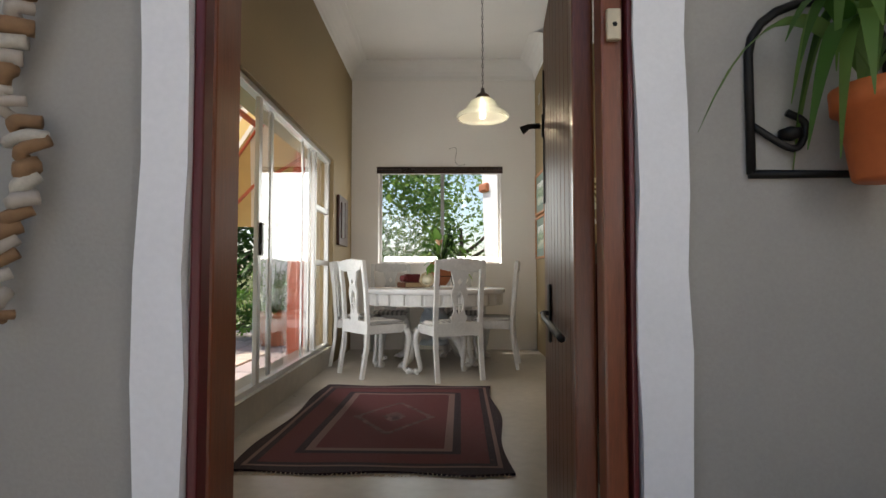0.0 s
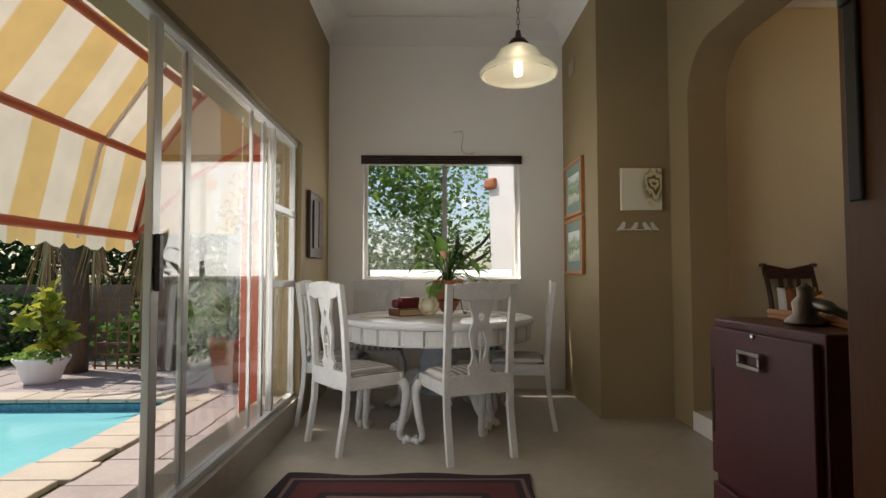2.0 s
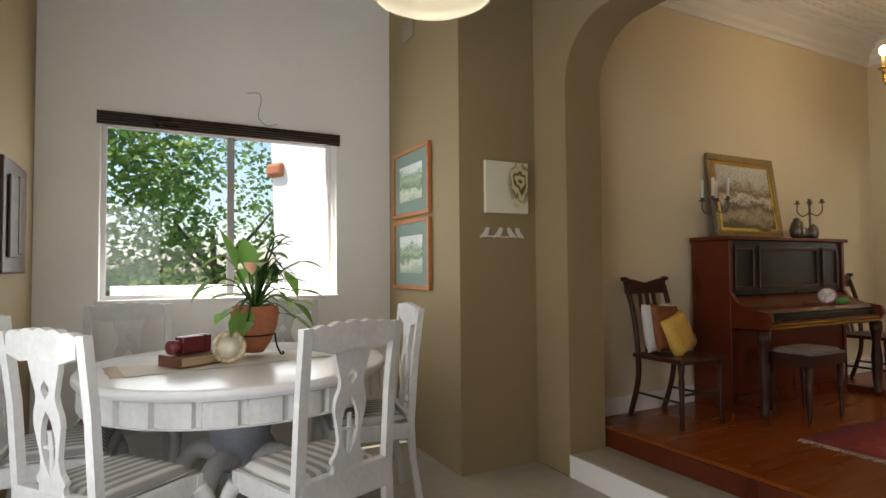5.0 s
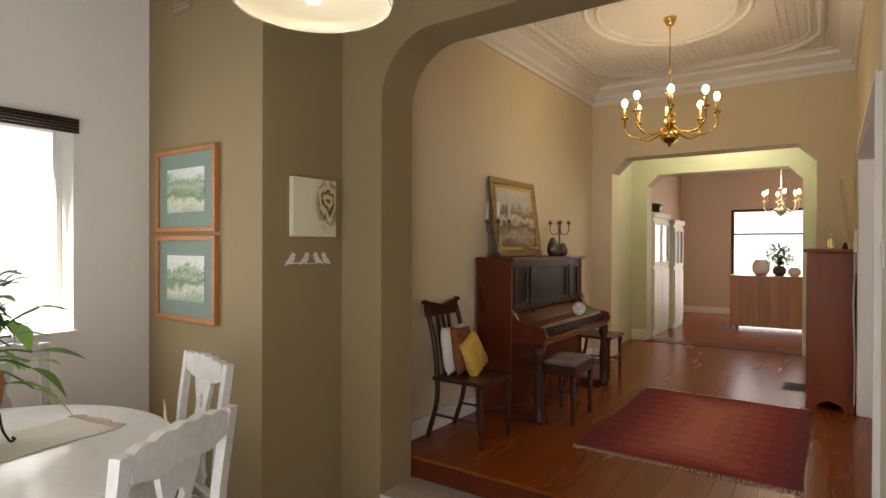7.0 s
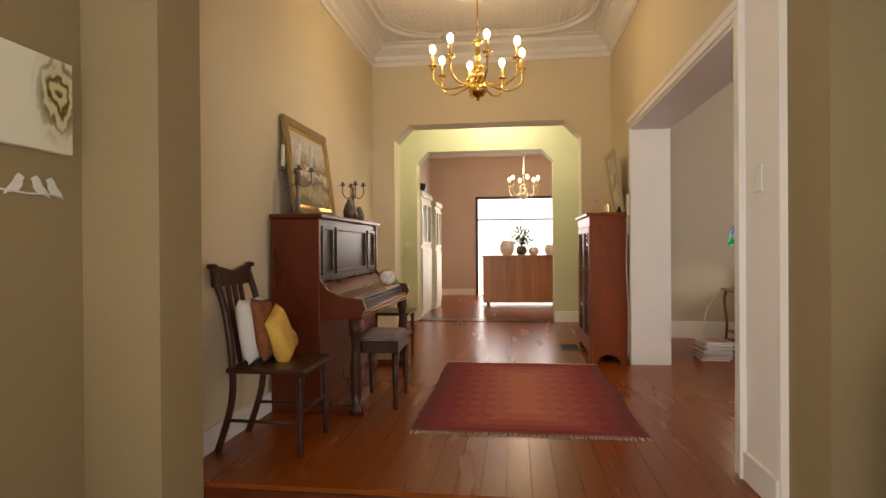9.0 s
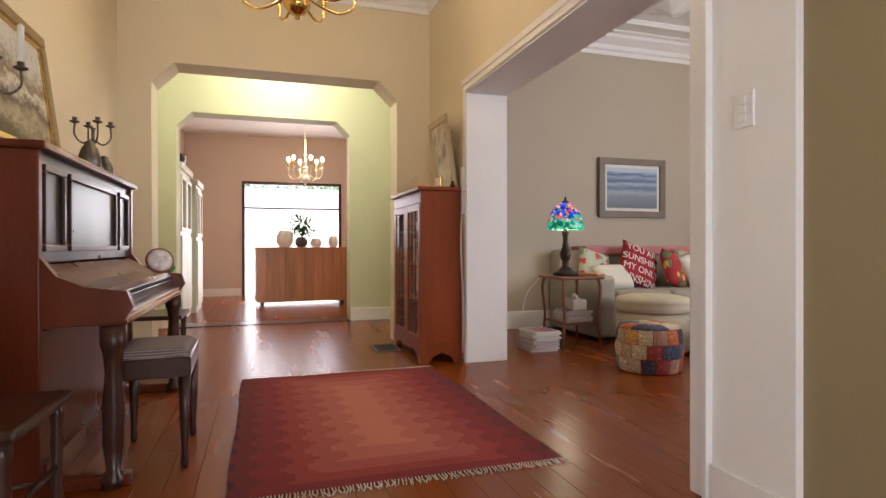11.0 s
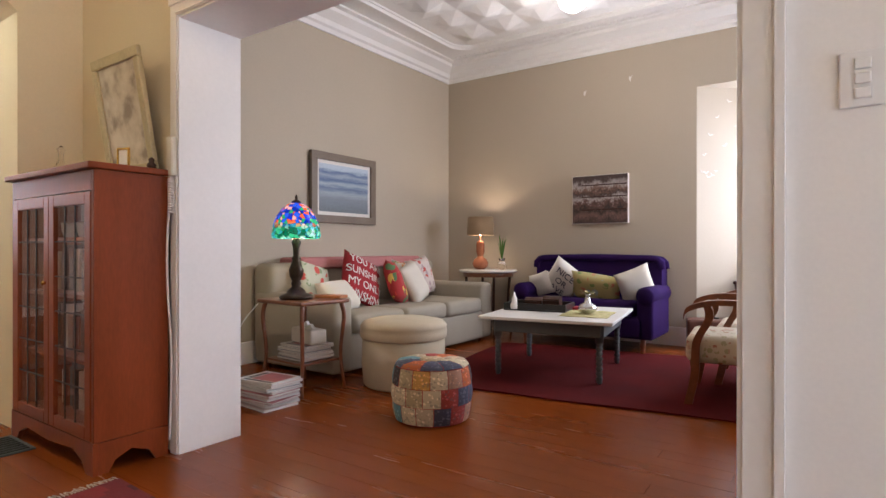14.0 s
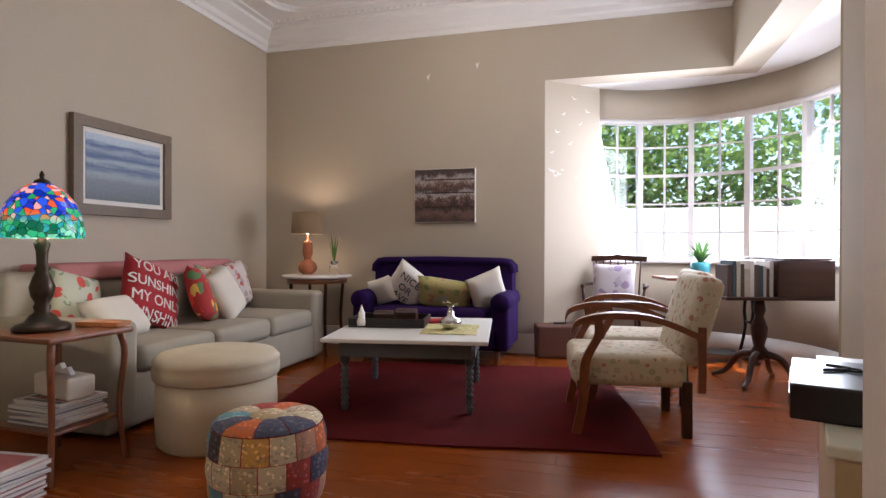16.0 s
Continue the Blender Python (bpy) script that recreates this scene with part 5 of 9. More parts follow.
def pressed_hall():
    bm = bmesh.new()
    cx, cy = (AX + AT + HE) / 2, (HN + HS) / 2
    for w, h, r, t in ((3.3, 2.08, 0.55, 0.03), (3.12, 1.92, 0.5, 0.014)):
        ring_moulding(bm, rounded_rect(cx, cy, w, h, r, 10), t, 3.298)
    for c_, rx, ry in ((cx, 0.82, 0.62), (cx, 0.70, 0.52)):
        ring_moulding(bm, [(c_ + rx * math.cos(a), cy + ry * math.sin(a)) for a in [2 * math.pi * k / 48 for k in range(48)]], 0.022, 3.298)
    # embossed short ribs
    rnd = random.Random(8)
    y = HS + 0.26
    while y < HN - 0.22:
        x = AX + AT + 0.25
        while x < HE - 0.25:
            if abs(x - cx) > 0.9 or abs(y - cy) > 0.7:
                tube(bm, [(x, y, 3.2985), (x + 0.05, y + 0.006, 3.294), (x + 0.1, y, 3.2985)], 0.006, 4)
            x += 0.13
        y += 0.062
    structure("trim_pressed_ceiling_hall", bm, M_CEIL, "embossed pressed ceiling pattern with rounded mouldings", True)


pressed_hall()


def pressed_living():
    bm = bmesh.new()
    x0, x1, y0, y1 = 3.15, 6.55, 1.35, 4.35
    for pad, t in ((0.0, 0.035), (0.10, 0.014)):
        ring_moulding(bm, rounded_rect((x0 + x1) / 2, (y0 + y1) / 2, x1 - x0 + 0.3 - pad, y1 - y0 + 0.3 - pad, 0.25), t, 3.337)
    n = 0
    s = 0.42
    y = y0
    while y < y1 - 0.2:
        x = x0
        while x < x1 - 0.2:
            # faceted star: pyramid with four ridges
            c = bm.verts.new((x + s / 2, y + s / 2, 3.285))
            ring = [bm.verts.new((x + s / 2 + rr * math.cos(a), y + s / 2 + rr * math.sin(a), zz)) for a, rr, zz in [(math.pi / 4 * k, s * (0.49 if k % 2 == 0 else 0.33), 3.339 if k % 2 == 0 else 3.322) for k in range(8)]]
            for k in range(8):
                bm.faces.new((c, ring[k], ring[(k + 1) % 8]))
            cn = [bm.verts.new((x + dx * s, y + dy * s, 3.3395)) for dx, dy in ((0.98, 0.98), (0.02, 0.98), (0.02, 0.02), (0.98, 0.02))]
            for k in range(4):
                bm.faces.new((ring[2 * k], ring[2 * k + 1], cn[k]))
                bm.faces.new((ring[2 * k + 1], ring[(2 * k + 2) % 8], cn[k]))
            x += s
        y += s
    # egg-like small bosses along the border
    for k in range(60):
        xx = 2.85 + k * 0.068
        lathe(bm, [(0.001, -0.012), (0.018, -0.006), (0.022, 0.0)], (xx, 1.02, 3.338), 6)
    structure("trim_pressed_ceiling_living", bm, M_CEIL, "pressed ceiling with faceted star panels")


pressed_living()

M_KILIM = rug_material("red flat-woven wool", (0.30, 0.018, 0.018), (0.075, 0.005, 0.012), (0.58, 0.17, 0.11), 1)
kr = thing("flat_woven_rug", pose(4.58, 6.28, 0.0, 0, 0, 90.3), "red kilim rug with stepped glowing pattern and fringes", "rug")
part("weave", rug_bm(1.33, 1.90, 0.008, seed=6), M_KILIM, kr)
part("fringe", fringe_bm(1.33, -0.95, -1, 100, 0.05, 3), M_FRINGE, kr)
part("fringe", fringe_bm(1.33, 0.95, 1, 100, 0.05, 4), M_FRINGE, kr)


def piano():
    e = thing("upright_piano", pose(3.90, HN - 0.022, 0), "dark mahogany upright piano with closed panels and open keyboard lid", "piano")
    L, D, H = 1.52, 0.33, 1.28
    part("side_panel", boxes((0.0, 0.035, -D, -0.002, 0.0, H - 0.03), bev=0.004), M_MAHOG, e)
    part("side_panel", boxes((L - 0.035, L, -D, -0.002, 0.0, H - 0.03), bev=0.004), M_MAHOG, e)
    part("back", boxes((0.036, L - 0.036, -0.06, -0.002, 0.05, H - 0.03)), M_DARKWOOD, e)
    part("lid", boxes((-0.02, L + 0.02, -D - 0.025, -0.0, H - 0.029, H), bev=0.006), M_MAHOG, e)
    up = part("upper_panel", boxes((0.036, L - 0.036, -D + 0.015, -D + 0.04, 0.84, H - 0.03)), M_BLACK, e, "black upper front panel")
    for a, b in ((0.07, 0.30), (0.36, 1.14), (1.20, 1.43)):
        part("moulding", boxes((a, b, -D + 0.0, -D + 0.014, 1.18, 1.205), (a, b, -D + 0.0, -D + 0.014, 0.88, 0.905), (a, a + 0.02, -D + 0.0, -D + 0.014, 0.906, 1.179), (b - 0.02, b, -D + 0.0, -D + 0.014, 0.906, 1.179), bev=0.003), M_DARKWOOD, up)
    part("lower_panel", boxes((0.036, L - 0.036, -D + 0.015, -D + 0.035, 0.10, 0.58)), M_MAHOG, e)
    part("plinth", boxes((0.036, L - 0.036, -D - 0.01, -D + 0.03, 0.0, 0.10), bev=0.003), M_MAHOG, e)
    for x in (0.0, L - 0.04):
        bm = bmesh.new()
        prism(bm, [(-D, 0.60), (-D - 0.27, 0.62), (-D - 0.30, 0.67), (-D - 0.28, 0.73), (-D - 0.14, 0.75), (-D - 0.05, 0.79), (-D, 0.86)], "x", x, x + 0.04)
        part("key_cheek", bm, M_MAHOG, e, "curved mahogany arm")
        bm = lathe(bmesh.new(), [(0.045, 0.0), (0.045, 0.04), (0.025, 0.06), (0.035, 0.15), (0.04, 0.3), (0.028, 0.42), (0.035, 0.50), (0.045, 0.53), (0.045, 0.60)], (x + 0.02, -D - 0.23, 0), 18)
        part("front_leg", bm, M_DARKWOOD, e, "turned front leg", True)
        part("toe_block", boxes((x - 0.005, x + 0.045, -D - 0.29, -D, 0.0, 0.05), bev=0.006), M_MAHOG, e)
    part("key_bed", boxes((0.041, L - 0.041, -D - 0.27, -D + 0.01, 0.60, 0.655), bev=0.003), M_MAHOG, e)
    part("fallboard", boxes((0.041, L - 0.041, -D - 0.235, -D - 0.225, 0.656, 0.70), (0.041, L - 0.041, -D - 0.225, -D + 0.012, 0.70, 0.72), bev=0.004), M_BLACK, e, "closed glossy keyboard lid")
    bm = bmesh.new()
    prism(bm, [(-D - 0.22, 0.721), (-D + 0.012, 0.721), (-D + 0.012, 0.83), (-D - 0.04, 0.80), (-D - 0.10, 0.76), (-D - 0.2, 0.74)], "x", 0.042, L - 0.042)
    part("keyboard_cover", bm, M_MAHOG, e, "rounded glossy cover")
    part("trim_strip", boxes((0.041, L - 0.041, -D - 0.276, -D - 0.271, 0.61, 0.625), (0.041, L - 0.041, -D - 0.276, -D - 0.271, 0.635, 0.645)), M_BRASS, e, "thin brass strip")
    return e


piano()
PZ = 1.281
hp = thing("leaning_landscape", pose(4.52, HN - 0.10, PZ, -7.5, 0, 0), "large gilt-framed figure and landscape painting leaning on the wall", "picture")
M_GILT = surface("worn gilt frame", (0.28, 0.19, 0.075), 0.45, metal=0.4, var=0.35, scale=8, bump=0.3)
part("frame", boxes((-0.43, 0.43, -0.03, 0.0, 0.64, 0.70), (-0.43, 0.43, -0.03, 0.0, 0.0, 0.06), (-0.43, -0.37, -0.03, 0.0, 0.061, 0.639), (0.37, 0.43, -0.03, 0.0, 0.061, 0.639), bev=0.008), M_GILT, hp)
part("inner_frame", boxes((-0.369, 0.369, -0.022, -0.004, 0.615, 0.639), (-0.369, 0.369, -0.022, -0.004, 0.061, 0.085), (-0.369, -0.345, -0.022, -0.004, 0.086, 0.614), (0.345, 0.369, -0.022, -0.004, 0.086, 0.614)), M_BRASS, hp)
part("canvas", boxes((-0.344, 0.344, -0.014, -0.006, -0.264, 0.264)), scenic("muted landscape", [(0.05, (0.12, 0.085, 0.04)), (0.22, (0.40, 0.32, 0.20)), (0.34, (0.10, 0.06, 0.03)), (0.47, (0.62, 0.56, 0.46)), (0.55, (0.20, 0.12, 0.06)), (0.66, (0.34, 0.30, 0.22)), (0.76, (0.50, 0.49, 0.44)), (0.95, (0.56, 0.54, 0.46))], 0.53, 7.7, 0.5, 6, (1, 1, 1.2)), hp, at=Matrix.Translation((0, 0, 0.35)))


def candelabrum(x, y, n, h, candles, label):
    e = thing("candelabrum", pose(x, y, PZ), label, "candle holder")
    bm = lathe(bmesh.new(), [(0.055, 0), (0.05, 0.01), (0.02, 0.025), (0.012, 0.05), (0.02, 0.09), (0.009, 0.12), (0.009, h * 0.72), (0.016, h * 0.75)], seg=16)
    part("stem", bm, M_PEWTER, e, "", True)
    for k in range(n):
        a = 2 * math.pi * k / n + 0.5
        c, s = math.cos(a), math.sin(a)
        bm = bmesh.new()
        tube(bm, curve_pts([(0, 0, h * 0.6), (0.05 * c, 0.05 * s, h * 0.52), (0.09 * c, 0.09 * s, h * 0.62), (0.09 * c, 0.09 * s, h * 0.78)], 6), 0.005, 6)
        lathe(bm, [(0.006, h * 0.78), (0.024, h * 0.80), (0.026, h * 0.815), (0.012, h * 0.82), (0.013, h * 0.87)], (0.09 * c, 0.09 * s, 0), 12)
        arm = part("arm", bm, M_PEWTER, e, "", True)
        if candles:
            part("candle", lathe(bmesh.new(), [(0.011, h * 0.87), (0.012, h * 1.25), (0.004, h * 1.27)], (0.09 * c, 0.09 * s, 0), 12), surface("white wax", (0.75, 0.72, 0.64), 0.5, var=0.04) if k == 0 else bpy.data.materials["white wax"], arm, "white candle", True)


candelabrum(4.00, 7.76, 4, 0.36, True, "dark metal candelabrum with white candles on the piano")
candelabrum(5.22, 7.74, 4, 0.40, False, "dark metal candelabrum with empty cups on the piano")
for i, (x, y, r, h) in enumerate(((4.92, 7.68, 0.055, 0.18), (5.03, 7.70, 0.06, 0.11), (5.12, 7.66, 0.045, 0.13))):
    e = thing("metal_teapot" if i else "metal_jug", pose(x, y, PZ), "tarnished metal pot standing on the piano", "ornament", "pots on the piano")
    part("body", lathe(bmesh.new(), [(r * 0.6, 0), (r * 0.95, h * 0.2), (r, h * 0.45), (r * 0.7, h * 0.75), (r * 0.45, h * 0.85), (r * 0.5, h * 0.92), (r * 0.1, h)], seg=18), M_PEWTER, e, "", True)
    bm = bmesh.new()
    tube(bm, curve_pts([(r * 0.9, 0, h * 0.3), (r * 1.7, 0, h * 0.45), (r * 1.4, 0, h * 0.8), (r * 0.6, 0, h * 0.82)], 5), 0.005, 6)
    part("handle", bm, M_PEWTER, e, "", True)
fb = thing("round_music_box", pose(4.62, 7.30, 0.765), "round pink and silver clock-like box on the piano lid", "ornament")
part("dial", lathe(bmesh.new(), [(0.05, -0.012), (0.06, 0.0), (0.05, 0.014), (0.02, 0.018)], seg=28), surface("silver lace", (0.55, 0.5, 0.48), 0.5, var=0.4, scale=40, bump=0.5), fb, "", True, pose(0, 0, 0.065, 70, 0, -70))
part("rim", lathe(bmesh.new(), [(0.058, -0.010), (0.066, 0.0), (0.058, 0.010)], seg=28, closed=False), surface("dusty pink enamel", (0.30, 0.09, 0.08), 0.4), fb, "", True, pose(0, 0, 0.065, 70, 0, -70))
gl = thing("green_felt_leaf", pose(4.78, 7.30, 0.766), "folded green cloth on the piano lid", "cloth")
part("cloth", cushion_bm(0.16, 0.08, 0.05), surface("green felt", (0.10, 0.28, 0.08), 0.95), gl, "", True, pose(0, 0, 0.022))


def hall_chair():
    e = thing("hall_chair", pose(0, 0, 0), "dark carved wooden side chair with pierced back", "chair", "dark chairs by the piano")
    W, SH, H = 0.40, 0.45, 0.95
    for s in (-1, 1):
        bm = bmesh.new()
        pts = curve_pts([(s * 0.17, -0.27, 0.0), (s * 0.175, -0.19, 0.25), (s * 0.18, -0.18, SH), (s * 0.185, -0.21, 0.72), (s * 0.19, -0.27, H - 0.03)], 5)
        tube(bm, pts, [0.019] * len(pts), 8)
        part("back_post", bm, M_DARKWOOD, e, "", True)
        bm = lathe(bmesh.new(), [(0.012, 0), (0.016, 0.03), (0.013, 0.08), (0.02, 0.12), (0.014, 0.16), (0.02, 0.30), (0.016, 0.34), (0.022, 0.38), (0.022, SH - 0.03)], (s * 0.19, 0.19, 0), 12)
        part("front_leg", bm, M_DARKWOOD, e, "turned front leg", True)
        bm = bmesh.new()
        tube(bm, [(s * 0.19, 0.19, 0.17), (s * 0.178, -0.2, 0.17)], 0.009, 8)
        part("stretcher", bm, M_DARKWOOD, e, "", True)
    bm = bmesh.new()
    tube(bm, [(-0.19, 0.19, 0.22), (0.19, 0.19, 0.22)], 0.009, 8)
    part("stretcher", bm, M_DARKWOOD, e, "", True)
    part("seat", boxes((-0.22, 0.22, -0.20, 0.23, SH - 0.03, SH), bev=0.012), M_DARKWOOD, e)
    top = [(-0.21 + 0.42 * i / 16, H - 0.0 + 0.025 * abs(math.cos(i / 16 * math.pi)) - 0.012 * math.sin(i / 16 * math.pi)) for i in range(17)]
    bm = prism(bmesh.new(), [(-0.19, H - 0.09)] + top + [(0.19, H - 0.09)], "y", -0.285, -0.262)
    for sx in (-1, 1):
        lathe(bm, [(0.008, -0.016), (0.026, -0.012), (0.028, 0.010), (0.010, 0.016)], (sx * 0.205, -0.272, H + 0.018), 12)
    part("crest_rail", bm, M_DARKWOOD, e, "carved crest rail with ears")
    for x in (-0.07, 0.0, 0.07):
        part("back_slat", boxes((x - 0.016, x + 0.016, -0.008, 0.004, 0, 0.42)), M_DARKWOOD, e, at=pose(0, -0.19, SH + 0.0, 9.5))
    return e


hc = hall_chair()
hc.matrix_basis = pose(3.36, 7.61, 0, 0, 0, 180)
copy_thing(hc, pose(5.78, 7.55, 0, 0, 0, 180))
cu = thing("white_cushion", pose(3.35, 7.745, 0.625, 82, 0, 6), "round-edged white and brown cushion leaning on a chair", "cushion")
part("cover", cushion_bm(0.34, 0.34, 0.10), surface("white linen", (0.66, 0.63, 0.60), 0.9, var=0.06), cu, "", True)
cu2 = thing("brown_cushion", pose(3.365, 7.69, 0.62, 78, 6, 10), "brown patterned cushion propped on the dark chair", "cushion")
part("cover", cushion_bm(0.34, 0.34, 0.07), surface("brown quilted cloth", (0.20, 0.075, 0.035), 0.9, var=0.4, scale=14, bump=0.4), cu2, "", True)
cu3 = thing("yellow_cushion", pose(3.40, 7.625, 0.585, 72, -14, 14), "mustard yellow silk cushion with tassel on a chair", "cushion")
part("cover", cushion_bm(0.28, 0.28, 0.10), surface("mustard silk", (0.62, 0.38, 0.07), 0.5, var=0.2, scale=8, bump=0.3), cu3, "", True)
part("medallion", lathe(bmesh.new(), [(0.05, 0.0), (0.045, 0.012), (0.001, 0.016)], seg=16, closed=False), surface("gold embroidery", (0.40, 0.24, 0.06), 0.6, var=0.4, scale=30, bump=0.6), cu3, "", True, pose(0.05, -0.06, 0.045))

ps = thing("piano_stool", pose(4.24, 7.25, 0, 0, 0, 2), "dark wooden piano stool with striped padded seat", "stool")
part("seat_pad", cushion_bm(0.46, 0.30, 0.06, 0.25), stripes("fine striped upholstery", (0.30, 0.25, 0.24), (0.10, 0.07, 0.07), 0.006, 0, 0.85, edge=0.1), ps, "finely striped seat pad", True, pose(0, 0, 0.455))
part("seat_frame", boxes((-0.23, 0.23, -0.15, 0.15, 0.37, 0.45), bev=0.006), M_DARKWOOD, ps)
for sx in (-1, 1):
    for sy in (-1, 1):
        part("leg", lathe(bmesh.new(), [(0.012, 0), (0.016, 0.02), (0.013, 0.06), (0.02, 0.2), (0.024, 0.37)], (sx * 0.205, sy * 0.125, 0), 12), M_DARKWOOD, ps, "", True)


M_SLEEVE = surface("gilded candle sleeve", (0.62, 0.46, 0.20), 0.35, metal=0.4, var=0.08)


def chandelier(name, m, arms, R, drop, label, metal, light, lower):
    e = thing(name, m, label, "chandelier")
    part("stem", lathe(bmesh.new(), [(0.004, -0.275), (0.016, -0.268), (0.012, -0.250), (0.045, -0.238), (0.072, -0.205), (0.076, -0.18), (0.062, -0.145), (0.026, -0.125), (0.020, -0.11), (0.046, -0.095), (0.050, -0.07), (0.034, -0.05), (0.020, -0.04), (0.040, -0.02), (0.044, 0.0), (0.020, 0.02), (0.014, 0.06), (0.030, 0.075), (0.014, 0.09), (0.024, 0.13), (0.010, 0.16), (0.040, 0.19), (0.042, 0.196), (0.008, 0.21), (0.006, 0.22)], seg=24), metal, e, "turned baluster stem with ball", True)
    bm = bmesh.new()
    tube(bm, [(0, 0, 0.22), (0, 0, drop - 0.06)], 0.0055, 8)
    part("rod", bm, metal, e, "", True)
    part("ceiling_rose", lathe(bmesh.new(), [(0.01, drop - 0.07), (0.03, drop - 0.06), (0.05, drop - 0.02), (0.055, drop)], seg=20), metal, e, "", True)
    for k in range(arms):
        a = 2 * math.pi * k / arms + 0.25
        c, s = math.cos(a), math.sin(a)
        bm = bmesh.new()
        tube(bm, curve_pts([(0.03 * c, 0.03 * s, -0.09), (0.10 * c, 0.10 * s, -0.15), (R * 0.68 * c, R * 0.68 * s, -0.185), (R * 0.97 * c, R * 0.97 * s, -0.13), (R * c, R * s, -0.03)], 7), 0.008, 8)
        lathe(bm, [(0.008, -0.05), (0.018, -0.04), (0.010, -0.03), (0.036, -0.012), (0.038, -0.006), (0.014, -0.002), (0.013, 0.006)], (R * c, R * s, 0), 14)
        arm = part("arm", bm, metal, e, "", True)
        part("candle_sleeve", lathe(bmesh.new(), [(0.0125, 0.007), (0.0125, 0.082), (0.009, 0.085)], (R * c, R * s, 0), 12), M_SLEEVE, arm, "cream candle sleeve", True)
        part("bulb", lathe(bmesh.new(), [(0.010, 0.086), (0.021, 0.102), (0.025, 0.122), (0.021, 0.142), (0.010, 0.154), (0.001, 0.157)], (R * c, R * s, 0), 14), light, arm, "glowing globe bulb", True)


M_BULB = glow("warm candle bulb", (1.0, 0.78, 0.44), 9)
chandelier("brass_chandelier", pose(4.90, 6.62, 2.49), 8, 0.36, 0.81, "polished brass eight-arm chandelier with lit bulbs", M_BRASS, M_BULB, 0)
for k in range(4):
    a = math.pi / 2 * k + 0.6
    point_light("chandelier_light", (4.90 + 0.36 * math.cos(a), 6.62 + 0.36 * math.sin(a), 2.62), 2.1, (1.0, 0.77, 0.46), 0.04)


def bookcase():
    e = thing("glazed_bookcase", pose(5.66, HS + 0.035, 0), "red-brown wooden bookcase with leaded glass doors", "bookcase")
    W, D, H = 0.92, 0.33, 1.36
    part("side", boxes((0.0, 0.025, 0.0, D, 0.14, H - 0.03), bev=0.003), M_CASE, e)
    part("side", boxes((W - 0.025, W, 0.0, D, 0.14, H - 0.03), bev=0.003), M_CASE, e)
    part("back", boxes((0.026, W - 0.026, 0.0, 0.012, 0.14, H - 0.03)), M_DARKWOOD, e)
    part("top", boxes((-0.02, W + 0.02, -0.0, D + 0.03, H - 0.029, H), bev=0.006), M_CASE, e)
    part("frieze", boxes((0.026, W - 0.026, D - 0.02, D, H - 0.12, H - 0.03)), M_CASE, e)
    for z in (0.15, 0.45, 0.75, 1.02):
        part("shelf", boxes((0.026, W - 0.026, 0.013, D - 0.05, z, z + 0.018)), M_CASE, e)
    base = bmesh.new()
    prism(base, [(0, 0.14), (0, 0), (0.07, 0), (0.11, 0.05), (0.2, 0.085), (W / 2, 0.07), (W - 0.2, 0.085), (W - 0.11, 0.05), (W - 0.07, 0), (W, 0), (W, 0.14)], "y", D - 0.02, D + 0.004)
    part("plinth", base, M_CASE, e, "shaped plinth with bracket feet")
    for x in (0.0, W - 0.02):
        b2 = prism(bmesh.new(), [(0.0, 0.139), (0.0, 0.0), (0.06, 0.0), (0.09, 0.05), (0.17, 0.08), (0.24, 0.05), (0.27, 0.0), (D - 0.021, 0.0), (D - 0.021, 0.139)], "x", x, x + 0.02)
        part("bracket", b2, M_CASE, e)
    M_LEAD = surface("lead came", (0.04, 0.04, 0.042), 0.5, metal=0.5)
    for i in range(2):
        x0 = 0.027 + i * (W - 0.054) / 2
        x1 = x0 + (W - 0.054) / 2 - 0.003
        t = 0.055
        dr = part("glazed_door", boxes((x0, x0 + t, D - 0.018, D + 0.004, 0.145, H - 0.125), (x1 - t, x1, D - 0.018, D + 0.004, 0.145, H - 0.125), (x0 + t, x1 - t, D - 0.018, D + 0.004, 0.145, 0.145 + t), (x0 + t, x1 - t, D - 0.018, D + 0.004, H - 0.125 - t, H - 0.125), bev=0.003), M_CASE, e)
        g = part("pane", boxes((x0 + t, x1 - t, D - 0.009, D - 0.006, 0.145 + t, H - 0.125 - t)), M_GLASS, dr)
        g.visible_shadow = False
        for k in (1, 2):
            xx = x0 + t + (x1 - x0 - 2 * t) * k / 3
            part("glazing_bar", boxes((xx - 0.003, xx + 0.003, D - 0.0055, D - 0.001, 0.145 + t, H - 0.125 - t)), M_LEAD, dr)
        for k in range(1, 6):
            zz = 0.145 + t + (H - 0.27 - 2 * t) * k / 6
            part("glazing_bar", boxes((x0 + t, x1 - t, D - 0.0055, D - 0.0015, zz - 0.003, zz + 0.003)), M_LEAD, dr)
    part("knob", lathe(bmesh.new(), [(0.006, 0), (0.011, 0.012), (0.003, 0.02)], seg=12), M_BRASS, e, "", True, pose(W / 2 + 0.03, D + 0.003, 0.82, -90))
    return e


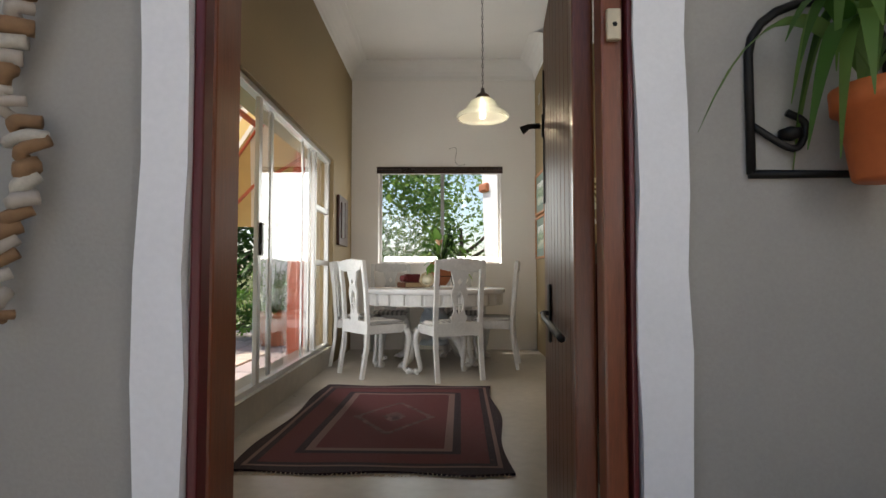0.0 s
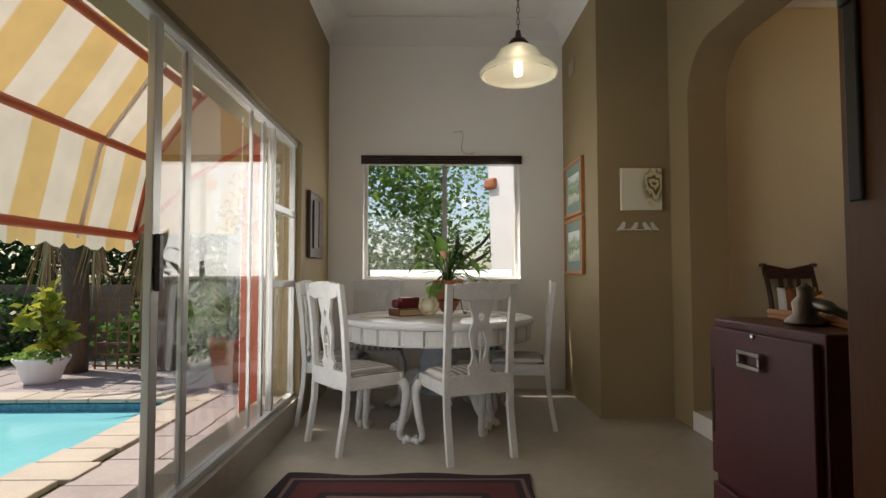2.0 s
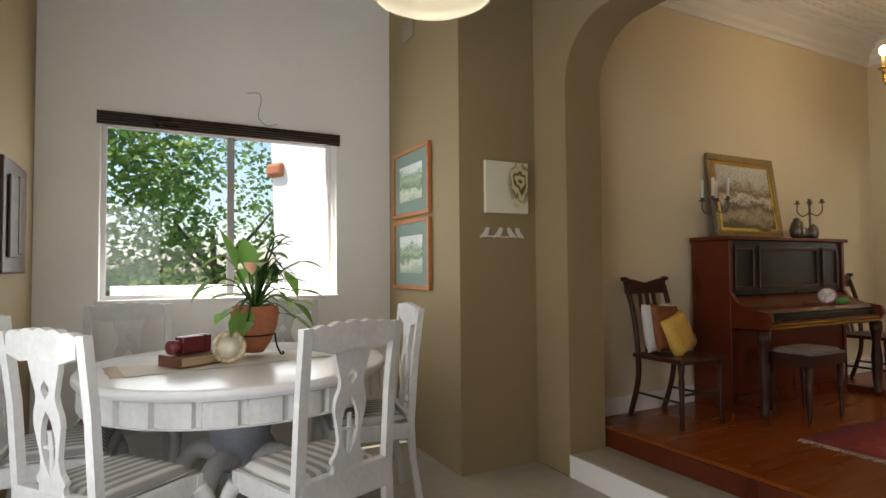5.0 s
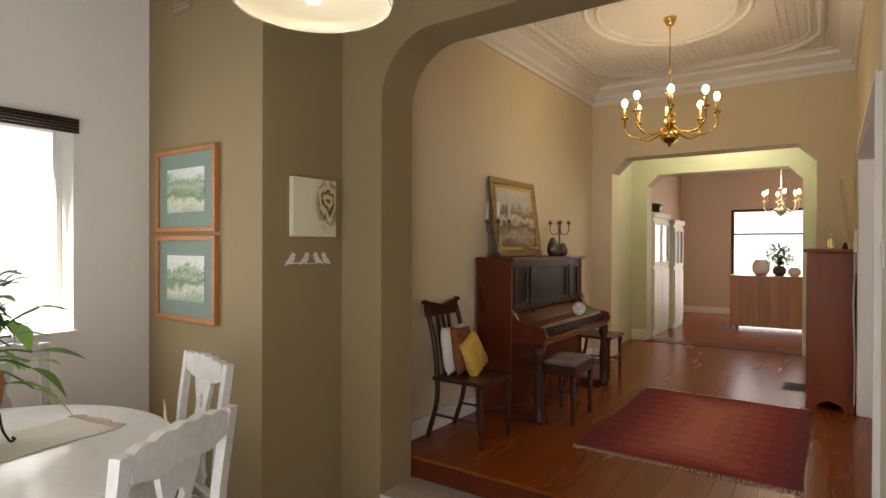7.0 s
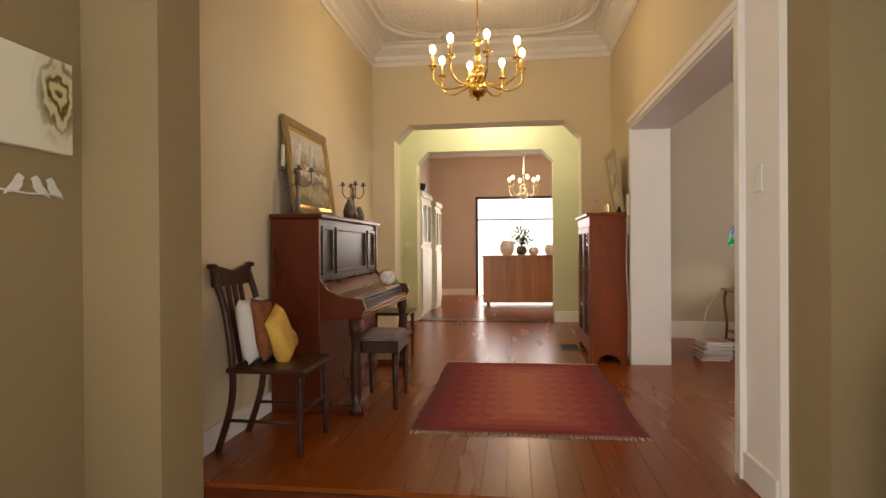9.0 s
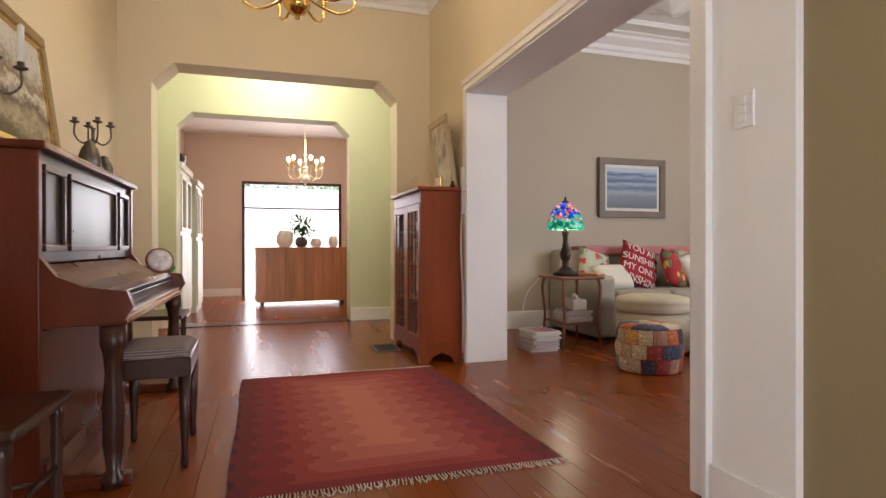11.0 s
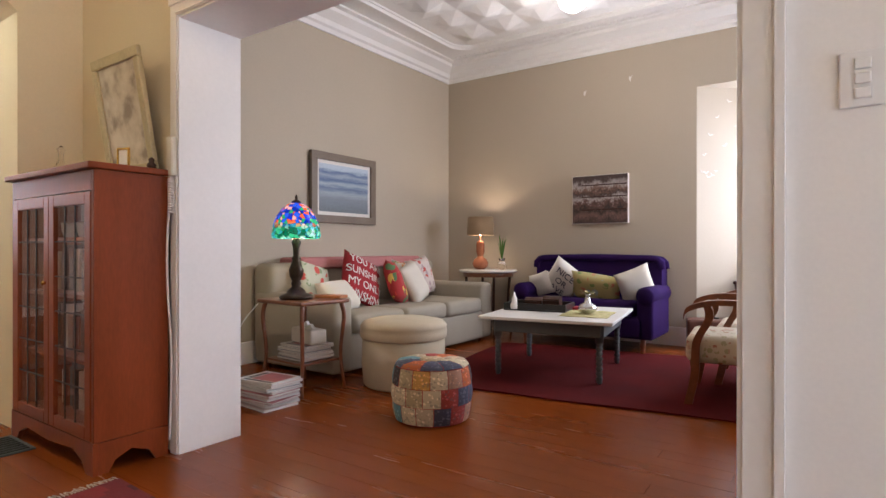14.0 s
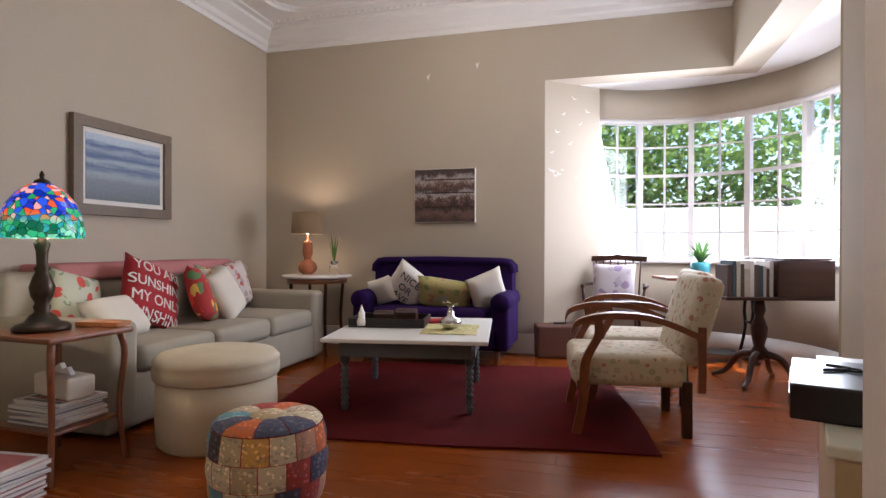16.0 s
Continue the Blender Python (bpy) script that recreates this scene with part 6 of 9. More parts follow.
bookcase()
rnd = random.Random(21)
M_SPINES = [surface("book spine", c, 0.7, var=0.15) for c in ((0.55, 0.52, 0.48), (0.08, 0.05, 0.04), (0.20, 0.05, 0.03), (0.45, 0.40, 0.30), (0.05, 0.08, 0.10))]
for sh, z in enumerate((0.169, 0.469, 0.769)):
    x = 5.72
    while x < 6.48:
        w = rnd.uniform(0.025, 0.05)
        h = rnd.uniform(0.16, 0.24)
        if rnd.random() < 0.85:
            single("shelf_book", boxes((x, x + w - 0.002, HS + 0.06, HS + 0.06 + rnd.uniform(0.13, 0.17), z, z + h), bev=0.002), rnd.choice(M_SPINES), "closed book standing on a bookcase shelf", "book", "books in the bookcase")
        x += w
for i, x in enumerate((5.80, 5.98, 6.2, 6.38)):
    e = thing("porcelain_cup", pose(x, HS + 0.17, 1.039), "white porcelain cup on the bookcase shelf", "cup", "cups in the bookcase")
    part("bowl", lathe(bmesh.new(), [(0.02, 0), (0.03, 0.01), (0.04, 0.05), (0.042, 0.08), (0.038, 0.078), (0.03, 0.02)], seg=16), M_WHITE, e, "", True)

lp = thing("leaning_flower_print", pose(5.98, HS + 0.03, 1.361, 9, 0, 180 - 0), "pale flower print in a silvery gilt frame leaning on the bookcase", "picture")
M_SILV = surface("champagne gilt", (0.50, 0.42, 0.25), 0.45, metal=0.3, var=0.2, bump=0.2)
part("frame", boxes((-0.235, 0.235, -0.025, 0, 0.55, 0.60), (-0.235, 0.235, -0.025, 0, 0, 0.05), (-0.235, -0.185, -0.025, 0, 0.051, 0.549), (0.185, 0.235, -0.025, 0, 0.051, 0.549), bev=0.006), M_SILV, lp)
part("print", boxes((-0.184, 0.184, -0.012, -0.004, 0.051, 0.549)), painting("faded flower print", 12.0, (0.30, 0.24, 0.18), (0.55, 0.48, 0.38), (0.66, 0.60, 0.50), 9), lp)
for i, (x, y) in enumerate(((6.42, 5.50), (5.74, 5.50), (5.69, 5.40))):
    if i == 0:
        e = thing("glass_carafe", pose(x, y, 1.361), "small clear glass bottle on the bookcase", "bottle")
        part("body", lathe(bmesh.new(), [(0.03, 0), (0.034, 0.05), (0.012, 0.09), (0.012, 0.13), (0.02, 0.15), (0.004, 0.17)], seg=16), M_GLASS, e, "", True)
    elif i == 1:
        e = thing("photo_frame", pose(x, y, 1.361, 0, 0, 200), "small brass photo frame on the bookcase", "photo frame")
        part("frame", frame_bm(0.07, 0.09, 0.01, 0.01), M_BRASS, e, at=pose(0, 0, 0.045))
        part("picture", boxes((-0.025, 0.025, -0.006, -0.002, 0.012, 0.078)), M_PALE, e)
    else:
        e = thing("wooden_carving", pose(x, y, 1.361), "small dark wooden carving on the bookcase", "ornament")
        part("body", lathe(bmesh.new(), [(0.02, 0), (0.022, 0.02), (0.012, 0.03), (0.014, 0.045), (0.004, 0.055)], seg=14), M_DARKWOOD, e, "", True)
ic = thing("intercom_handset", pose(5.645, HS + 0.012, 1.42), "cream wall intercom handset beside the opening", "intercom")
part("handset", boxes((-0.025, 0.025, 0.0, 0.035, -0.09, 0.10), bev=0.01), surface("cream phone plastic", (0.62, 0.56, 0.44), 0.4, var=0.04), ic, at=pose(-0.005, 0, 0, 0, 0, 0))
bm = bmesh.new()
tube(bm, curve_pts([(0.0, 0.018, -0.09), (0.015, 0.03, -0.5), (-0.005, 0.02, -0.95), (0.01, 0.02, -1.35)], 8), 0.006, 6)
for k in range(14):
    lathe(bm, [(0.012, 0), (0.016, 0.005), (0.012, 0.01)], (0.0, 0.02, -0.11 - 0.012 * k), 8)
part("cord", bm, M_WHITE, ic, "white coiled cord", True)
fv = thing("floor_vent", pose(6.42, 5.78, 0.0), "dark iron floor vent grille", "vent")
part("plate", boxes((-0.16, 0.16, -0.11, 0.11, 0.001, 0.008)), surface("dull green iron", (0.08, 0.09, 0.085), 0.5, metal=0.3), fv)
for i in range(8):
    part("bar", boxes((-0.14 + i * 0.037, -0.125 + i * 0.037, -0.09, 0.09, 0.0085, 0.012)), M_IRON, fv)

sw = thing("light_switch", pose(2.995, HS + 0.001, 1.345), "white three-way light switch plate on the wall", "light switch")
part("plate", boxes((-0.042, 0.042, 0, 0.009, -0.06, 0.06), bev=0.004), M_WHITE, sw)
for i in range(3):
    k = part("rocker", boxes((-0.015, 0.015, 0.0095, 0.014, -0.043 + i * 0.031, -0.019 + i * 0.031), bev=0.003), M_WHITE, sw)

# ================= kitchen beyond =================
sb = thing("pine_sideboard", pose(10.55, 6.20, 0, 0, 0, 3), "long knotty pine counter unit with vertical boards", "sideboard")
W = 1.42
part("top", boxes((-0.02, 0.56, -W / 2 - 0.02, W / 2 + 0.02, 0.87, 0.90), bev=0.004), M_PINE, sb)
part("carcass", boxes((0.02, 0.54, -W / 2, W / 2, 0.07, 0.869)), M_PINE, sb)
for i in range(10):
    part("board", boxes((0.0, 0.019, -W / 2 + i * W / 10, -W / 2 + (i + 1) * W / 10 - 0.004, 0.05, 0.868), bev=0.003), M_PINE, sb)
for y in (-W / 2 + 0.08, W / 2 - 0.12):
    part("foot", boxes((0.05, 0.12, y, y + 0.06, 0.0, 0.069)), M_DARKWOOD, sb)
for i, (dx, dy, r, h, m) in enumerate(((0.2, 0.28, 0.13, 0.26, M_PALE), (0.3, 0.02, 0.10, 0.16, M_PEWTER), (0.2, -0.2, 0.09, 0.14, M_PALE), (0.25, -0.48, 0.08, 0.18, M_WHITE))):
    e = thing("kitchen_pot", pose(10.55 + dx, 6.2 + dy, 0.901), "ceramic pot on the pine counter", "pot", "pots on the pine counter")
    part("body", lathe(bmesh.new(), [(r * 0.6, 0), (r, h * 0.3), (r, h * 0.7), (r * 0.7, h * 0.9), (r * 0.75, h)], seg=20), m, e, "", True)
kp = thing("kitchen_plant", pose(10.85, 6.22, 1.06), "dark bushy plant on the pine counter", "plant")
bm = bmesh.new()
rnd = random.Random(31)
for i in range(120):
    v = Vector((rnd.gauss(0, 0.09), rnd.gauss(0, 0.10), abs(rnd.gauss(0.12, 0.08))))
    broad_leaf(bm, v, (rnd.uniform(-1, 1), rnd.uniform(-1, 1), rnd.uniform(-0.3, 1)), 0.07, 0.035)
part("foliage", bm, M_LEAFD, kp)
bm = bmesh.new()
for k in range(90):
    u = Vector((rnd.gauss(0, 1), rnd.gauss(0, 1), rnd.gauss(0, 0.8))).normalized() * rnd.uniform(0.05, 0.19)
    broad_leaf(bm, (u.x, u.y, 0.22 + u.z), (u.x, u.y, u.z + rnd.uniform(-0.1, 0.1)), rnd.uniform(0.06, 0.11), 0.045)
part("foliage", bm, M_LEAFD, kp, "dark bushy leaves", True)
M_CREAMPAINT = surface("cream painted wood", (0.66, 0.66, 0.56), 0.45, var=0.08, bump=0.1)


def dresser(x, y, w, h, d):
    e = thing("kitchen_dresser", pose(x, y, 0), "tall cream painted dresser with glazed upper doors", "dresser", "cream dressers")
    part("body", boxes((0, w, -d, 0, 0.0, h), bev=0.006), M_CREAMPAINT, e)
    part("cornice", boxes((-0.03, w + 0.03, -d - 0.03, 0, h - 0.05, h + 0.03), bev=0.01), M_CREAMPAINT, e)
    for i in range(2):
        a, b = 0.03 + i * (w - 0.06) / 2, 0.03 + (i + 1) * (w - 0.06) / 2 - 0.006
        lo = part("lower_door", boxes((a, b, -d - 0.02, -d - 0.001, 0.1, h * 0.55), bev=0.004), M_CREAMPAINT, e)
        up = part("upper_door", frame_bm(b - a, h * 0.36, 0.05, 0.018), M_CREAMPAINT, e, at=pose((a + b) / 2, -d - 0.001, h * 0.76))
        part("pane", boxes((a + 0.05, b - 0.05, -d - 0.006, -d - 0.002, h * 0.6, h * 0.92)), surface("dark reflecting glass", (0.25, 0.27, 0.28), 0.08, var=0.1, bump=0) if "dark reflecting glass" not in bpy.data.materials else bpy.data.materials["dark reflecting glass"], e, "dark glazing")


dresser(8.78, 8.14, 1.0, 1.88, 0.40)
dresser(9.86, 8.14, 0.7, 1.80, 0.46)
bk_ = thing("dark_basket", pose(9.25, 7.92, 1.911), "dark woven basket on top of a dresser", "basket")
part("weave", lathe(bmesh.new(), [(0.12, 0), (0.18, 0.04), (0.2, 0.12), (0.19, 0.15), (0.18, 0.12)], seg=20), M_BLACK, bk_, "", True)
bm = bmesh.new()
tube(bm, curve_pts([(-0.19, 0, 0.13), (-0.1, 0, 0.24), (0.1, 0, 0.24), (0.19, 0, 0.13)], 6), 0.01, 6)
part("handle", bm, M_BLACK, bk_, "", True)
M_CRYSTAL = surface("white crystal glass", (0.80, 0.76, 0.66), 0.12, var=0.15, scale=30, bump=0.2)
chandelier("kitchen_chandelier", pose(10.5, 6.18, 2.14), 6, 0.26, 0.82, "small white crystal chandelier with lit bulbs", M_CRYSTAL, M_BULB, 0)
point_light("kitchen_chandelier_light", (10.5, 6.18, 2.38), 14, (1.0, 0.72, 0.40), 0.1)
# lobby light and its bowl are added out of view to brighten the lobby
point_light("lobby_ceiling_lamp_light", (7.65, 6.6, 2.95), 18, (1.0, 0.95, 0.72), 0.12)
ll = thing("lobby_ceiling_lamp", pose(7.65, 6.6, 3.12), "unseen round opal bowl added to light the lobby", "ceiling lamp")
part("bowl", lathe(bmesh.new(), [(0.02, -0.02), (0.1, 0.02), (0.14, 0.09), (0.14, 0.176)], seg=24), glow("lit opal bowl", (1.0, 0.95, 0.75), 4), ll, "", True)


def kitchen_glazing():
    e = tagged(new("window_2"), "dark-framed glazed kitchen doorway with bright garden beyond", "window", "", "structure")
    x = KX + 0.06
    y0, y1, z0, z1 = 5.35, 7.18, 0.0, 2.13
    part("window_frame", boxes((x - 0.08, x, y0, y0 + 0.05, z0, z1), (x - 0.08, x, y1 - 0.05, y1, z0, z1), (x - 0.08, x, y0 + 0.05, y1 - 0.05, z1 - 0.05, z1), (x - 0.06, x - 0.01, y0 + 0.05, y1 - 0.05, 1.62, 1.65)), M_DARKWOOD, e)
    g = part("pane", boxes((x - 0.03, x - 0.025, y0 + 0.05, y1 - 0.05, z0, z1 - 0.05)), M_GLASS, e)
    g.visible_shadow = False


kitchen_glazing()

# ================= living room: bow window =================
BC, BR = (3.0, 1.27), 1.16
BANG = [-55, -77, -100.5, -125, -151, -174, -197, -218]
BZ0, BZ1 = 0.88, 2.315


def on_bow(deg, r):
    a = radians(deg)
    return (BC[0] + r * math.cos(a), BC[1] + r * math.sin(a))


def bow_band(z0, z1, r0, r1, a0=-55, a1=-222, n=34):
    bm = bmesh.new()
    prev = None
    for i in range(n + 1):
        d = a0 + (a1 - a0) * i / n
        p, q = on_bow(d, r0), on_bow(d, r1)
        row = [bm.verts.new((*p, z0)), bm.verts.new((*p, z1)), bm.verts.new((*q, z1)), bm.verts.new((*q, z0))]
        if prev:
            for k in range(4):
                bm.faces.new((prev[k], row[k], row[(k + 1) % 4], prev[(k + 1) % 4]))
        else:
            bm.faces.new(row[::-1])
        prev = row
    bm.faces.new(prev)
    bmesh.ops.recalc_face_normals(bm, faces=bm.faces)
    return bm


structure("wall_bow_below", bow_band(-0.05, BZ0 - 0.02, BR, BR + 0.2), M_LIVING, "curved mushroom wall under the bow window", True)
structure("wall_bow_above", bow_band(BZ1, 2.62, BR, BR + 0.2), M_LIVING, "curved mushroom wall above the bow window", True)
p0 = on_bow(-55, BR)
bm = prism(bmesh.new(), [(4.165, LS), (p0[0], p0[1]), (p0[0] + 0.08, p0[1] - 0.14), (4.30, LS - 0.249)], "z", -0.05, 2.62)
structure("wall_bay_return", bm, M_LIVING, "angled mushroom wall beside the bow window")
p1 = on_bow(-222, BR)
structure("wall_bay_return_west", prism(bmesh.new(), [(p1[0], p1[1]), (2.30, 3.05), (2.30, 3.2), (p1[0] - 0.14, p1[1] + 0.14)], "z", -0.05, 2.62), M_LIVING, "angled mushroom wall beside the bow window")
structure("baseboard_bow", bow_band(0.0, 0.20, BR - 0.02, BR - 0.001), M_WHITE, "white curved skirting", True)


def bow_window():
    e = tagged(new("window_3"), "white-painted curved bow window with small glazing bars", "window", "", "structure")
    part("window_sill", bow_band(BZ0 - 0.02, BZ0 + 0.01, BR - 0.04, BR + 0.16), M_WHITE, e, "white curved sill", True)
    part("head_rail", bow_band(BZ1 - 0.05, BZ1 - 0.001, BR + 0.01, BR + 0.09), M_WHITE, e, "", True)
    def post(d, w, r0, r1, z0, z1, name):
        a = radians(d)
        rad, tan = Vector((math.cos(a), math.sin(a))), Vector((-math.sin(a), math.cos(a)))
        c = Vector(BC)
        pts = [c + rad * r + tan * t for r, t in ((r0, -w / 2), (r1, -w / 2), (r1, w / 2), (r0, w / 2))]
        part(name, prism(bmesh.new(), [(p.x, p.y) for p in pts], "z", z0, z1), M_WHITE, e)
    for d in BANG:
        post(d, 0.05, BR + 0.005, BR + 0.085, BZ0 + 0.01, BZ1 - 0.05, "mullion")
    for d0, d1 in zip(BANG, BANG[1:]):
        post((d0 + d1) / 2, 0.018, BR + 0.035, BR + 0.06, BZ0 + 0.01, BZ1 - 0.05, "glazing_bar")
        for k in range(1, 5):
            z = BZ0 + (BZ1 - BZ0) * k / 5 + 0.0
            h = 0.03 if k == 3 else 0.015
            part("glazing_bar", bow_band(z - h / 2, z + h / 2, BR + 0.035, BR + 0.06, d0 - 1.2, d1 + 1.2, 4), M_WHITE, e)
        g = part("pane", bow_band(BZ0 + 0.01, BZ1 - 0.05, BR + 0.045, BR + 0.049, d0 - 1.2, d1 + 1.2, 4), M_GLASS, e)
        g.visible_shadow = False


bow_window()
fl = thing("bird_decals", pose(0, 0, 0), "small white flying bird shapes stuck on the wall", "wall decal")
rnd = random.Random(17)
q0, q1 = Vector((4.165, LS)), Vector(p0)
dirn = (q1 - q0).normalized()
nrm = Vector((-dirn.y, dirn.x))
if nrm.y < 0:
    nrm = -nrm
for i, (u, z) in enumerate(((0.08, 1.92), (0.14, 2.12), (0.10, 1.74), (0.16, 1.72), (0.2, 1.76), (0.06, 1.75), (0.12, 1.70), (0.3, 2.02), (0.42, 2.22), (0.46, 1.86), (0.5, 2.35), (0.58, 2.02), (0.34, 2.46), (0.22, 2.3), (0.5, 1.52), (0.38, 1.70))):
    c = q0 + dirn * u + nrm * 0.003
    bm = bmesh.new()
    s = rnd.uniform(0.022, 0.035)
    a = rnd.uniform(-0.6, 0.6)
    pts = [(-s, 0.5 * s), (-0.4 * s, 0.35 * s), (0, 0), (0.5 * s, 0.45 * s), (s, 0.4 * s), (0.45 * s, 0.1 * s), (0, -0.3 * s), (-0.5 * s, 0.05 * s)]
    pts = [(x * math.cos(a) - y * math.sin(a), x * math.sin(a) + y * math.cos(a)) for x, y in pts]
    va = [bm.verts.new((c.x + dirn.x * x, c.y + dirn.y * x, z + y)) for x, y in pts]
    vb = [bm.verts.new((c.x + dirn.x * x + nrm.x * 0.002, c.y + dirn.y * x + nrm.y * 0.002, z + y)) for x, y in pts]
    bm.faces.new(va), bm.faces.new(vb[::-1])
    for k in range(8):
        bm.faces.new((va[k], va[(k + 1) % 8], vb[(k + 1) % 8], vb[k]))
    part("bird", bm, M_BIRD, fl)
for x, z in ((5.32, 2.72), (4.82, 2.80)):
    e = thing("bird_decal", pose(x, LS + 0.002, z), "single small white bird shape on the wall", "wall decal", "single wall birds")
    part("bird", prism(bmesh.new(), [(-0.02, 0.03), (-0.006, 0.012), (0.012, 0.02), (0.014, -0.01), (0.0, -0.04), (-0.01, 0.0)], "y", 0.0, 0.003), M_BIRD, e)

# ================= living room: things =================
M_SOFA = surface("beige linen", (0.34, 0.30, 0.235), 0.95, var=0.1, scale=3, grain=180, bump=0.35)
M_PURPLE = surface("deep purple velvet", (0.024, 0.008, 0.060), 0.9, var=0.3, scale=3, grain=120, bump=0.3)


def soft_box(x0, x1, y0, y1, z0, z1, r=0.05):
    bm = boxes((x0, x1, y0, y1, z0, z1))
    bmesh.ops.bevel(bm, geom=list(bm.edges), offset=r, segments=4, affect="EDGES", profile=0.5)
    return bm


sf = thing("three_seat_sofa", pose(7.10, 2.63, 0, 0, 0, 90), "beige linen three-seat sofa with loose seat cushions", "sofa")
# local: x along the wall (+x is north), y towards the wall is negative after the turn
L = 2.36
part("base", soft_box(-L / 2, L / 2, 0.05, 0.98, 0.03, 0.32, 0.03), M_SOFA, sf, "", True)
part("backrest", soft_box(-L / 2 + 0.02, L / 2 - 0.02, -0.03, 0.24, 0.1, 0.86, 0.07), M_SOFA, sf, "", True)
for s in (-1, 1):
    part("armrest", soft_box(s * (L / 2 - 0.10) - 0.10, s * (L / 2 - 0.10) + 0.10, 0.02, 1.0, 0.03, 0.62, 0.05), M_SOFA, sf, "", True)
for i in range(3):
    w = (L - 0.42) / 3
    part("seat_cushion", soft_box(-L / 2 + 0.21 + i * w + 0.004, -L / 2 + 0.21 + (i + 1) * w - 0.004, 0.2, 1.0, 0.31, 0.465, 0.05), M_SOFA, sf, "", True)
for s in (-1, 1):
    for y in (0.1, 0.9):
        part("foot", lathe(bmesh.new(), [(0.02, 0), (0.03, 0.03)], (s * (L / 2 - 0.1), y, 0), 12), M_DARKWOOD, sf)
pk = thing("pink_throw", pose(7.02, 2.55, 0.0, 0, 0, 0), "pink blanket folded over the sofa back", "blanket")
part("blanket", soft_box(-0.20, 0.12, -0.75, 0.95, 0.80, 0.905, 0.03), surface("dusty pink wool", (0.48, 0.20, 0.19), 0.95, var=0.12, bump=0.4), pk, "", True)


def text_lines(parent, lines, size, material, at, align="CENTER", pad=None):
    for i, t in enumerate(lines):
        c = bpy.data.curves.new("lettering", "FONT")
        c.body, c.size, c.align_x, c.extrude = t, size, align, 0.0015
        tmp = bpy.data.objects.new("lettering_tmp", c)
        scene.collection.objects.link(tmp)
        dg = bpy.context.evaluated_depsgraph_get()
        me = bpy.data.meshes.new_from_object(tmp.evaluated_get(dg))
        bpy.data.objects.remove(tmp)
        ob = new("lettering", me)
        me.materials.clear()
        me.materials.append(material)
        ob.parent = parent
        ob.matrix_local = at @ Matrix.Translation((0, -i * size * 1.08, 0))
        if pad:
            # letters printed on the swelling cover
            to_pad = at @ Matrix.Translation((0, -i * size * 1.08, 0))
            inv = to_pad.inverted()
            for vert in me.vertices:
                q = to_pad @ vert.co
                k = max(0, (1 - (2 * q.x / pad[0]) ** 4) * (1 - (2 * q.y / pad[1]) ** 4)) ** 0.45
                q.z = (0.076 * k + 0.0015 + vert.co.z) * (1 if to_pad[2][2] > 0 else -1)
                vert.co = inv @ q


def scatter_cushion(name, m, w, h, material, label):
    e = thing(name, m, label, "cushion")
    part("cover", cushion_bm(w, h, 0.15, 0.45), material, e, "", True)
    return e


def spotted(name, base, spots, scale, thr=0.45):
    m, n, l, p = node_mat(name)
    tc, v, no = n.new("ShaderNodeTexCoord"), n.new("ShaderNodeTexVoronoi"), n.new("ShaderNodeTexNoise")
    v.inputs["Scale"].default_value = scale
    no.inputs["Scale"].default_value = scale * 0.8
    l.new(tc.outputs["Object"], no.inputs["Vector"])
    l.new(tc.outputs["Object"], v.inputs["Vector"])
    lt = n.new("ShaderNodeMath"); lt.operation = "LESS_THAN"; lt.inputs[1].default_value = thr
    l.new(v.outputs["Distance"], lt.inputs[0])
    ramp = n.new("ShaderNodeValToRGB"); ramp.color_ramp.interpolation = "CONSTANT"
    el = ramp.color_ramp.elements
    for i, c in enumerate(spots):
        x = el[i] if i < 2 else el.new(i / len(spots))
        x.position, x.color = i / len(spots), (*c, 1)
    sp = n.new("ShaderNodeSeparateColor")
    l.new(v.outputs["Color"], sp.inputs[0]); l.new(sp.outputs[0], ramp.inputs["Fac"])
    mix = n.new("ShaderNodeMix"); mix.data_type = "RGBA"
    mm = n.new("ShaderNodeMath"); mm.operation = "MULTIPLY"
    l.new(lt.outputs[0], mm.inputs[0]); l.new(no.outputs["Fac"], mm.inputs[1])
    gt = n.new("ShaderNodeMath"); gt.operation = "GREATER_THAN"; gt.inputs[1].default_value = 0.46
    l.new(mm.outputs[0], gt.inputs[0])
    l.new(gt.outputs[0], mix.inputs["Factor"])
    mix.inputs["A"].default_value = (*base, 1)
    l.new(ramp.outputs["Color"], mix.inputs["B"])
    l.new(mix.outputs["Result"], p.inputs["Base Color"])
    p.inputs["Roughness"].default_value = 0.9
    return m


M_CREAMCLOTH = surface("cream cotton", (0.62, 0.57, 0.48), 0.9, var=0.08, grain=160, bump=0.3)
M_RED = surface("red cotton", (0.33, 0.015, 0.02), 0.85, var=0.12, grain=160, bump=0.3)
M_FLORAL = spotted("floral print cotton", (0.60, 0.55, 0.46), [(0.45, 0.05, 0.05), (0.25, 0.35, 0.12), (0.6, 0.3, 0.08), (0.5, 0.4, 0.3)], 22)
M_LETTER = surface("white print", (0.72, 0.68, 0.62), 0.8, var=0.03)
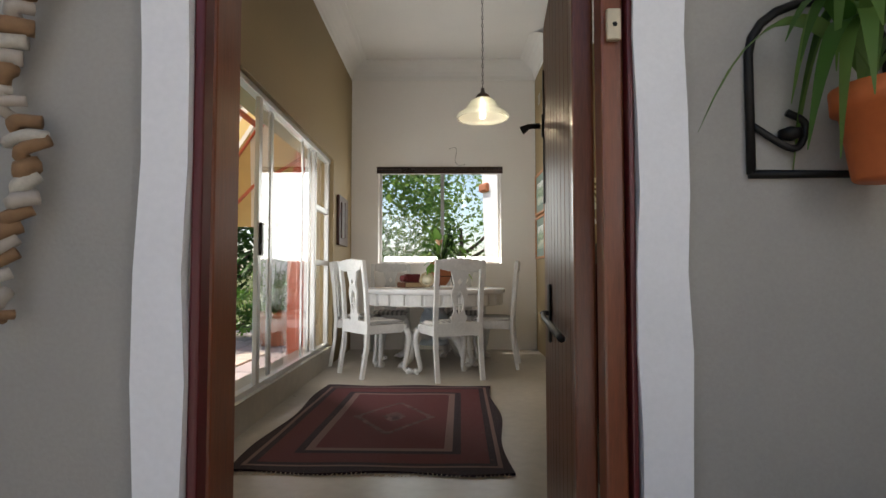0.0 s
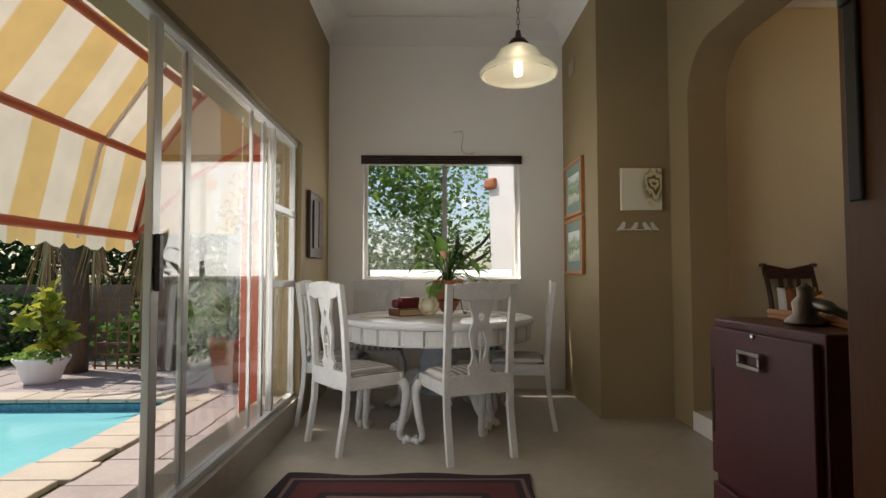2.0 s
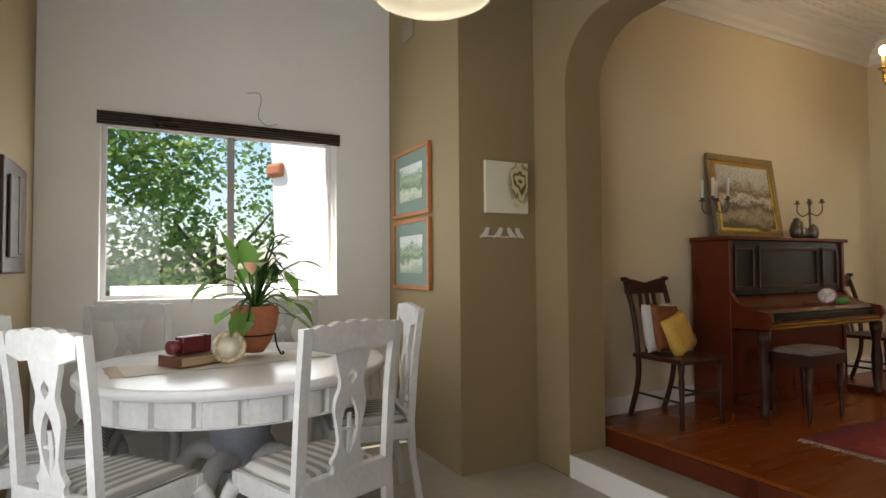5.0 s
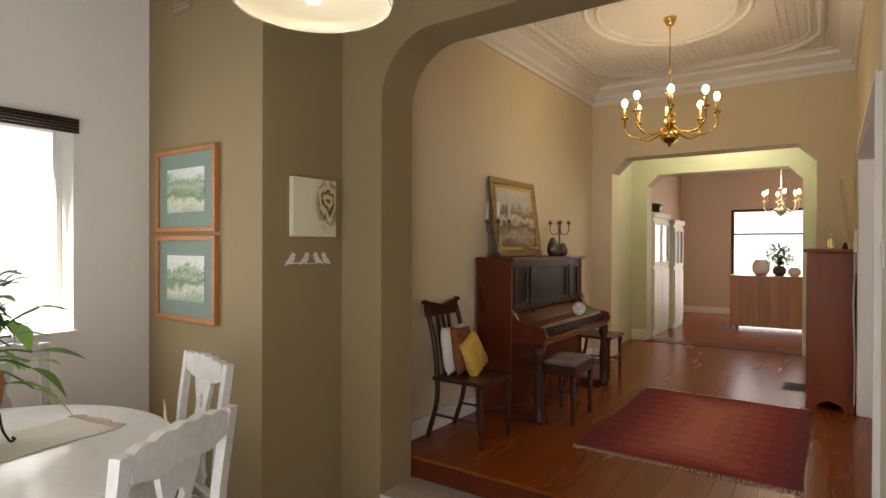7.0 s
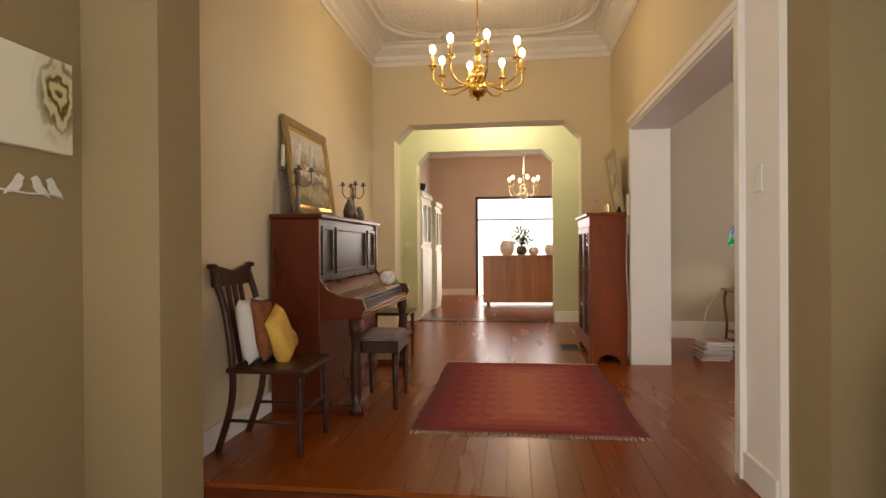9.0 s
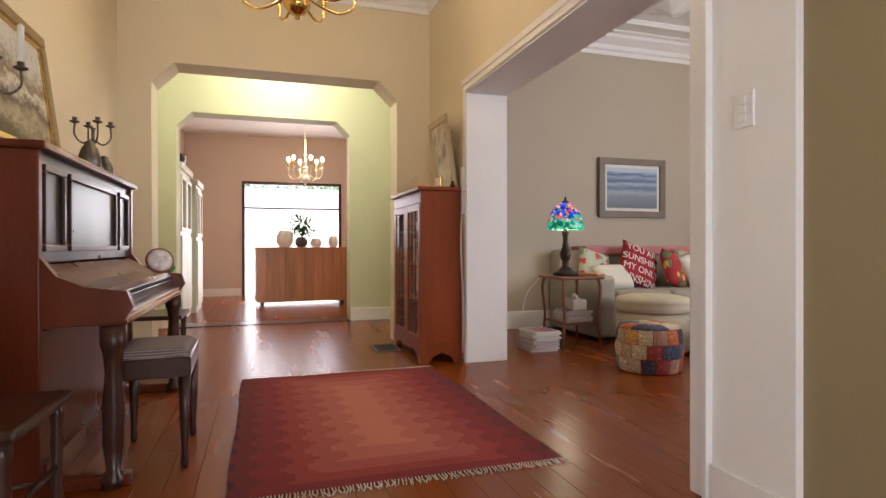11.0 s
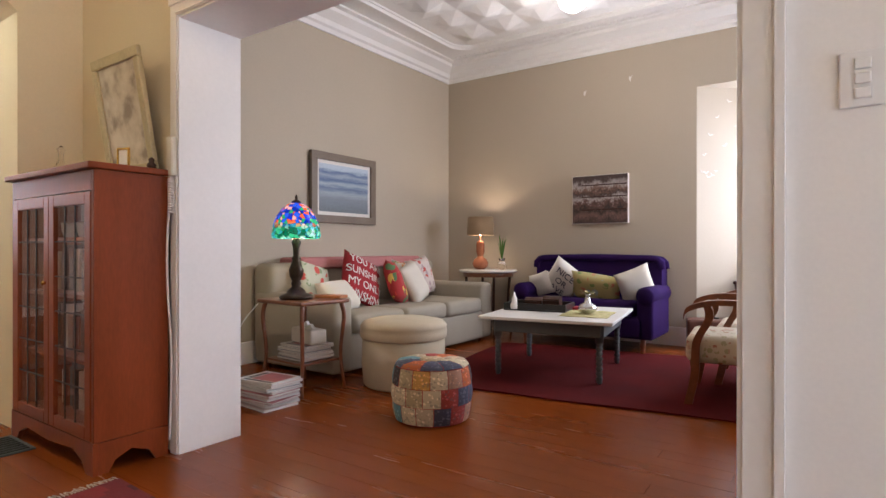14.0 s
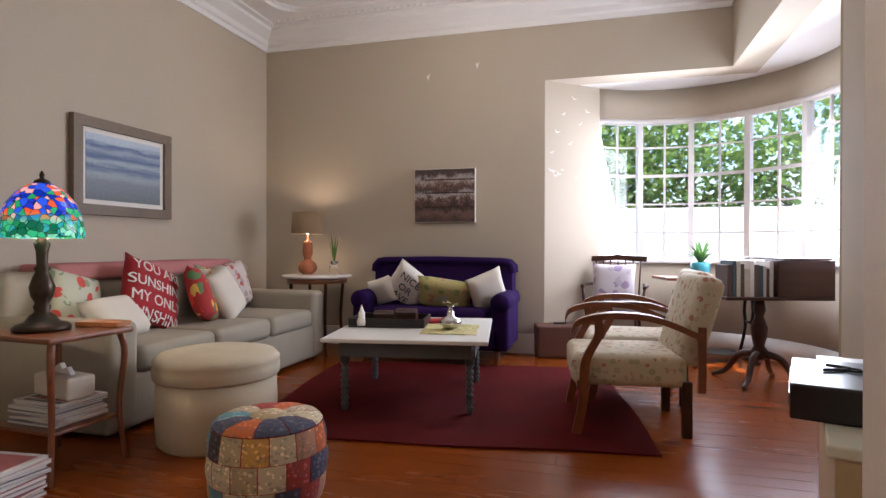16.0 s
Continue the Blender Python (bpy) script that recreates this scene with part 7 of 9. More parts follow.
# sofa cushions, from the near end to the far one
scatter_cushion("green_leaf_cushion", pose(6.78, 3.42, 0.66, 74, 14, -82), 0.42, 0.42, spotted("pale leaf print", (0.50, 0.50, 0.38), [(0.25, 0.32, 0.18), (0.55, 0.08, 0.06)], 12), "pale green and red leaf print cushion on the sofa")
scatter_cushion("cream_bolster_cushion", pose(6.52, 3.36, 0.58, 52, 0, -76), 0.46, 0.30, M_CREAMCLOTH, "cream linen cushion lying on the sofa")
rc_ = scatter_cushion("red_letter_cushion", pose(6.62, 2.98, 0.69, 72, 22, -92), 0.48, 0.46, M_RED, "red cushion printed with large white words")
text_lines(rc_, ["YOU ARE", "MY", "SUNSHINE", "MY ONLY", "SUNSHINE"][:1] + ["SUNSHINE", "MY ONLY", "SUNSHINE"], 0.102, M_LETTER, pose(0, 0.115, 0.072), pad=(0.48, 0.46))
scatter_cushion("bright_patch_cushion", pose(6.50, 2.62, 0.65, 70, 16, -62), 0.40, 0.40, spotted("bright printed cotton", (0.36, 0.03, 0.03), [(0.7, 0.45, 0.08), (0.1, 0.2, 0.08), (0.6, 0.05, 0.04)], 9), "bright red and yellow printed cushion")
scatter_cushion("white_cross_cushion", pose(6.52, 2.32, 0.64, 64, -12, -70), 0.42, 0.42, M_CREAMCLOTH, "off-white square cushion on the sofa")
scatter_cushion("red_floral_cushion", pose(6.72, 2.22, 0.66, 74, 8, -78), 0.40, 0.40, M_FLORAL, "red floral print cushion on the sofa")
scatter_cushion("orange_edge_cushion", pose(6.74, 1.92, 0.68, 76, -8, -84), 0.42, 0.42, spotted("pink floral cotton", (0.58, 0.5, 0.45), [(0.5, 0.1, 0.08), (0.4, 0.3, 0.3)], 16), "pale floral cushion with an orange edge")

ot = thing("round_ottoman", pose(5.63, 3.58, 0), "round cream upholstered storage ottoman with lid", "ottoman")
M_OTT = surface("cream woven upholstery", (0.52, 0.45, 0.33), 0.95, var=0.1, scale=5, grain=200, bump=0.4)
part("drum", lathe(bmesh.new(), [(0.28, 0.0), (0.295, 0.02), (0.305, 0.2), (0.30, 0.335)], seg=40), M_OTT, ot, "", True)
part("lid", lathe(bmesh.new(), [(0.308, 0.338), (0.315, 0.35), (0.318, 0.39), (0.312, 0.42), (0.318, 0.43), (0.29, 0.46), (0.2, 0.478), (0.0005, 0.482)], seg=40), M_OTT, ot, "padded lid with piping", True)


def patch_pouf():
    e = thing("patchwork_pouf", pose(4.975, 4.13, 0) @ Matrix.Diagonal((1.02, 1.02, 0.86, 1)), "round patchwork pouf of bright embroidered squares", "pouf")
    cols = [(0.50, 0.12, 0.03), (0.05, 0.035, 0.04), (0.58, 0.48, 0.32), (0.14, 0.28, 0.32), (0.34, 0.05, 0.04), (0.44, 0.34, 0.20), (0.48, 0.38, 0.26), (0.55, 0.30, 0.08), (0.42, 0.22, 0.14), (0.06, 0.06, 0.10)]
    mats = [spotted("embroidered patch", c, [tuple(min(1, v * 1.5 + 0.05) for v in c), tuple(v * 0.55 + 0.06 for v in c)], 55) for c in cols]
    rnd = random.Random(41)
    R, n = 0.225, 14
    def rad(z):
        return R * (0.93 + 0.09 * math.sin(math.pi * min(1, max(0, z / 0.385))))
    for row in range(3):
        for i in range(n):
            bm = bmesh.new()
            prev = None
            z0, z1 = 0.01 + row * 0.118, 0.01 + (row + 1) * 0.118 - 0.003
            for k in range(4):
                a = 2 * math.pi * (i + row * 0.4 + (0.02 + 0.96 * k / 3)) / n
                col = []
                for j in range(4):
                    z = z0 + (z1 - z0) * j / 3
                    puff = 0.006 * math.sin(math.pi * k / 3) * math.sin(math.pi * j / 3)
                    r = rad(z) + puff
                    col.append(bm.verts.new((r * math.cos(a), r * math.sin(a), z)))
                if prev:
                    for j in range(3):
                        bm.faces.new((prev[j], col[j], col[j + 1], prev[j + 1]))
                prev = col
            part("patch", bm, rnd.choice(mats), e, "", True)
    part("core", lathe(bmesh.new(), [(R * 0.88, 0.0), (R * 0.985, 0.19), (R * 0.9, 0.36)], seg=32), M_RED, e)
    for i in range(10):
        bm = bmesh.new()
        prev = None
        for k in range(4):
            a = 2 * math.pi * (i + 0.02 + 0.96 * k / 3) / 10
            col = [bm.verts.new((r * math.cos(a), r * math.sin(a), z + 0.004 * math.sin(math.pi * k / 3))) for r, z in ((rad(0.364), 0.364), (R * 0.86, 0.385), (R * 0.55, 0.398), (R * 0.3, 0.392))]
            if prev:
                for j in range(3):
                    bm.faces.new((prev[j], col[j], col[j + 1], prev[j + 1]))
            prev = col
        part("top_patch", bm, rnd.choice(mats), e, "", True)
    part("top_disc", lathe(bmesh.new(), [(0.075, 0.388), (0.07, 0.398), (0.001, 0.4)], seg=20, closed=False), mats[5], e, "", True)


patch_pouf()

# side table with lamp
tb = thing("side_table", pose(6.12, 4.10, 0, 0, 0, -4) @ Matrix.Diagonal((0.84, 0.84, 1, 1)), "small red-brown wooden side table with a lower shelf", "side table")
M_TABLE = surface("reddish table wood", (0.18, 0.052, 0.016), 0.35, var=0.3, scale=3, grain=30, stretch=(1, 7, 7), coat=0.3, bump=0.1)
part("tabletop", boxes((-0.30, 0.30, -0.25, 0.25, 0.605, 0.63), bev=0.01), M_TABLE, tb)
part("shelf", boxes((-0.24, 0.24, -0.19, 0.19, 0.20, 0.215), bev=0.003), M_TABLE, tb)
for sx in (-1, 1):
    for sy in (-1, 1):
        bm = bmesh.new()
        pts = curve_pts([(sx * 0.25, sy * 0.20, 0.604), (sx * 0.265, sy * 0.215, 0.5), (sx * 0.245, sy * 0.195, 0.25), (sx * 0.27, sy * 0.22, 0.0)], 5)
        tube(bm, pts, [0.02 - 0.007 * i / len(pts) for i in range(len(pts))], 8)
        part("leg", bm, M_TABLE, tb, "", True)
tl = thing("stained_glass_lamp", pose(6.16, 4.13, 0.631), "lit stained-glass lamp with flower pattern on a bronze base", "table lamp")
M_BRONZE = surface("dark bronze", (0.05, 0.032, 0.02), 0.4, metal=0.7, var=0.4, bump=0.3)
part("base", lathe(bmesh.new(), [(0.112, 0), (0.118, 0.014), (0.105, 0.03), (0.07, 0.04), (0.055, 0.065), (0.03, 0.085), (0.036, 0.11), (0.028, 0.125), (0.046, 0.16), (0.052, 0.20), (0.036, 0.25), (0.026, 0.27), (0.034, 0.285), (0.022, 0.30), (0.024, 0.36), (0.034, 0.40), (0.02, 0.42), (0.012, 0.46)], seg=24), M_BRONZE, tl, "dark bronze column base", True)


def stained(name):
    m, n, l, p = node_mat(name)
    tc, v, sep = n.new("ShaderNodeTexCoord"), n.new("ShaderNodeTexVoronoi"), n.new("ShaderNodeSeparateXYZ")
    v.inputs["Scale"].default_value = 36
    l.new(tc.outputs["Object"], v.inputs["Vector"]); l.new(tc.outputs["Object"], sep.inputs[0])
    sc = n.new("ShaderNodeSeparateColor"); l.new(v.outputs["Color"], sc.inputs[0])
    def band(cols):
        r = n.new("ShaderNodeValToRGB"); r.color_ramp.interpolation = "CONSTANT"
        el = r.color_ramp.elements
        for i, c in enumerate(cols):
            x = el[i] if i < 2 else el.new(i / len(cols))
            x.position, x.color = i / len(cols), (*c, 1)
        l.new(sc.outputs[0], r.inputs["Fac"])
        return r
    lo = band([(0.01, 0.22, 0.06), (0.03, 0.40, 0.16), (0.0, 0.12, 0.05), (0.15, 0.5, 0.3), (0.02, 0.3, 0.3)])
    hi = band([(0.01, 0.03, 0.45), (0.02, 0.08, 0.6), (0.7, 0.08, 0.02), (0.0, 0.02, 0.3), (0.75, 0.35, 0.3), (0.02, 0.3, 0.1)])
    mr = n.new("ShaderNodeMapRange"); mr.inputs["From Min"].default_value, mr.inputs["From Max"].default_value = 0.49, 0.54
    l.new(sep.outputs[2], mr.inputs["Value"])
    mix = n.new("ShaderNodeMix"); mix.data_type = "RGBA"
    l.new(mr.outputs["Result"], mix.inputs["Factor"]); l.new(lo.outputs["Color"], mix.inputs["A"]); l.new(hi.outputs["Color"], mix.inputs["B"])
    v2 = n.new("ShaderNodeTexVoronoi"); v2.feature = "DISTANCE_TO_EDGE"; v2.inputs["Scale"].default_value = 36
    l.new(tc.outputs["Object"], v2.inputs["Vector"])
    gt = n.new("ShaderNodeMath"); gt.operation = "GREATER_THAN"; gt.inputs[1].default_value = 0.035
    l.new(v2.outputs["Distance"], gt.inputs[0])
    mul = n.new("ShaderNodeMix"); mul.data_type, mul.blend_type = "RGBA", "MULTIPLY"
    mul.inputs["Factor"].default_value = 1
    l.new(mix.outputs["Result"], mul.inputs["A"]); l.new(gt.outputs[0], mul.inputs["B"])
    l.new(mul.outputs["Result"], p.inputs["Base Color"]); l.new(mul.outputs["Result"], p.inputs["Emission Color"])
    p.inputs["Emission Strength"].default_value = 0.38
    p.inputs["Roughness"].default_value = 0.25
    return m


part("shade", lathe(bmesh.new(), [(0.166, 0.425), (0.170, 0.45), (0.160, 0.52), (0.135, 0.585), (0.098, 0.635), (0.055, 0.668), (0.03, 0.678)], seg=40, closed=False), stained("stained glass"), tl, "blue, green and red stained-glass dome", True)
part("finial", lathe(bmesh.new(), [(0.035, 0.676), (0.03, 0.690), (0.008, 0.700), (0.011, 0.716), (0.003, 0.735)], seg=14), M_BRONZE, tl, "", True)
point_light("stained_lamp_bulb_light", (6.16, 4.13, 1.10), 4, (1.0, 0.8, 0.5), 0.03)
for i, (x, y, z, w, d, h, c) in enumerate(((6.02, 3.93, 0.631, 0.22, 0.10, 0.022, (0.35, 0.14, 0.05)),)):
    e = thing("wooden_block", pose(x, y, z, 0, 0, 10), "small varnished wooden box on the side table", "box")
    part("box", boxes((-w / 2, w / 2, -d / 2, d / 2, 0, h), bev=0.003), M_PINE, e)
rnd = random.Random(51)
M_MAG = [surface("magazine cover", c, 0.45, var=0.25, scale=12, bump=0.05) for c in ((0.62, 0.60, 0.58), (0.40, 0.12, 0.12), (0.25, 0.25, 0.28), (0.55, 0.42, 0.38), (0.68, 0.66, 0.62))]


M_PAGES = surface("magazine page edges", (0.70, 0.67, 0.62), 0.8, var=0.12, scale=4, grain=160, stretch=(1, 1, 30), bump=0.2)


def magazine_stack(x, y, z, n, w, d, seed):
    """Loosely squared magazines, each a page block between two thin covers."""
    r = random.Random(seed)
    for i in range(n):
        h = r.uniform(0.008, 0.017)
        e = thing("magazine", pose(x + r.uniform(-0.018, 0.018), y + r.uniform(-0.018, 0.018), z, 0, 0, r.uniform(-8, 8)), "glossy magazine lying in a stack", "magazine", "stacked magazines")
        part("pages", boxes((-w / 2 + 0.002, w / 2 - 0.002, -d / 2 + 0.002, d / 2 - 0.002, 0.0012, h - 0.0022)), M_PAGES, e)
        c = r.choice(M_MAG)
        part("cover", boxes((-w / 2, w / 2, -d / 2, d / 2, h - 0.0021, h - 0.0008), (-w / 2, w / 2, -d / 2, d / 2, 0.0, 0.0011)), c, e)
        z += h
    # the uppermost cover carries a printed photograph and headline bars
    part("cover_photo", boxes((-w * 0.42, w * 0.25, -d * 0.4, d * 0.3, h - 0.0007, h - 0.0002)), M_MAG[1], e)
    part("headline", boxes((-w * 0.42, w * 0.36, d * 0.34, d * 0.44, h - 0.0007, h - 0.0002), (w * 0.29, w * 0.4, -d * 0.35, d * 0.25, h - 0.0007, h - 0.0002)), M_BLACK, e)
    return z


zt = magazine_stack(6.12, 4.08, 0.2155, 8, 0.30, 0.24, 61)
magazine_stack(5.99, 4.50, 0.001, 12, 0.31, 0.25, 62)
tbx = thing("tissue_box", pose(6.11, 4.06, zt, 0, 0, -12), "white leaf-printed tissue box with a tissue", "tissue box")
part("box", boxes((-0.14, 0.14, -0.065, 0.065, 0.002, 0.105), bev=0.014), M_CREAMCLOTH, tbx)
bm = bmesh.new()
prism(bm, [(-0.07, 0.104), (-0.035, 0.138), (0.0, 0.126), (0.02, 0.152), (0.06, 0.132), (0.07, 0.104)], "y", -0.012, 0.01)
part("tissue", bm, M_LETTER, tbx, "crumpled white tissue")
for s in (-0.06, 0.0, 0.06):
    bm = bmesh.new()
    broad_leaf(bm, (s, -0.067, 0.045), (0.7, 0, 0.7), 0.035, 0.014, 0)
    part("printed_leaf", bm, M_LEAFD, tbx)
cab_ = thing("lamp_cable", pose(0, 0, 0), "white electric cable hanging beside the side table", "cable")
bm = bmesh.new()
tube(bm, curve_pts([(6.36, 4.30, 0.60), (6.44, 4.40, 0.42), (6.42, 4.44, 0.2), (6.40, 4.42, 0.06), (6.6, 4.3, 0.012), (6.9, 4.2, 0.012)], 8), 0.0045, 6)
part("cable", bm, M_WHITE, cab_, "", True)

framed_picture("seascape_painting", pose(LE - 0.003, 2.675, 1.585, 0, 0, -90), 0.91, 0.69, 0.075, 0.045, surface("grey-brown wooden frame", (0.17, 0.125, 0.085), 0.5, var=0.25, bump=0.2), M_LETTER, scenic("blue-grey seascape", [(0.0, (0.13, 0.15, 0.17)), (0.28, (0.20, 0.23, 0.26)), (0.40, (0.30, 0.35, 0.40)), (0.50, (0.10, 0.15, 0.25)), (0.60, (0.34, 0.40, 0.46)), (0.67, (0.07, 0.12, 0.24)), (0.78, (0.30, 0.36, 0.44)), (0.84, (0.08, 0.13, 0.26)), (0.92, (0.42, 0.50, 0.58)), (1.0, (0.46, 0.53, 0.60))], 0.46, 4.4, 0.16, 6, (1, 0.7, 9), 0.5), 0.035, "framed blue-grey seascape with an animal on the beach")

# coffee table, tray and things
M_GREYPAINT = surface("slate grey paint", (0.075, 0.085, 0.09), 0.45, var=0.2, bump=0.15)
ct = thing("coffee_table", pose(4.87, 2.50, 0.012, 0, 0, 9), "coffee table with white top and grey bobbin-turned legs", "coffee table")
part("tabletop", boxes((-0.50, 0.50, -0.54, 0.54, 0.435, 0.46), bev=0.006), surface("white painted tabletop", (0.72, 0.70, 0.66), 0.35, var=0.06, bump=0.08), ct, "white painted top")
part("apron", boxes((-0.40, 0.40, -0.44, -0.42, 0.335, 0.434), (-0.40, 0.40, 0.42, 0.44, 0.335, 0.434), (-0.42, -0.40, -0.42, 0.42, 0.335, 0.434), (0.40, 0.42, -0.42, 0.42, 0.335, 0.434), bev=0.003), M_GREYPAINT, ct)
for sx in (-1, 1):
    for sy in (-1, 1):
        prof = [(0.014, 0.0), (0.022, 0.012)]
        z = 0.02
        while z < 0.28:
            prof += [(0.016, z), (0.028, z + 0.017), (0.016, z + 0.034)]
            z += 0.036
        prof += [(0.03, 0.30), (0.03, 0.434)]
        part("leg", lathe(bmesh.new(), prof, (sx * 0.385, sy * 0.405, 0), 14), M_GREYPAINT, ct, "bobbin-turned grey leg", True)
CT = pose(4.87, 2.50, 0.4725, 0, 0, 9)
tr = thing("black_tray", CT @ pose(0.20, -0.10, 0), "black wooden tray on the coffee table", "tray")
part("tray", boxes((-0.26, 0.26, -0.17, 0.17, 0, 0.012), (-0.26, 0.26, -0.17, -0.155, 0.0125, 0.06), (-0.26, 0.26, 0.155, 0.17, 0.0125, 0.06), (-0.26, -0.245, -0.154, 0.154, 0.0125, 0.06), (0.245, 0.26, -0.154, 0.154, 0.0125, 0.06), bev=0.003), M_BLACK, tr)
for i, (x, y, w, d, h, m) in enumerate(((-0.12, 0.04, 0.14, 0.1, 0.11, M_DARKWOOD), (0.04, 0.02, 0.14, 0.12, 0.09, M_DARKWOOD), (-0.05, -0.09, 0.2, 0.08, 0.075, M_MAHOG))):
    e = thing("wooden_trinket_box", CT @ pose(0.20 + x, -0.10 + y, 0.0125, 0, 0, i * 6), "dark wooden trinket box in the tray", "box", "trinket boxes in the tray")
    part("body", boxes((-w / 2, w / 2, -d / 2, d / 2, 0, h * 0.65), bev=0.003), m, e)
    bm = bmesh.new()
    prism(bm, [(-d / 2, h * 0.66), (-d / 2, h * 0.75), (-d / 4, h * 0.95), (0, h), (d / 4, h * 0.95), (d / 2, h * 0.75), (d / 2, h * 0.66)], "x", -w / 2, w / 2)
    part("lid", bm, m, e, "domed lid")
e = thing("white_rabbit_figurine", CT @ pose(0.37, 0.06, 0.0125), "small white ceramic rabbit figurine in the tray", "ornament")
bm = lathe(bmesh.new(), [(0.03, 0), (0.034, 0.03), (0.022, 0.06), (0.024, 0.085), (0.014, 0.1), (0.008, 0.12), (0.003, 0.14)], seg=14)
part("figure", bm, M_WHITE, e, "", True)
e = thing("red_book", CT @ pose(-0.13, -0.26, 0, 0, 0, 12), "closed red book on the coffee table", "book")
part("cover", boxes((-0.10, 0.10, -0.07, 0.07, 0, 0.022), bev=0.003), M_RED, e)
mt = thing("lace_mat", CT @ pose(-0.24, 0.08, 0), "yellow-green woven placemat on the coffee table", "mat")
part("mat", rug_bm(0.36, 0.46, 0.004, 14, 0.004), spotted("woven leaf mat", (0.48, 0.42, 0.18), [(0.25, 0.25, 0.08), (0.6, 0.55, 0.3)], 40), mt)
tp = thing("silver_teapot", CT @ pose(-0.24, 0.10, 0.005), "squat silver sugar pot with lid on the mat", "teapot")
part("body", lathe(bmesh.new(), [(0.03, 0), (0.05, 0.01), (0.075, 0.04), (0.06, 0.07), (0.025, 0.085), (0.02, 0.12), (0.012, 0.14), (0.025, 0.155)], seg=24), M_CHROME, tp, "", True)
bm = bmesh.new()
for k in range(24):
    a = rnd.uniform(0, 6.28)
    broad_leaf(bm, (0, 0, 0.15), (math.cos(a), math.sin(a), rnd.uniform(0.1, 0.8)), 0.07, 0.025)
part("dried_flowers", bm, surface("sandy clay", (0.42, 0.36, 0.15), 0.8, var=0.3, scale=8), tp, "dry flowers")

rr = thing("red_rug", pose(4.62, 2.42, 0.001, 0, 0, 8), "thick dark red shaggy rug under the coffee table", "rug")
part("shag_body", rug_bm(2.25, 1.95, 0.011, 40, 0.01, 9), surface("dark red wool pile", (0.080, 0.006, 0.006), 1.0, var=0.3, scale=3, grain=240, bump=0.9), rr)

# purple sofa
ps_ = thing("purple_sofa", pose(5.10, 0.80, 0, 0, 0, 0), "deep purple velvet two-seat sofa with rolled arms", "sofa")
top = [(-0.67, 0.80), (-0.665, 0.86), (-0.63, 0.895), (-0.56, 0.905), (-0.2, 0.912), (0, 0.915), (0.2, 0.912), (0.56, 0.905), (0.63, 0.895), (0.665, 0.86), (0.67, 0.80)]
bm = prism(bmesh.new(), [(-0.67, 0.2)] + top + [(0.67, 0.2)], "y", 0.02, 0.24)
part("backrest", bm, M_PURPLE, ps_)
bm = bmesh.new()
tube(bm, [(x, 0.24, z - 0.02) for x, z in top], 0.035, 12)
tube(bm, [(x, 0.05, z - 0.02) for x, z in top], 0.03, 12)
part("back_piping", bm, M_PURPLE, ps_, "padded top edge", True)
part("base", soft_box(-0.64, 0.64, 0.05, 0.70, 0.14, 0.34, 0.03), M_PURPLE, ps_, "", True)
part("seat_cushion", soft_box(-0.52, 0.52, 0.22, 0.74, 0.33, 0.49, 0.055), M_PURPLE, ps_, "", True)
for s in (-1, 1):
    bm = soft_box(s * 0.63 - 0.075, s * 0.63 + 0.075, 0.08, 0.70, 0.14, 0.56, 0.03)
    part("armrest", bm, M_PURPLE, ps_, "", True)
    bm = bmesh.new()
    tube(bm, [(s * 0.635, 0.06, 0.545), (s * 0.635, 0.70, 0.545), (s * 0.635, 0.725, 0.545)], [0.085, 0.085, 0.07], 20)
    part("arm_roll", bm, M_PURPLE, ps_, "rolled velvet arm", True)
    part("foot", lathe(bmesh.new(), [(0.018, 0), (0.026, 0.02), (0.02, 0.05), (0.03, 0.08), (0.025, 0.139)], (s * 0.60, 0.65, 0), 14), M_TABLE, ps_, "turned wooden foot", True)
wc = scatter_cushion("white_letter_cushion", pose(5.36, 1.24, 0.66, 68, -38, 8), 0.38, 0.38, M_LETTER, "white cushion printed with large navy words")
M_NAVY = surface("navy print", (0.02, 0.03, 0.07), 0.8)
text_lines(wc, ["NICE", "OR", "AVE"], 0.095, M_NAVY, pose(0, 0.065, -0.074, 0, 180, 0), pad=(0.38, 0.38))
scatter_cushion("white_letter_cushion", pose(5.60, 1.25, 0.61, 66, 16, -16), 0.26, 0.26, M_LETTER, "white cushion with dark print beside another")
scatter_cushion("floral_long_cushion", pose(5.0, 1.30, 0.60, 62, -8, 4), 0.50, 0.30, spotted("green garden print", (0.45, 0.38, 0.15), [(0.2, 0.28, 0.08), (0.5, 0.2, 0.1), (0.35, 0.4, 0.35)], 14), "oblong green and gold floral cushion")
scatter_cushion("white_square_cushion", pose(4.62, 1.26, 0.64, 74, 22, 28), 0.34, 0.34, M_CREAMCLOTH, "white square cushion on the purple sofa")
bc = thing("books_canvas", pose(5.14, LS + 0.002, 1.525, 0, 0, 180), "brown canvas print of shelves and jars", "wall canvas")
part("canvas", boxes((-0.31, 0.31, -0.04, 0, -0.265, 0.265), bev=0.003), M_LETTER, bc)
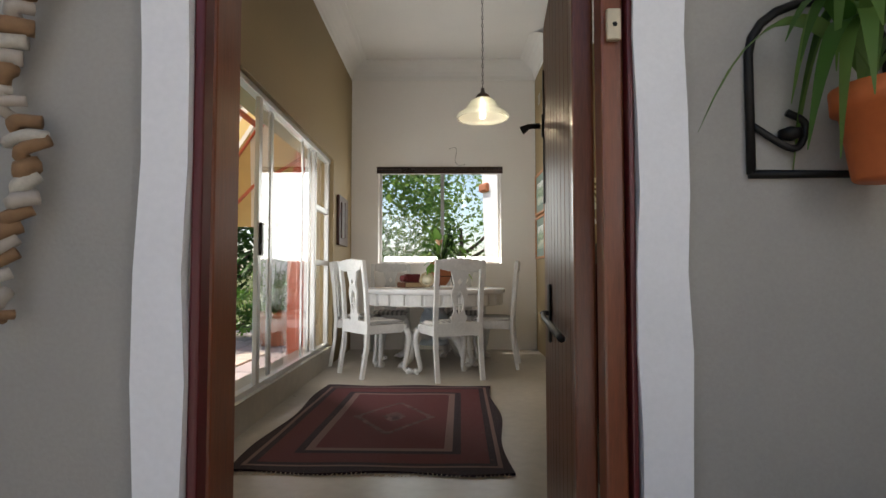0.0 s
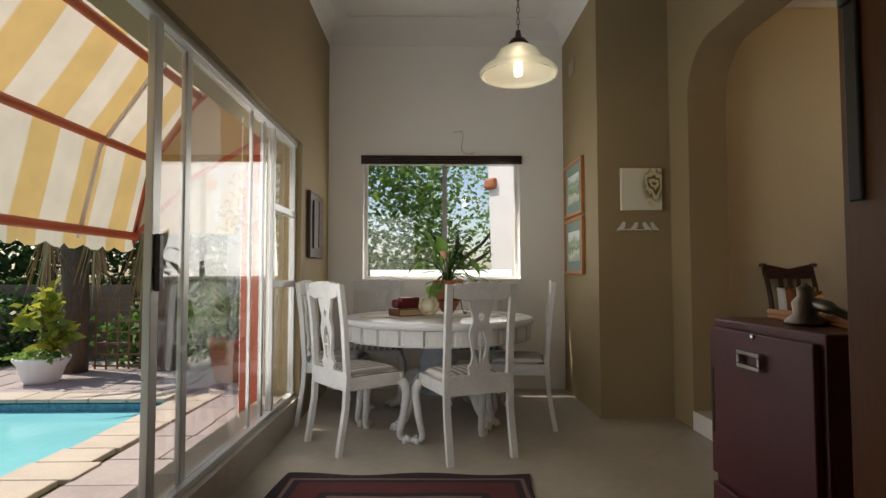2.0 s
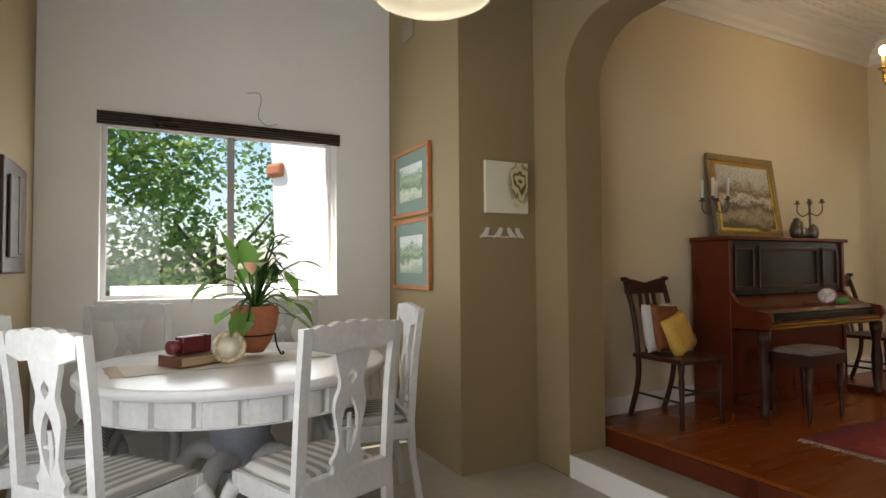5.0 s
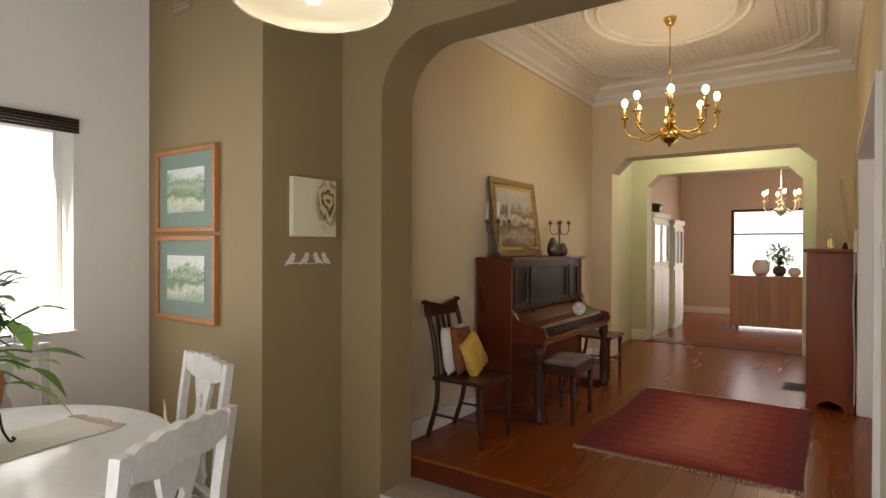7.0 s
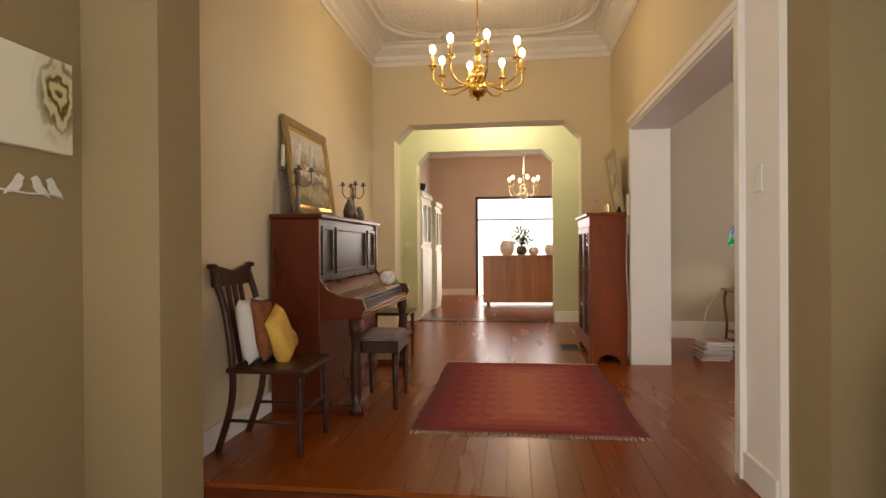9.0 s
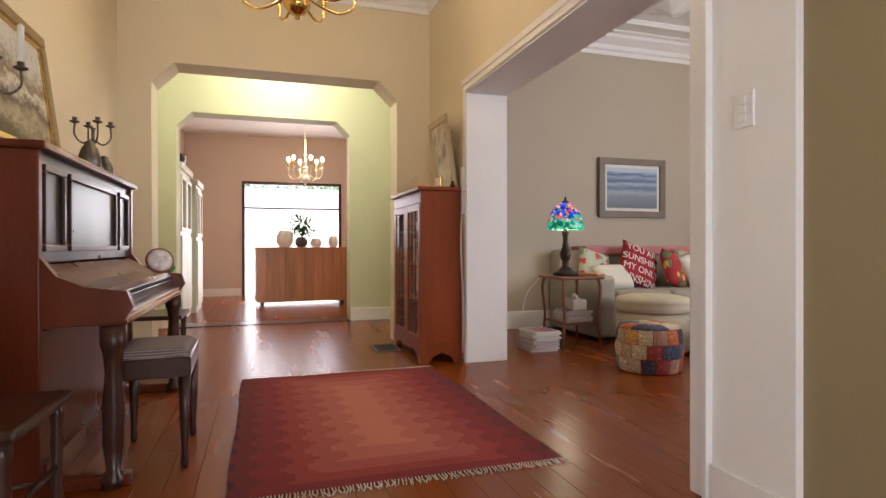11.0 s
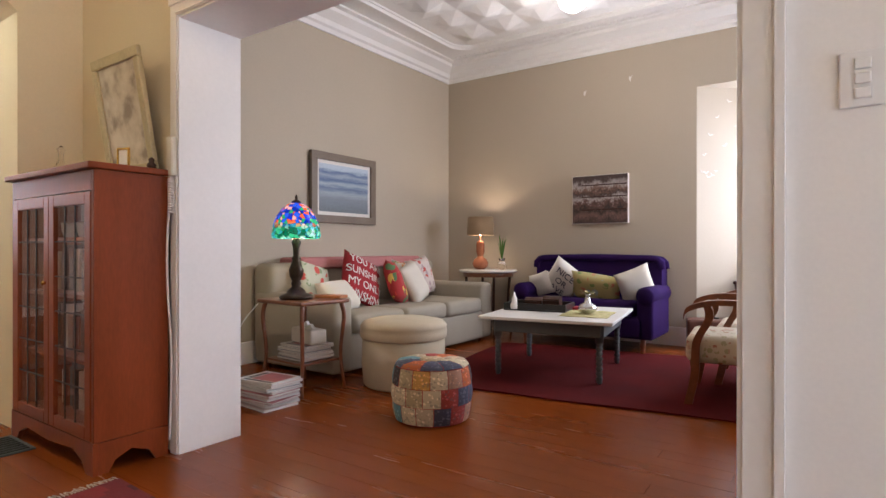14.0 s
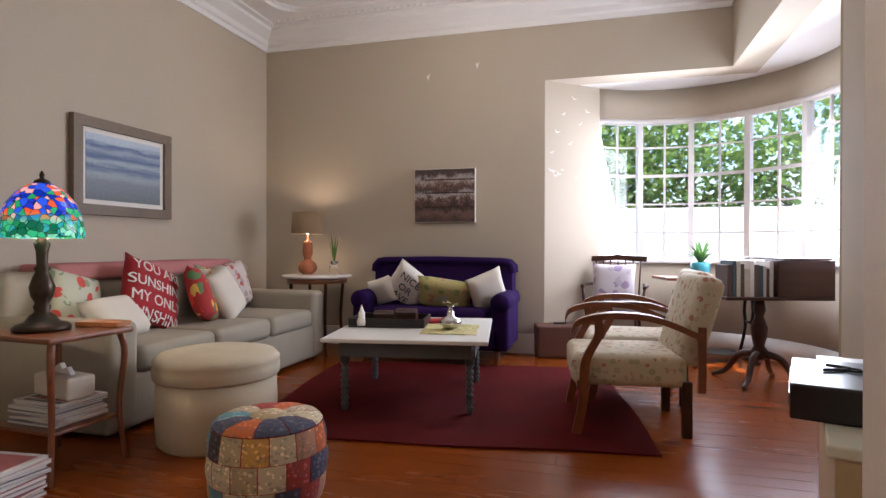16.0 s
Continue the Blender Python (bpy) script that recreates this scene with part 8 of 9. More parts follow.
part("print", boxes((-0.305, 0.305, -0.043, -0.0405, -0.26, 0.26)), scenic("brown shelf picture", [(0.0, (0.05, 0.03, 0.025)), (0.20, (0.16, 0.09, 0.07)), (0.30, (0.03, 0.018, 0.015)), (0.42, (0.12, 0.06, 0.045)), (0.50, (0.42, 0.38, 0.36)), (0.60, (0.05, 0.03, 0.025)), (0.70, (0.18, 0.10, 0.07)), (0.80, (0.40, 0.36, 0.34)), (0.90, (0.06, 0.035, 0.03))], 0.52, 9.2, 0.42, 7, (1.4, 1, 1), 0.5), bc)
for z in (-0.12, 0.02, 0.15):
    part("printed_shelf", boxes((-0.2, 0.3, -0.0455, -0.0435, z, z + 0.012)), M_DARKWOOD, bc)

# corner table and lamp
rt = thing("round_side_table", pose(6.33, 1.16, 0), "round white marble-topped side table on dark legs", "side table")
part("tabletop", lathe(bmesh.new(), [(0.32, 0.715), (0.335, 0.722), (0.335, 0.735), (0.325, 0.742)], seg=40), surface("white marble", (0.66, 0.63, 0.58), 0.2, var=0.15, scale=5, bump=0.02), rt, "white marble top", True)
part("apron", lathe(bmesh.new(), [(0.29, 0.665), (0.29, 0.714)], seg=40), M_TABLE, rt, "", True)
for k in range(4):
    a = math.radians(45 + 90 * k)
    bm = bmesh.new()
    tube(bm, curve_pts([(0.26 * math.cos(a), 0.26 * math.sin(a), 0.664), (0.24 * math.cos(a), 0.24 * math.sin(a), 0.3), (0.28 * math.cos(a), 0.28 * math.sin(a), 0.0)], 6), 0.016, 8)
    part("leg", bm, M_DARKWOOD, rt, "", True)
cl = thing("copper_table_lamp", pose(6.47, 1.10, 0.7425), "copper gourd lamp with brown drum shade, lit", "table lamp")
part("base", lathe(bmesh.new(), [(0.05, 0), (0.085, 0.03), (0.095, 0.07), (0.075, 0.115), (0.04, 0.14), (0.036, 0.16), (0.05, 0.20), (0.048, 0.30), (0.035, 0.33), (0.012, 0.335), (0.012, 0.40)], seg=28), surface("copper glaze", (0.45, 0.16, 0.075), 0.25, metal=0.3, var=0.2, bump=0.03), cl, "", True)
m_, n_, l_, p_b = node_mat("brown lampshade cloth")
p_b.inputs["Base Color"].default_value = (0.20, 0.13, 0.07, 1)
p_b.inputs["Roughness"].default_value = 0.9
p_b.inputs["Emission Color"].default_value = (1.0, 0.62, 0.28, 1)
p_b.inputs["Emission Strength"].default_value = 0.012
part("shade", lathe(bmesh.new(), [(0.155, 0.40), (0.16, 0.41), (0.15, 0.615), (0.146, 0.61), (0.152, 0.412)], seg=36, closed=False), m_, cl, "brown drum shade", True)
part("bulb", lathe(bmesh.new(), [(0.012, 0.40), (0.03, 0.45), (0.025, 0.50), (0.003, 0.52)], seg=12), M_BULB, cl, "", True)
point_light("corner_lamp_light", (6.47, 1.10, 1.27), 2.6, (1.0, 0.80, 0.55), 0.05)
gp = thing("glass_vase", pose(6.17, 1.12, 0.7425), "clear glass vase with a green hyacinth bulb", "vase")
part("vase", lathe(bmesh.new(), [(0.035, 0), (0.05, 0.03), (0.045, 0.08), (0.028, 0.1), (0.04, 0.13), (0.036, 0.128), (0.024, 0.1)], seg=20), M_GLASS, gp, "", True)
bm = bmesh.new()
for k in range(9):
    a = k * 0.7
    leaf_blade(bm, (0, 0, 0.1), (0.06 * math.cos(a), 0.05 * math.sin(a), 0.34 + 0.03 * (k % 3)), 0.022, 0.02)
part("leaves", bm, M_LEAF, gp, "", True)


# fireside chairs
def armchair():
    e = thing("wooden_armchair", pose(0, 0, 0), "bent-arm wooden armchair with cream floral upholstery", "armchair", "floral armchairs")
    up = spotted("cream floral upholstery", (0.56, 0.50, 0.38), [(0.40, 0.20, 0.14), (0.38, 0.36, 0.22), (0.48, 0.33, 0.24), (0.45, 0.40, 0.28)], 24, 0.42)
    part("seat", soft_box(-0.27, 0.27, -0.28, 0.33, 0.26, 0.44, 0.05), up, e, "cream floral seat", True)
    part("backrest", soft_box(-0.26, 0.26, -0.07, 0.07, 0.0, 0.50, 0.055), up, e, "cream floral backrest", True, pose(0, -0.28, 0.38, 16))
    for s in (-1, 1):
        bm = bmesh.new()
        pts = curve_pts([(s * 0.30, -0.34, 0.56), (s * 0.305, -0.10, 0.655), (s * 0.305, 0.14, 0.67), (s * 0.305, 0.30, 0.63), (s * 0.305, 0.335, 0.57)], 6)
        prof = [(p.y, p.z) for p in pts]
        low = [(y, z - 0.035) for y, z in prof]
        prism(bm, prof + low[::-1], "x", s * 0.305 - 0.028, s * 0.305 + 0.028)
        part("armrest", bm, M_TABLE, e, "curved wooden arm")
        bm = bmesh.new()
        lp_ = curve_pts([(0, 0.20, 0.635), (0, 0.19, 0.55), (0, 0.26, 0.40), (0, 0.27, 0.2), (0, 0.31, 0.0)], 6)
        prism(bm, [(p.y + 0.024, p.z) for p in lp_] + [(p.y - 0.024, p.z) for p in reversed(lp_)], "x", s * 0.305 - 0.016, s * 0.305 + 0.016)
        part("front_leg", bm, M_TABLE, e, "curved wooden front leg")
        part("back_leg", boxes((s * 0.25 - 0.02, s * 0.25 + 0.02, -0.30, -0.25, 0.0, 0.30), bev=0.004), M_DARKWOOD, e)
        part("back_upright", boxes((s * 0.288 - 0.014, s * 0.288 + 0.014, -0.36, -0.32, 0.25, 0.60), bev=0.004), M_TABLE, e)
    part("seat_rail", boxes((-0.28, 0.28, 0.28, 0.30, 0.24, 0.29), bev=0.003), M_TABLE, e)
    return e


ac = armchair()
ac.matrix_basis = pose(3.52, 2.68, 0.0, 0, 0, -84)
copy_thing(ac, pose(3.44, 2.03, 0.0, 0, 0, -86))

# spindle-back armchair in the bay
wn_ = thing("spindle_armchair", pose(3.52, 0.66, 0, 0, 0, -8), "dark wooden spindle-back armchair with turned legs", "armchair")
part("seat", boxes((-0.24, 0.24, -0.22, 0.24, 0.41, 0.445), bev=0.015), M_DARKWOOD, wn_)
bm = prism(bmesh.new(), [(-0.26, 0.88), (-0.27, 0.93), (-0.15, 0.935), (0, 0.95), (0.15, 0.935), (0.27, 0.93), (0.26, 0.88), (0, 0.895)], "y", -0.27, -0.245)
part("crest_rail", bm, M_DARKWOOD, wn_)
for i in range(7):
    x = -0.21 + i * 0.07
    bm = bmesh.new()
    tube(bm, [(x * 0.9, -0.2, 0.445), (x, -0.255, 0.89)], 0.008, 7)
    part("spindle", bm, M_DARKWOOD, wn_, "", True)
for s in (-1, 1):
    bm = bmesh.new()
    tube(bm, curve_pts([(s * 0.24, -0.235, 0.66), (s * 0.28, 0.0, 0.665), (s * 0.27, 0.2, 0.66)], 5), 0.017, 8)
    tube(bm, [(s * 0.25, 0.16, 0.445), (s * 0.27, 0.18, 0.66)], 0.013, 8)
    part("armrest", bm, M_DARKWOOD, wn_, "", True)
    for y in (-0.18, 0.2):
        part("leg", lathe(bmesh.new(), [(0.012, 0), (0.018, 0.1), (0.013, 0.14), (0.024, 0.26), (0.014, 0.32), (0.018, 0.41)], (s * 0.2, y, 0), 12), M_DARKWOOD, wn_, "", True)
scatter_cushion("lilac_cushion", pose(3.53, 0.55, 0.67, 74, 0, 172), 0.40, 0.40, spotted("lilac floral cotton", (0.52, 0.47, 0.50), [(0.30, 0.22, 0.33), (0.42, 0.36, 0.42)], 10), "pale lilac floral cushion on the spindle chair")
sc_ = thing("leather_suitcase", pose(4.02, 0.78, 0, 0, 0, 14), "old brown leather trunk standing in the bay", "trunk")
part("case", boxes((-0.23, 0.23, -0.15, 0.15, 0.002, 0.30), bev=0.02), surface("worn brown leather", (0.10, 0.04, 0.025), 0.5, var=0.35, bump=0.3), sc_)
part("handle", boxes((-0.06, 0.06, -0.02, 0.02, 0.30, 0.315), bev=0.004), M_BLACK, sc_)

# treadle sewing table
tt = thing("treadle_table", pose(2.68, 0.62, 0, 0, 0, 12), "wooden sewing machine table on an iron treadle base", "sewing table")
part("tabletop", boxes((-0.47, 0.47, -0.22, 0.22, 0.73, 0.755), bev=0.005), M_TABLE, tt)
part("drawer_box", boxes((-0.45, 0.1, -0.20, 0.20, 0.63, 0.729), bev=0.004), M_TABLE, tt)
for s in (-1, 1):
    bm = bmesh.new()
    x = s * 0.32
    for k in (-1, 1):
        tube(bm, curve_pts([(x, k * 0.05, 0.63), (x, k * 0.08, 0.45), (x, k * 0.06, 0.3), (x, k * 0.18, 0.02)], 5), 0.014, 6)
    tube(bm, [(x, -0.2, 0.02), (x, 0.2, 0.02)], 0.016, 6)
    tube(bm, [(x, -0.07, 0.35), (x, 0.07, 0.35)], 0.012, 6)
    part("iron_side", bm, M_IRON, tt, "cast iron side frame", True)
bm = bmesh.new()
tube(bm, [(0.26, 0.15 * math.cos(a), 0.38 + 0.15 * math.sin(a)) for a in [2 * math.pi * k / 28 for k in range(29)]], 0.011, 6)
for k in range(5):
    a = 2 * math.pi * k / 5
    tube(bm, [(0.26, 0, 0.38), (0.26, 0.15 * math.cos(a), 0.38 + 0.15 * math.sin(a))], 0.006, 5)
part("flywheel", bm, M_IRON, tt, "spoked iron wheel", True)
part("treadle", boxes((-0.22, 0.22, -0.14, 0.14, 0.07, 0.085), bev=0.003), M_IRON, tt)
vp = thing("teal_plant_pot", pose(2.78, 0.62, 0.7555), "teal glazed pot on the sewing table", "plant pot")
part("pot", lathe(bmesh.new(), [(0.06, 0), (0.08, 0.05), (0.085, 0.12), (0.075, 0.13), (0.07, 0.11)], seg=24), surface("teal glaze", (0.05, 0.28, 0.34), 0.2, var=0.15), vp, "", True)
vq = thing("pot_plant", pose(2.78, 0.62, 0.86), "bushy green pot plant on the sewing table", "plant")
rnd = random.Random(71)
for i in range(36):
    a = rnd.uniform(0, 6.28)
    bm = bmesh.new()
    leaf_blade(bm, (0, 0, 0), (rnd.uniform(0.08, 0.2) * math.cos(a), rnd.uniform(0.08, 0.2) * math.sin(a), rnd.uniform(0.02, 0.24)), 0.03, 0.05)
    part("leaf", bm, M_LEAF, vq, "", True)

# drum-like revolving book table
bt_ = thing("book_table", pose(2.50, 1.42, 0, 0, 0, 14), "dark wooden pedestal table with a book rack top", "book table")
part("column", lathe(bmesh.new(), [(0.05, 0.18), (0.06, 0.24), (0.035, 0.28), (0.055, 0.36), (0.06, 0.42), (0.03, 0.5), (0.045, 0.55), (0.03, 0.645)], seg=20), M_DARKWOOD, bt_, "turned column", True)
for k in range(4):
    a = math.radians(45 + 90 * k)
    bm = bmesh.new()
    pts = curve_pts([(0.04 * math.cos(a), 0.04 * math.sin(a), 0.22), (0.15 * math.cos(a), 0.15 * math.sin(a), 0.19), (0.24 * math.cos(a), 0.24 * math.sin(a), 0.06), (0.34 * math.cos(a), 0.34 * math.sin(a), 0.012)], 6)
    tube(bm, pts, [0.03 - 0.014 * i / len(pts) for i in range(len(pts))], 8)
    part("leg", bm, M_DARKWOOD, bt_, "sabre leg", True)
part("rack_base", boxes((-0.38, 0.38, -0.28, 0.28, 0.645, 0.668), bev=0.004), M_DARKWOOD, bt_)
part("rack_end", boxes((-0.38, 0.02, 0.10, 0.28, 0.669, 0.93), bev=0.004), M_DARKWOOD, bt_, "plain dark rack end")
part("rack_top", boxes((-0.36, -0.02, -0.26, 0.28, 0.931, 0.945), bev=0.004), M_DARKWOOD, bt_)
x = 0.035
i = 0
r9 = random.Random(83)
while x < 0.36:
    w = r9.uniform(0.018, 0.04)
    single("rack_book", boxes((x, x + w - 0.002, 0.06, 0.25, 0.669, 0.669 + r9.uniform(0.2, 0.26)), bev=0.002), r9.choice(M_SPINES), "upright book in the rack of the pedestal table", "book", "books in the rack", at=pose(2.50, 1.42, 0, 0, 0, 14))
    x += w

# low cabinet behind the opening
lc = thing("low_cabinet", pose(3.20, 4.72, 0, 0, 0, -17), "low cream media cabinet beside the opening", "cabinet")
part("body", boxes((-0.34, -0.015, -1.0, 0.0, 0.0, 0.56), bev=0.005), surface("cream cabinet paint", (0.50, 0.38, 0.22), 0.5, var=0.1), lc)
part("top", boxes((-0.36, 0.0, -1.02, 0.01, 0.561, 0.59), bev=0.005), M_CREAMPAINT, lc)
bx = thing("black_player", pose(3.02, 4.40, 0.591, 0, 0, -17), "black video player on the low cabinet", "media player")
part("case", boxes((-0.15, 0.15, -0.2, 0.2, 0, 0.09), bev=0.006), M_BLACK, bx)
part("front_strip", boxes((0.1505, 0.153, -0.18, 0.18, 0.03, 0.06)), M_PEWTER, bx)
lt_ = thing("laptop", pose(2.83, 3.93, 0.591, 0, 0, -17), "closed silver laptop on the cabinet", "laptop")
part("lid", boxes((-0.14, 0.12, -0.12, 0.12, 0.022, 0.034), bev=0.005), surface("silver aluminium", (0.6, 0.6, 0.62), 0.35, metal=0.6), lt_)
part("base", boxes((-0.14, 0.12, -0.12, 0.12, 0, 0.021), bev=0.004), M_BLACK, lt_)
ky = thing("bunch_of_keys", pose(3.01, 4.36, 0.682), "small bunch of dark keys on the player", "keys")
bm = bmesh.new()
tube(bm, [(0.02 * math.cos(a), 0.02 * math.sin(a), 0.004) for a in [2 * math.pi * k / 14 for k in range(15)]], 0.003, 5)
tube(bm, [(0.02, 0, 0.004), (0.08, 0.02, 0.004)], 0.005, 5)
tube(bm, [(0.0, -0.02, 0.004), (0.05, -0.05, 0.006)], 0.005, 5)
part("keys", bm, M_IRON, ky, "", True)

# ceiling light of the living room
lg = thing("living_ceiling_lamp", pose(4.86, 2.25, 3.0), "round lit ceiling lamp with opal bowl", "ceiling lamp")
part("bowl", lathe(bmesh.new(), [(0.005, 0.0), (0.06, 0.01), (0.11, 0.05), (0.125, 0.11)], seg=28, closed=False), glow("lit white opal", (1.0, 0.93, 0.80), 5), lg, "", True)
part("canopy", lathe(bmesh.new(), [(0.128, 0.11), (0.12, 0.13), (0.03, 0.15), (0.012, 0.16), (0.012, 0.285)], seg=24), M_BRASS, lg, "", True)
point_light("living_ceiling_light", (4.86, 2.25, 2.90), 8, (1.0, 0.88, 0.70), 0.1)

# ================= outdoors =================
GZ = -0.36
M_LAWN = surface("dry lawn and earth", (0.12, 0.13, 0.05), 0.95, var=0.4, scale=1.5, grain=40, bump=0.6)
M_SLATE = surface("grey-brown paving slate", (0.33, 0.28, 0.27), 0.7, var=0.25, scale=2.5, grain=30, bump=0.4, random_shift=0.2)
M_COPING = surface("pale sandstone coping", (0.46, 0.40, 0.33), 0.8, var=0.2, scale=4, bump=0.4, random_shift=0.2)
PX0, PX1, PY0, PY1 = -7.0, -2.0, 2.5, 9.15
bm = bmesh.new()
F = 400
def quad(x0, x1, y0, y1, z=GZ):
    vs = [bm.verts.new(p) for p in ((x0, y0, z), (x1, y0, z), (x1, y1, z), (x0, y1, z))]
    bm.faces.new(vs)
quad(-F, PX0, -F, F), quad(PX1, F, -F, F), quad(PX0, PX1, -F, PY0), quad(PX0, PX1, PY1, F)
bmesh.ops.remove_doubles(bm, verts=bm.verts, dist=0.001)
structure("ground", bm, M_LAWN, "garden ground with dry lawn and earth")

m_, n_, l_, p_ = node_mat("pool water")
p_.inputs["Base Color"].default_value = (0.22, 0.60, 0.66, 1)
p_.inputs["Roughness"].default_value = 0.06
nz = n_.new("ShaderNodeTexNoise"); nz.inputs["Scale"].default_value = 5; nz.inputs["Detail"].default_value = 4
bp = n_.new("ShaderNodeBump"); bp.inputs["Strength"].default_value, bp.inputs["Distance"].default_value = 0.5, 0.05
l_.new(nz.outputs["Fac"], bp.inputs["Height"]); l_.new(bp.outputs["Normal"], p_.inputs["Normal"])
structure("water", boxes((PX0, PX1, PY0, PY1, GZ - 0.5, GZ - 0.09)), m_, "turquoise swimming pool water")
ptile = structure("trim_pool", boxes((PX0, PX1, PY1 + 0.001, PY1 + 0.05, GZ - 0.4, GZ - 0.02), (PX1 + 0.001, PX1 + 0.05, PY0, PY1, GZ - 0.4, GZ - 0.02)), surface("blue pool mosaic", (0.08, 0.30, 0.42), 0.3, var=0.5, scale=30, grain=90), "blue mosaic pool edge")
cop = tagged(new("pavement_coping"), "pale stone coping round the pool", "", "", "structure")
rnd = random.Random(91)
y = PY0
while y < PY1 + 0.2:
    w = rnd.uniform(0.28, 0.45)
    part("stone", boxes((PX1 - 0.06 + rnd.uniform(-0.03, 0.03), PX1 + 0.32 + rnd.uniform(-0.04, 0.06), y, y + w - 0.012, GZ + 0.001, GZ + 0.04), bev=0.008), M_COPING, cop)
    y += w
x = PX0
while x < PX1 - 0.1:
    w = rnd.uniform(0.28, 0.45)
    part("stone", boxes((x, x + w - 0.012, PY1 - 0.05, PY1 + 0.3, GZ + 0.001, GZ + 0.04), bev=0.008), M_COPING, cop)
    x += w
pav = tagged(new("pavement_terrace"), "dark slate paving of the terrace", "", "", "structure")
y = 2.2
while y < 12.0:
    h = rnd.uniform(0.35, 0.6)
    x = PX1 + 0.36 if y < PY1 - 0.2 else -5.2
    while x < -0.9:
        w = rnd.uniform(0.3, 0.6)
        part("slab", boxes((x, min(x + w, -0.86) - 0.012, y, y + h - 0.012, GZ + 0.001, GZ + 0.022 + rnd.uniform(0, 0.006)), bev=0.005), M_SLATE, pav)
        x += w
    y += h

# awning
M_AWN = stripes("yellow and white awning canvas", (0.74, 0.66, 0.54), (0.68, 0.47, 0.19), 0.25, 1, 0.8, trans=0.5)
# same canvas with shade put into its colours, so the end stays dim
M_AWN_SHADED = stripes("yellow and white awning canvas, shaded copy", (0.60, 0.52, 0.40), (0.52, 0.34, 0.13), 0.25, 0, 0.8, trans=0.25)
M_REDPAINT = surface("red oxide painted steel", (0.46, 0.10, 0.045), 0.5, var=0.15, bump=0.1)
aw = thing("striped_awning", pose(0, 0, 0), "yellow and white striped canvas awning on red frame", "awning")
prof = [(-0.885, 2.85), (-1.44, 2.40), (-1.80, 1.87), (-1.93, 1.24)]
BX, BZ = prof[-1]
ys = [1.5 + i * 0.3 for i in range(23)]
bm = bmesh.new()
g = []
for y in ys:
    row = []
    for (xa, za), (xb, zb) in zip(prof, prof[1:]):
        for k in range(4):
            t = k / 4
            row.append(bm.verts.new((xa + (xb - xa) * t, y, za + (zb - za) * t - 0.015 * math.sin(math.pi * t))))
    row.append(bm.verts.new((prof[-1][0], y, prof[-1][1])))
    g.append(row)
for a, b in zip(g, g[1:]):
    for i in range(len(a) - 1):
        bm.faces.new((a[i], a[i + 1], b[i + 1], b[i]))
part("canopy", bm, M_AWN, aw, "striped canvas", True)
ye = ys[-1]
bm = bmesh.new()
vs = [bm.verts.new(p) for p in (*((x, ye, z) for x, z in prof), (-1.14, ye + 0.15, BZ))]
bm.faces.new((vs[0], vs[1], vs[4])), bm.faces.new((vs[1], vs[2], vs[4])), bm.faces.new((vs[2], vs[3], vs[4]))
part("end_panel", bm, M_AWN_SHADED, aw, "sloped canvas end")
bm = bmesh.new()
n = 96
prev = None
for i in range(n + 1):
    y = ys[0] + (ye - ys[0]) * i / n
    zl = BZ - 0.13 - 0.035 * abs(math.sin(i * math.pi / 3))
    row = [bm.verts.new((BX - 0.005 - 0.012 * math.sin(i * 0.9), y, BZ - 0.01)), bm.verts.new((BX - 0.01 - 0.02 * math.sin(i * 0.9), y, zl))]
    if prev:
        bm.faces.new((prev[0], row[0], row[1], prev[1]))
    prev = row
part("valance", bm, M_AWN, aw, "scalloped canvas valance")
for x, z in prof[1:]:
    bm = bmesh.new()
    tube(bm, [(x + 0.03, ys[0], z - 0.03), (x + 0.03, ye, z - 0.03)], 0.032, 8)
    part("beam", bm, M_REDPAINT, aw, "", True)
for y in (3.6, 5.4, 7.4, ye):
    bm = bmesh.new()
    tube(bm, [(x, y, z - 0.085) for x, z in prof], 0.016, 7)
    part("rafter", bm, M_REDPAINT if y == ye else M_OUTWHITE, aw, "", True)
for y in (1.6, ye):
    bm = bmesh.new()
    tube(bm, [(BX + 0.02, y, BZ - 0.03), (-1.44, y - 0.05, 1.68), (-0.90, y, 2.02)], 0.02, 8)
    part("brace", bm, M_REDPAINT, aw, "", True)
structure("wall_red_pillar", boxes((-1.12, -0.86, 8.30, 9.3, GZ, 2.6)), M_REDPAINT, "red painted outside wall beside the sliding door")
structure("wall_outside_west", boxes((-0.88, -0.851, 8.10, 8.30, GZ, 3.6), (-0.88, -0.851, 9.31, 9.55, GZ, 3.6), (-0.88, -0.851, 1.5, SY0, GZ, 3.6)), M_OUTWHITE, "white outside plaster")


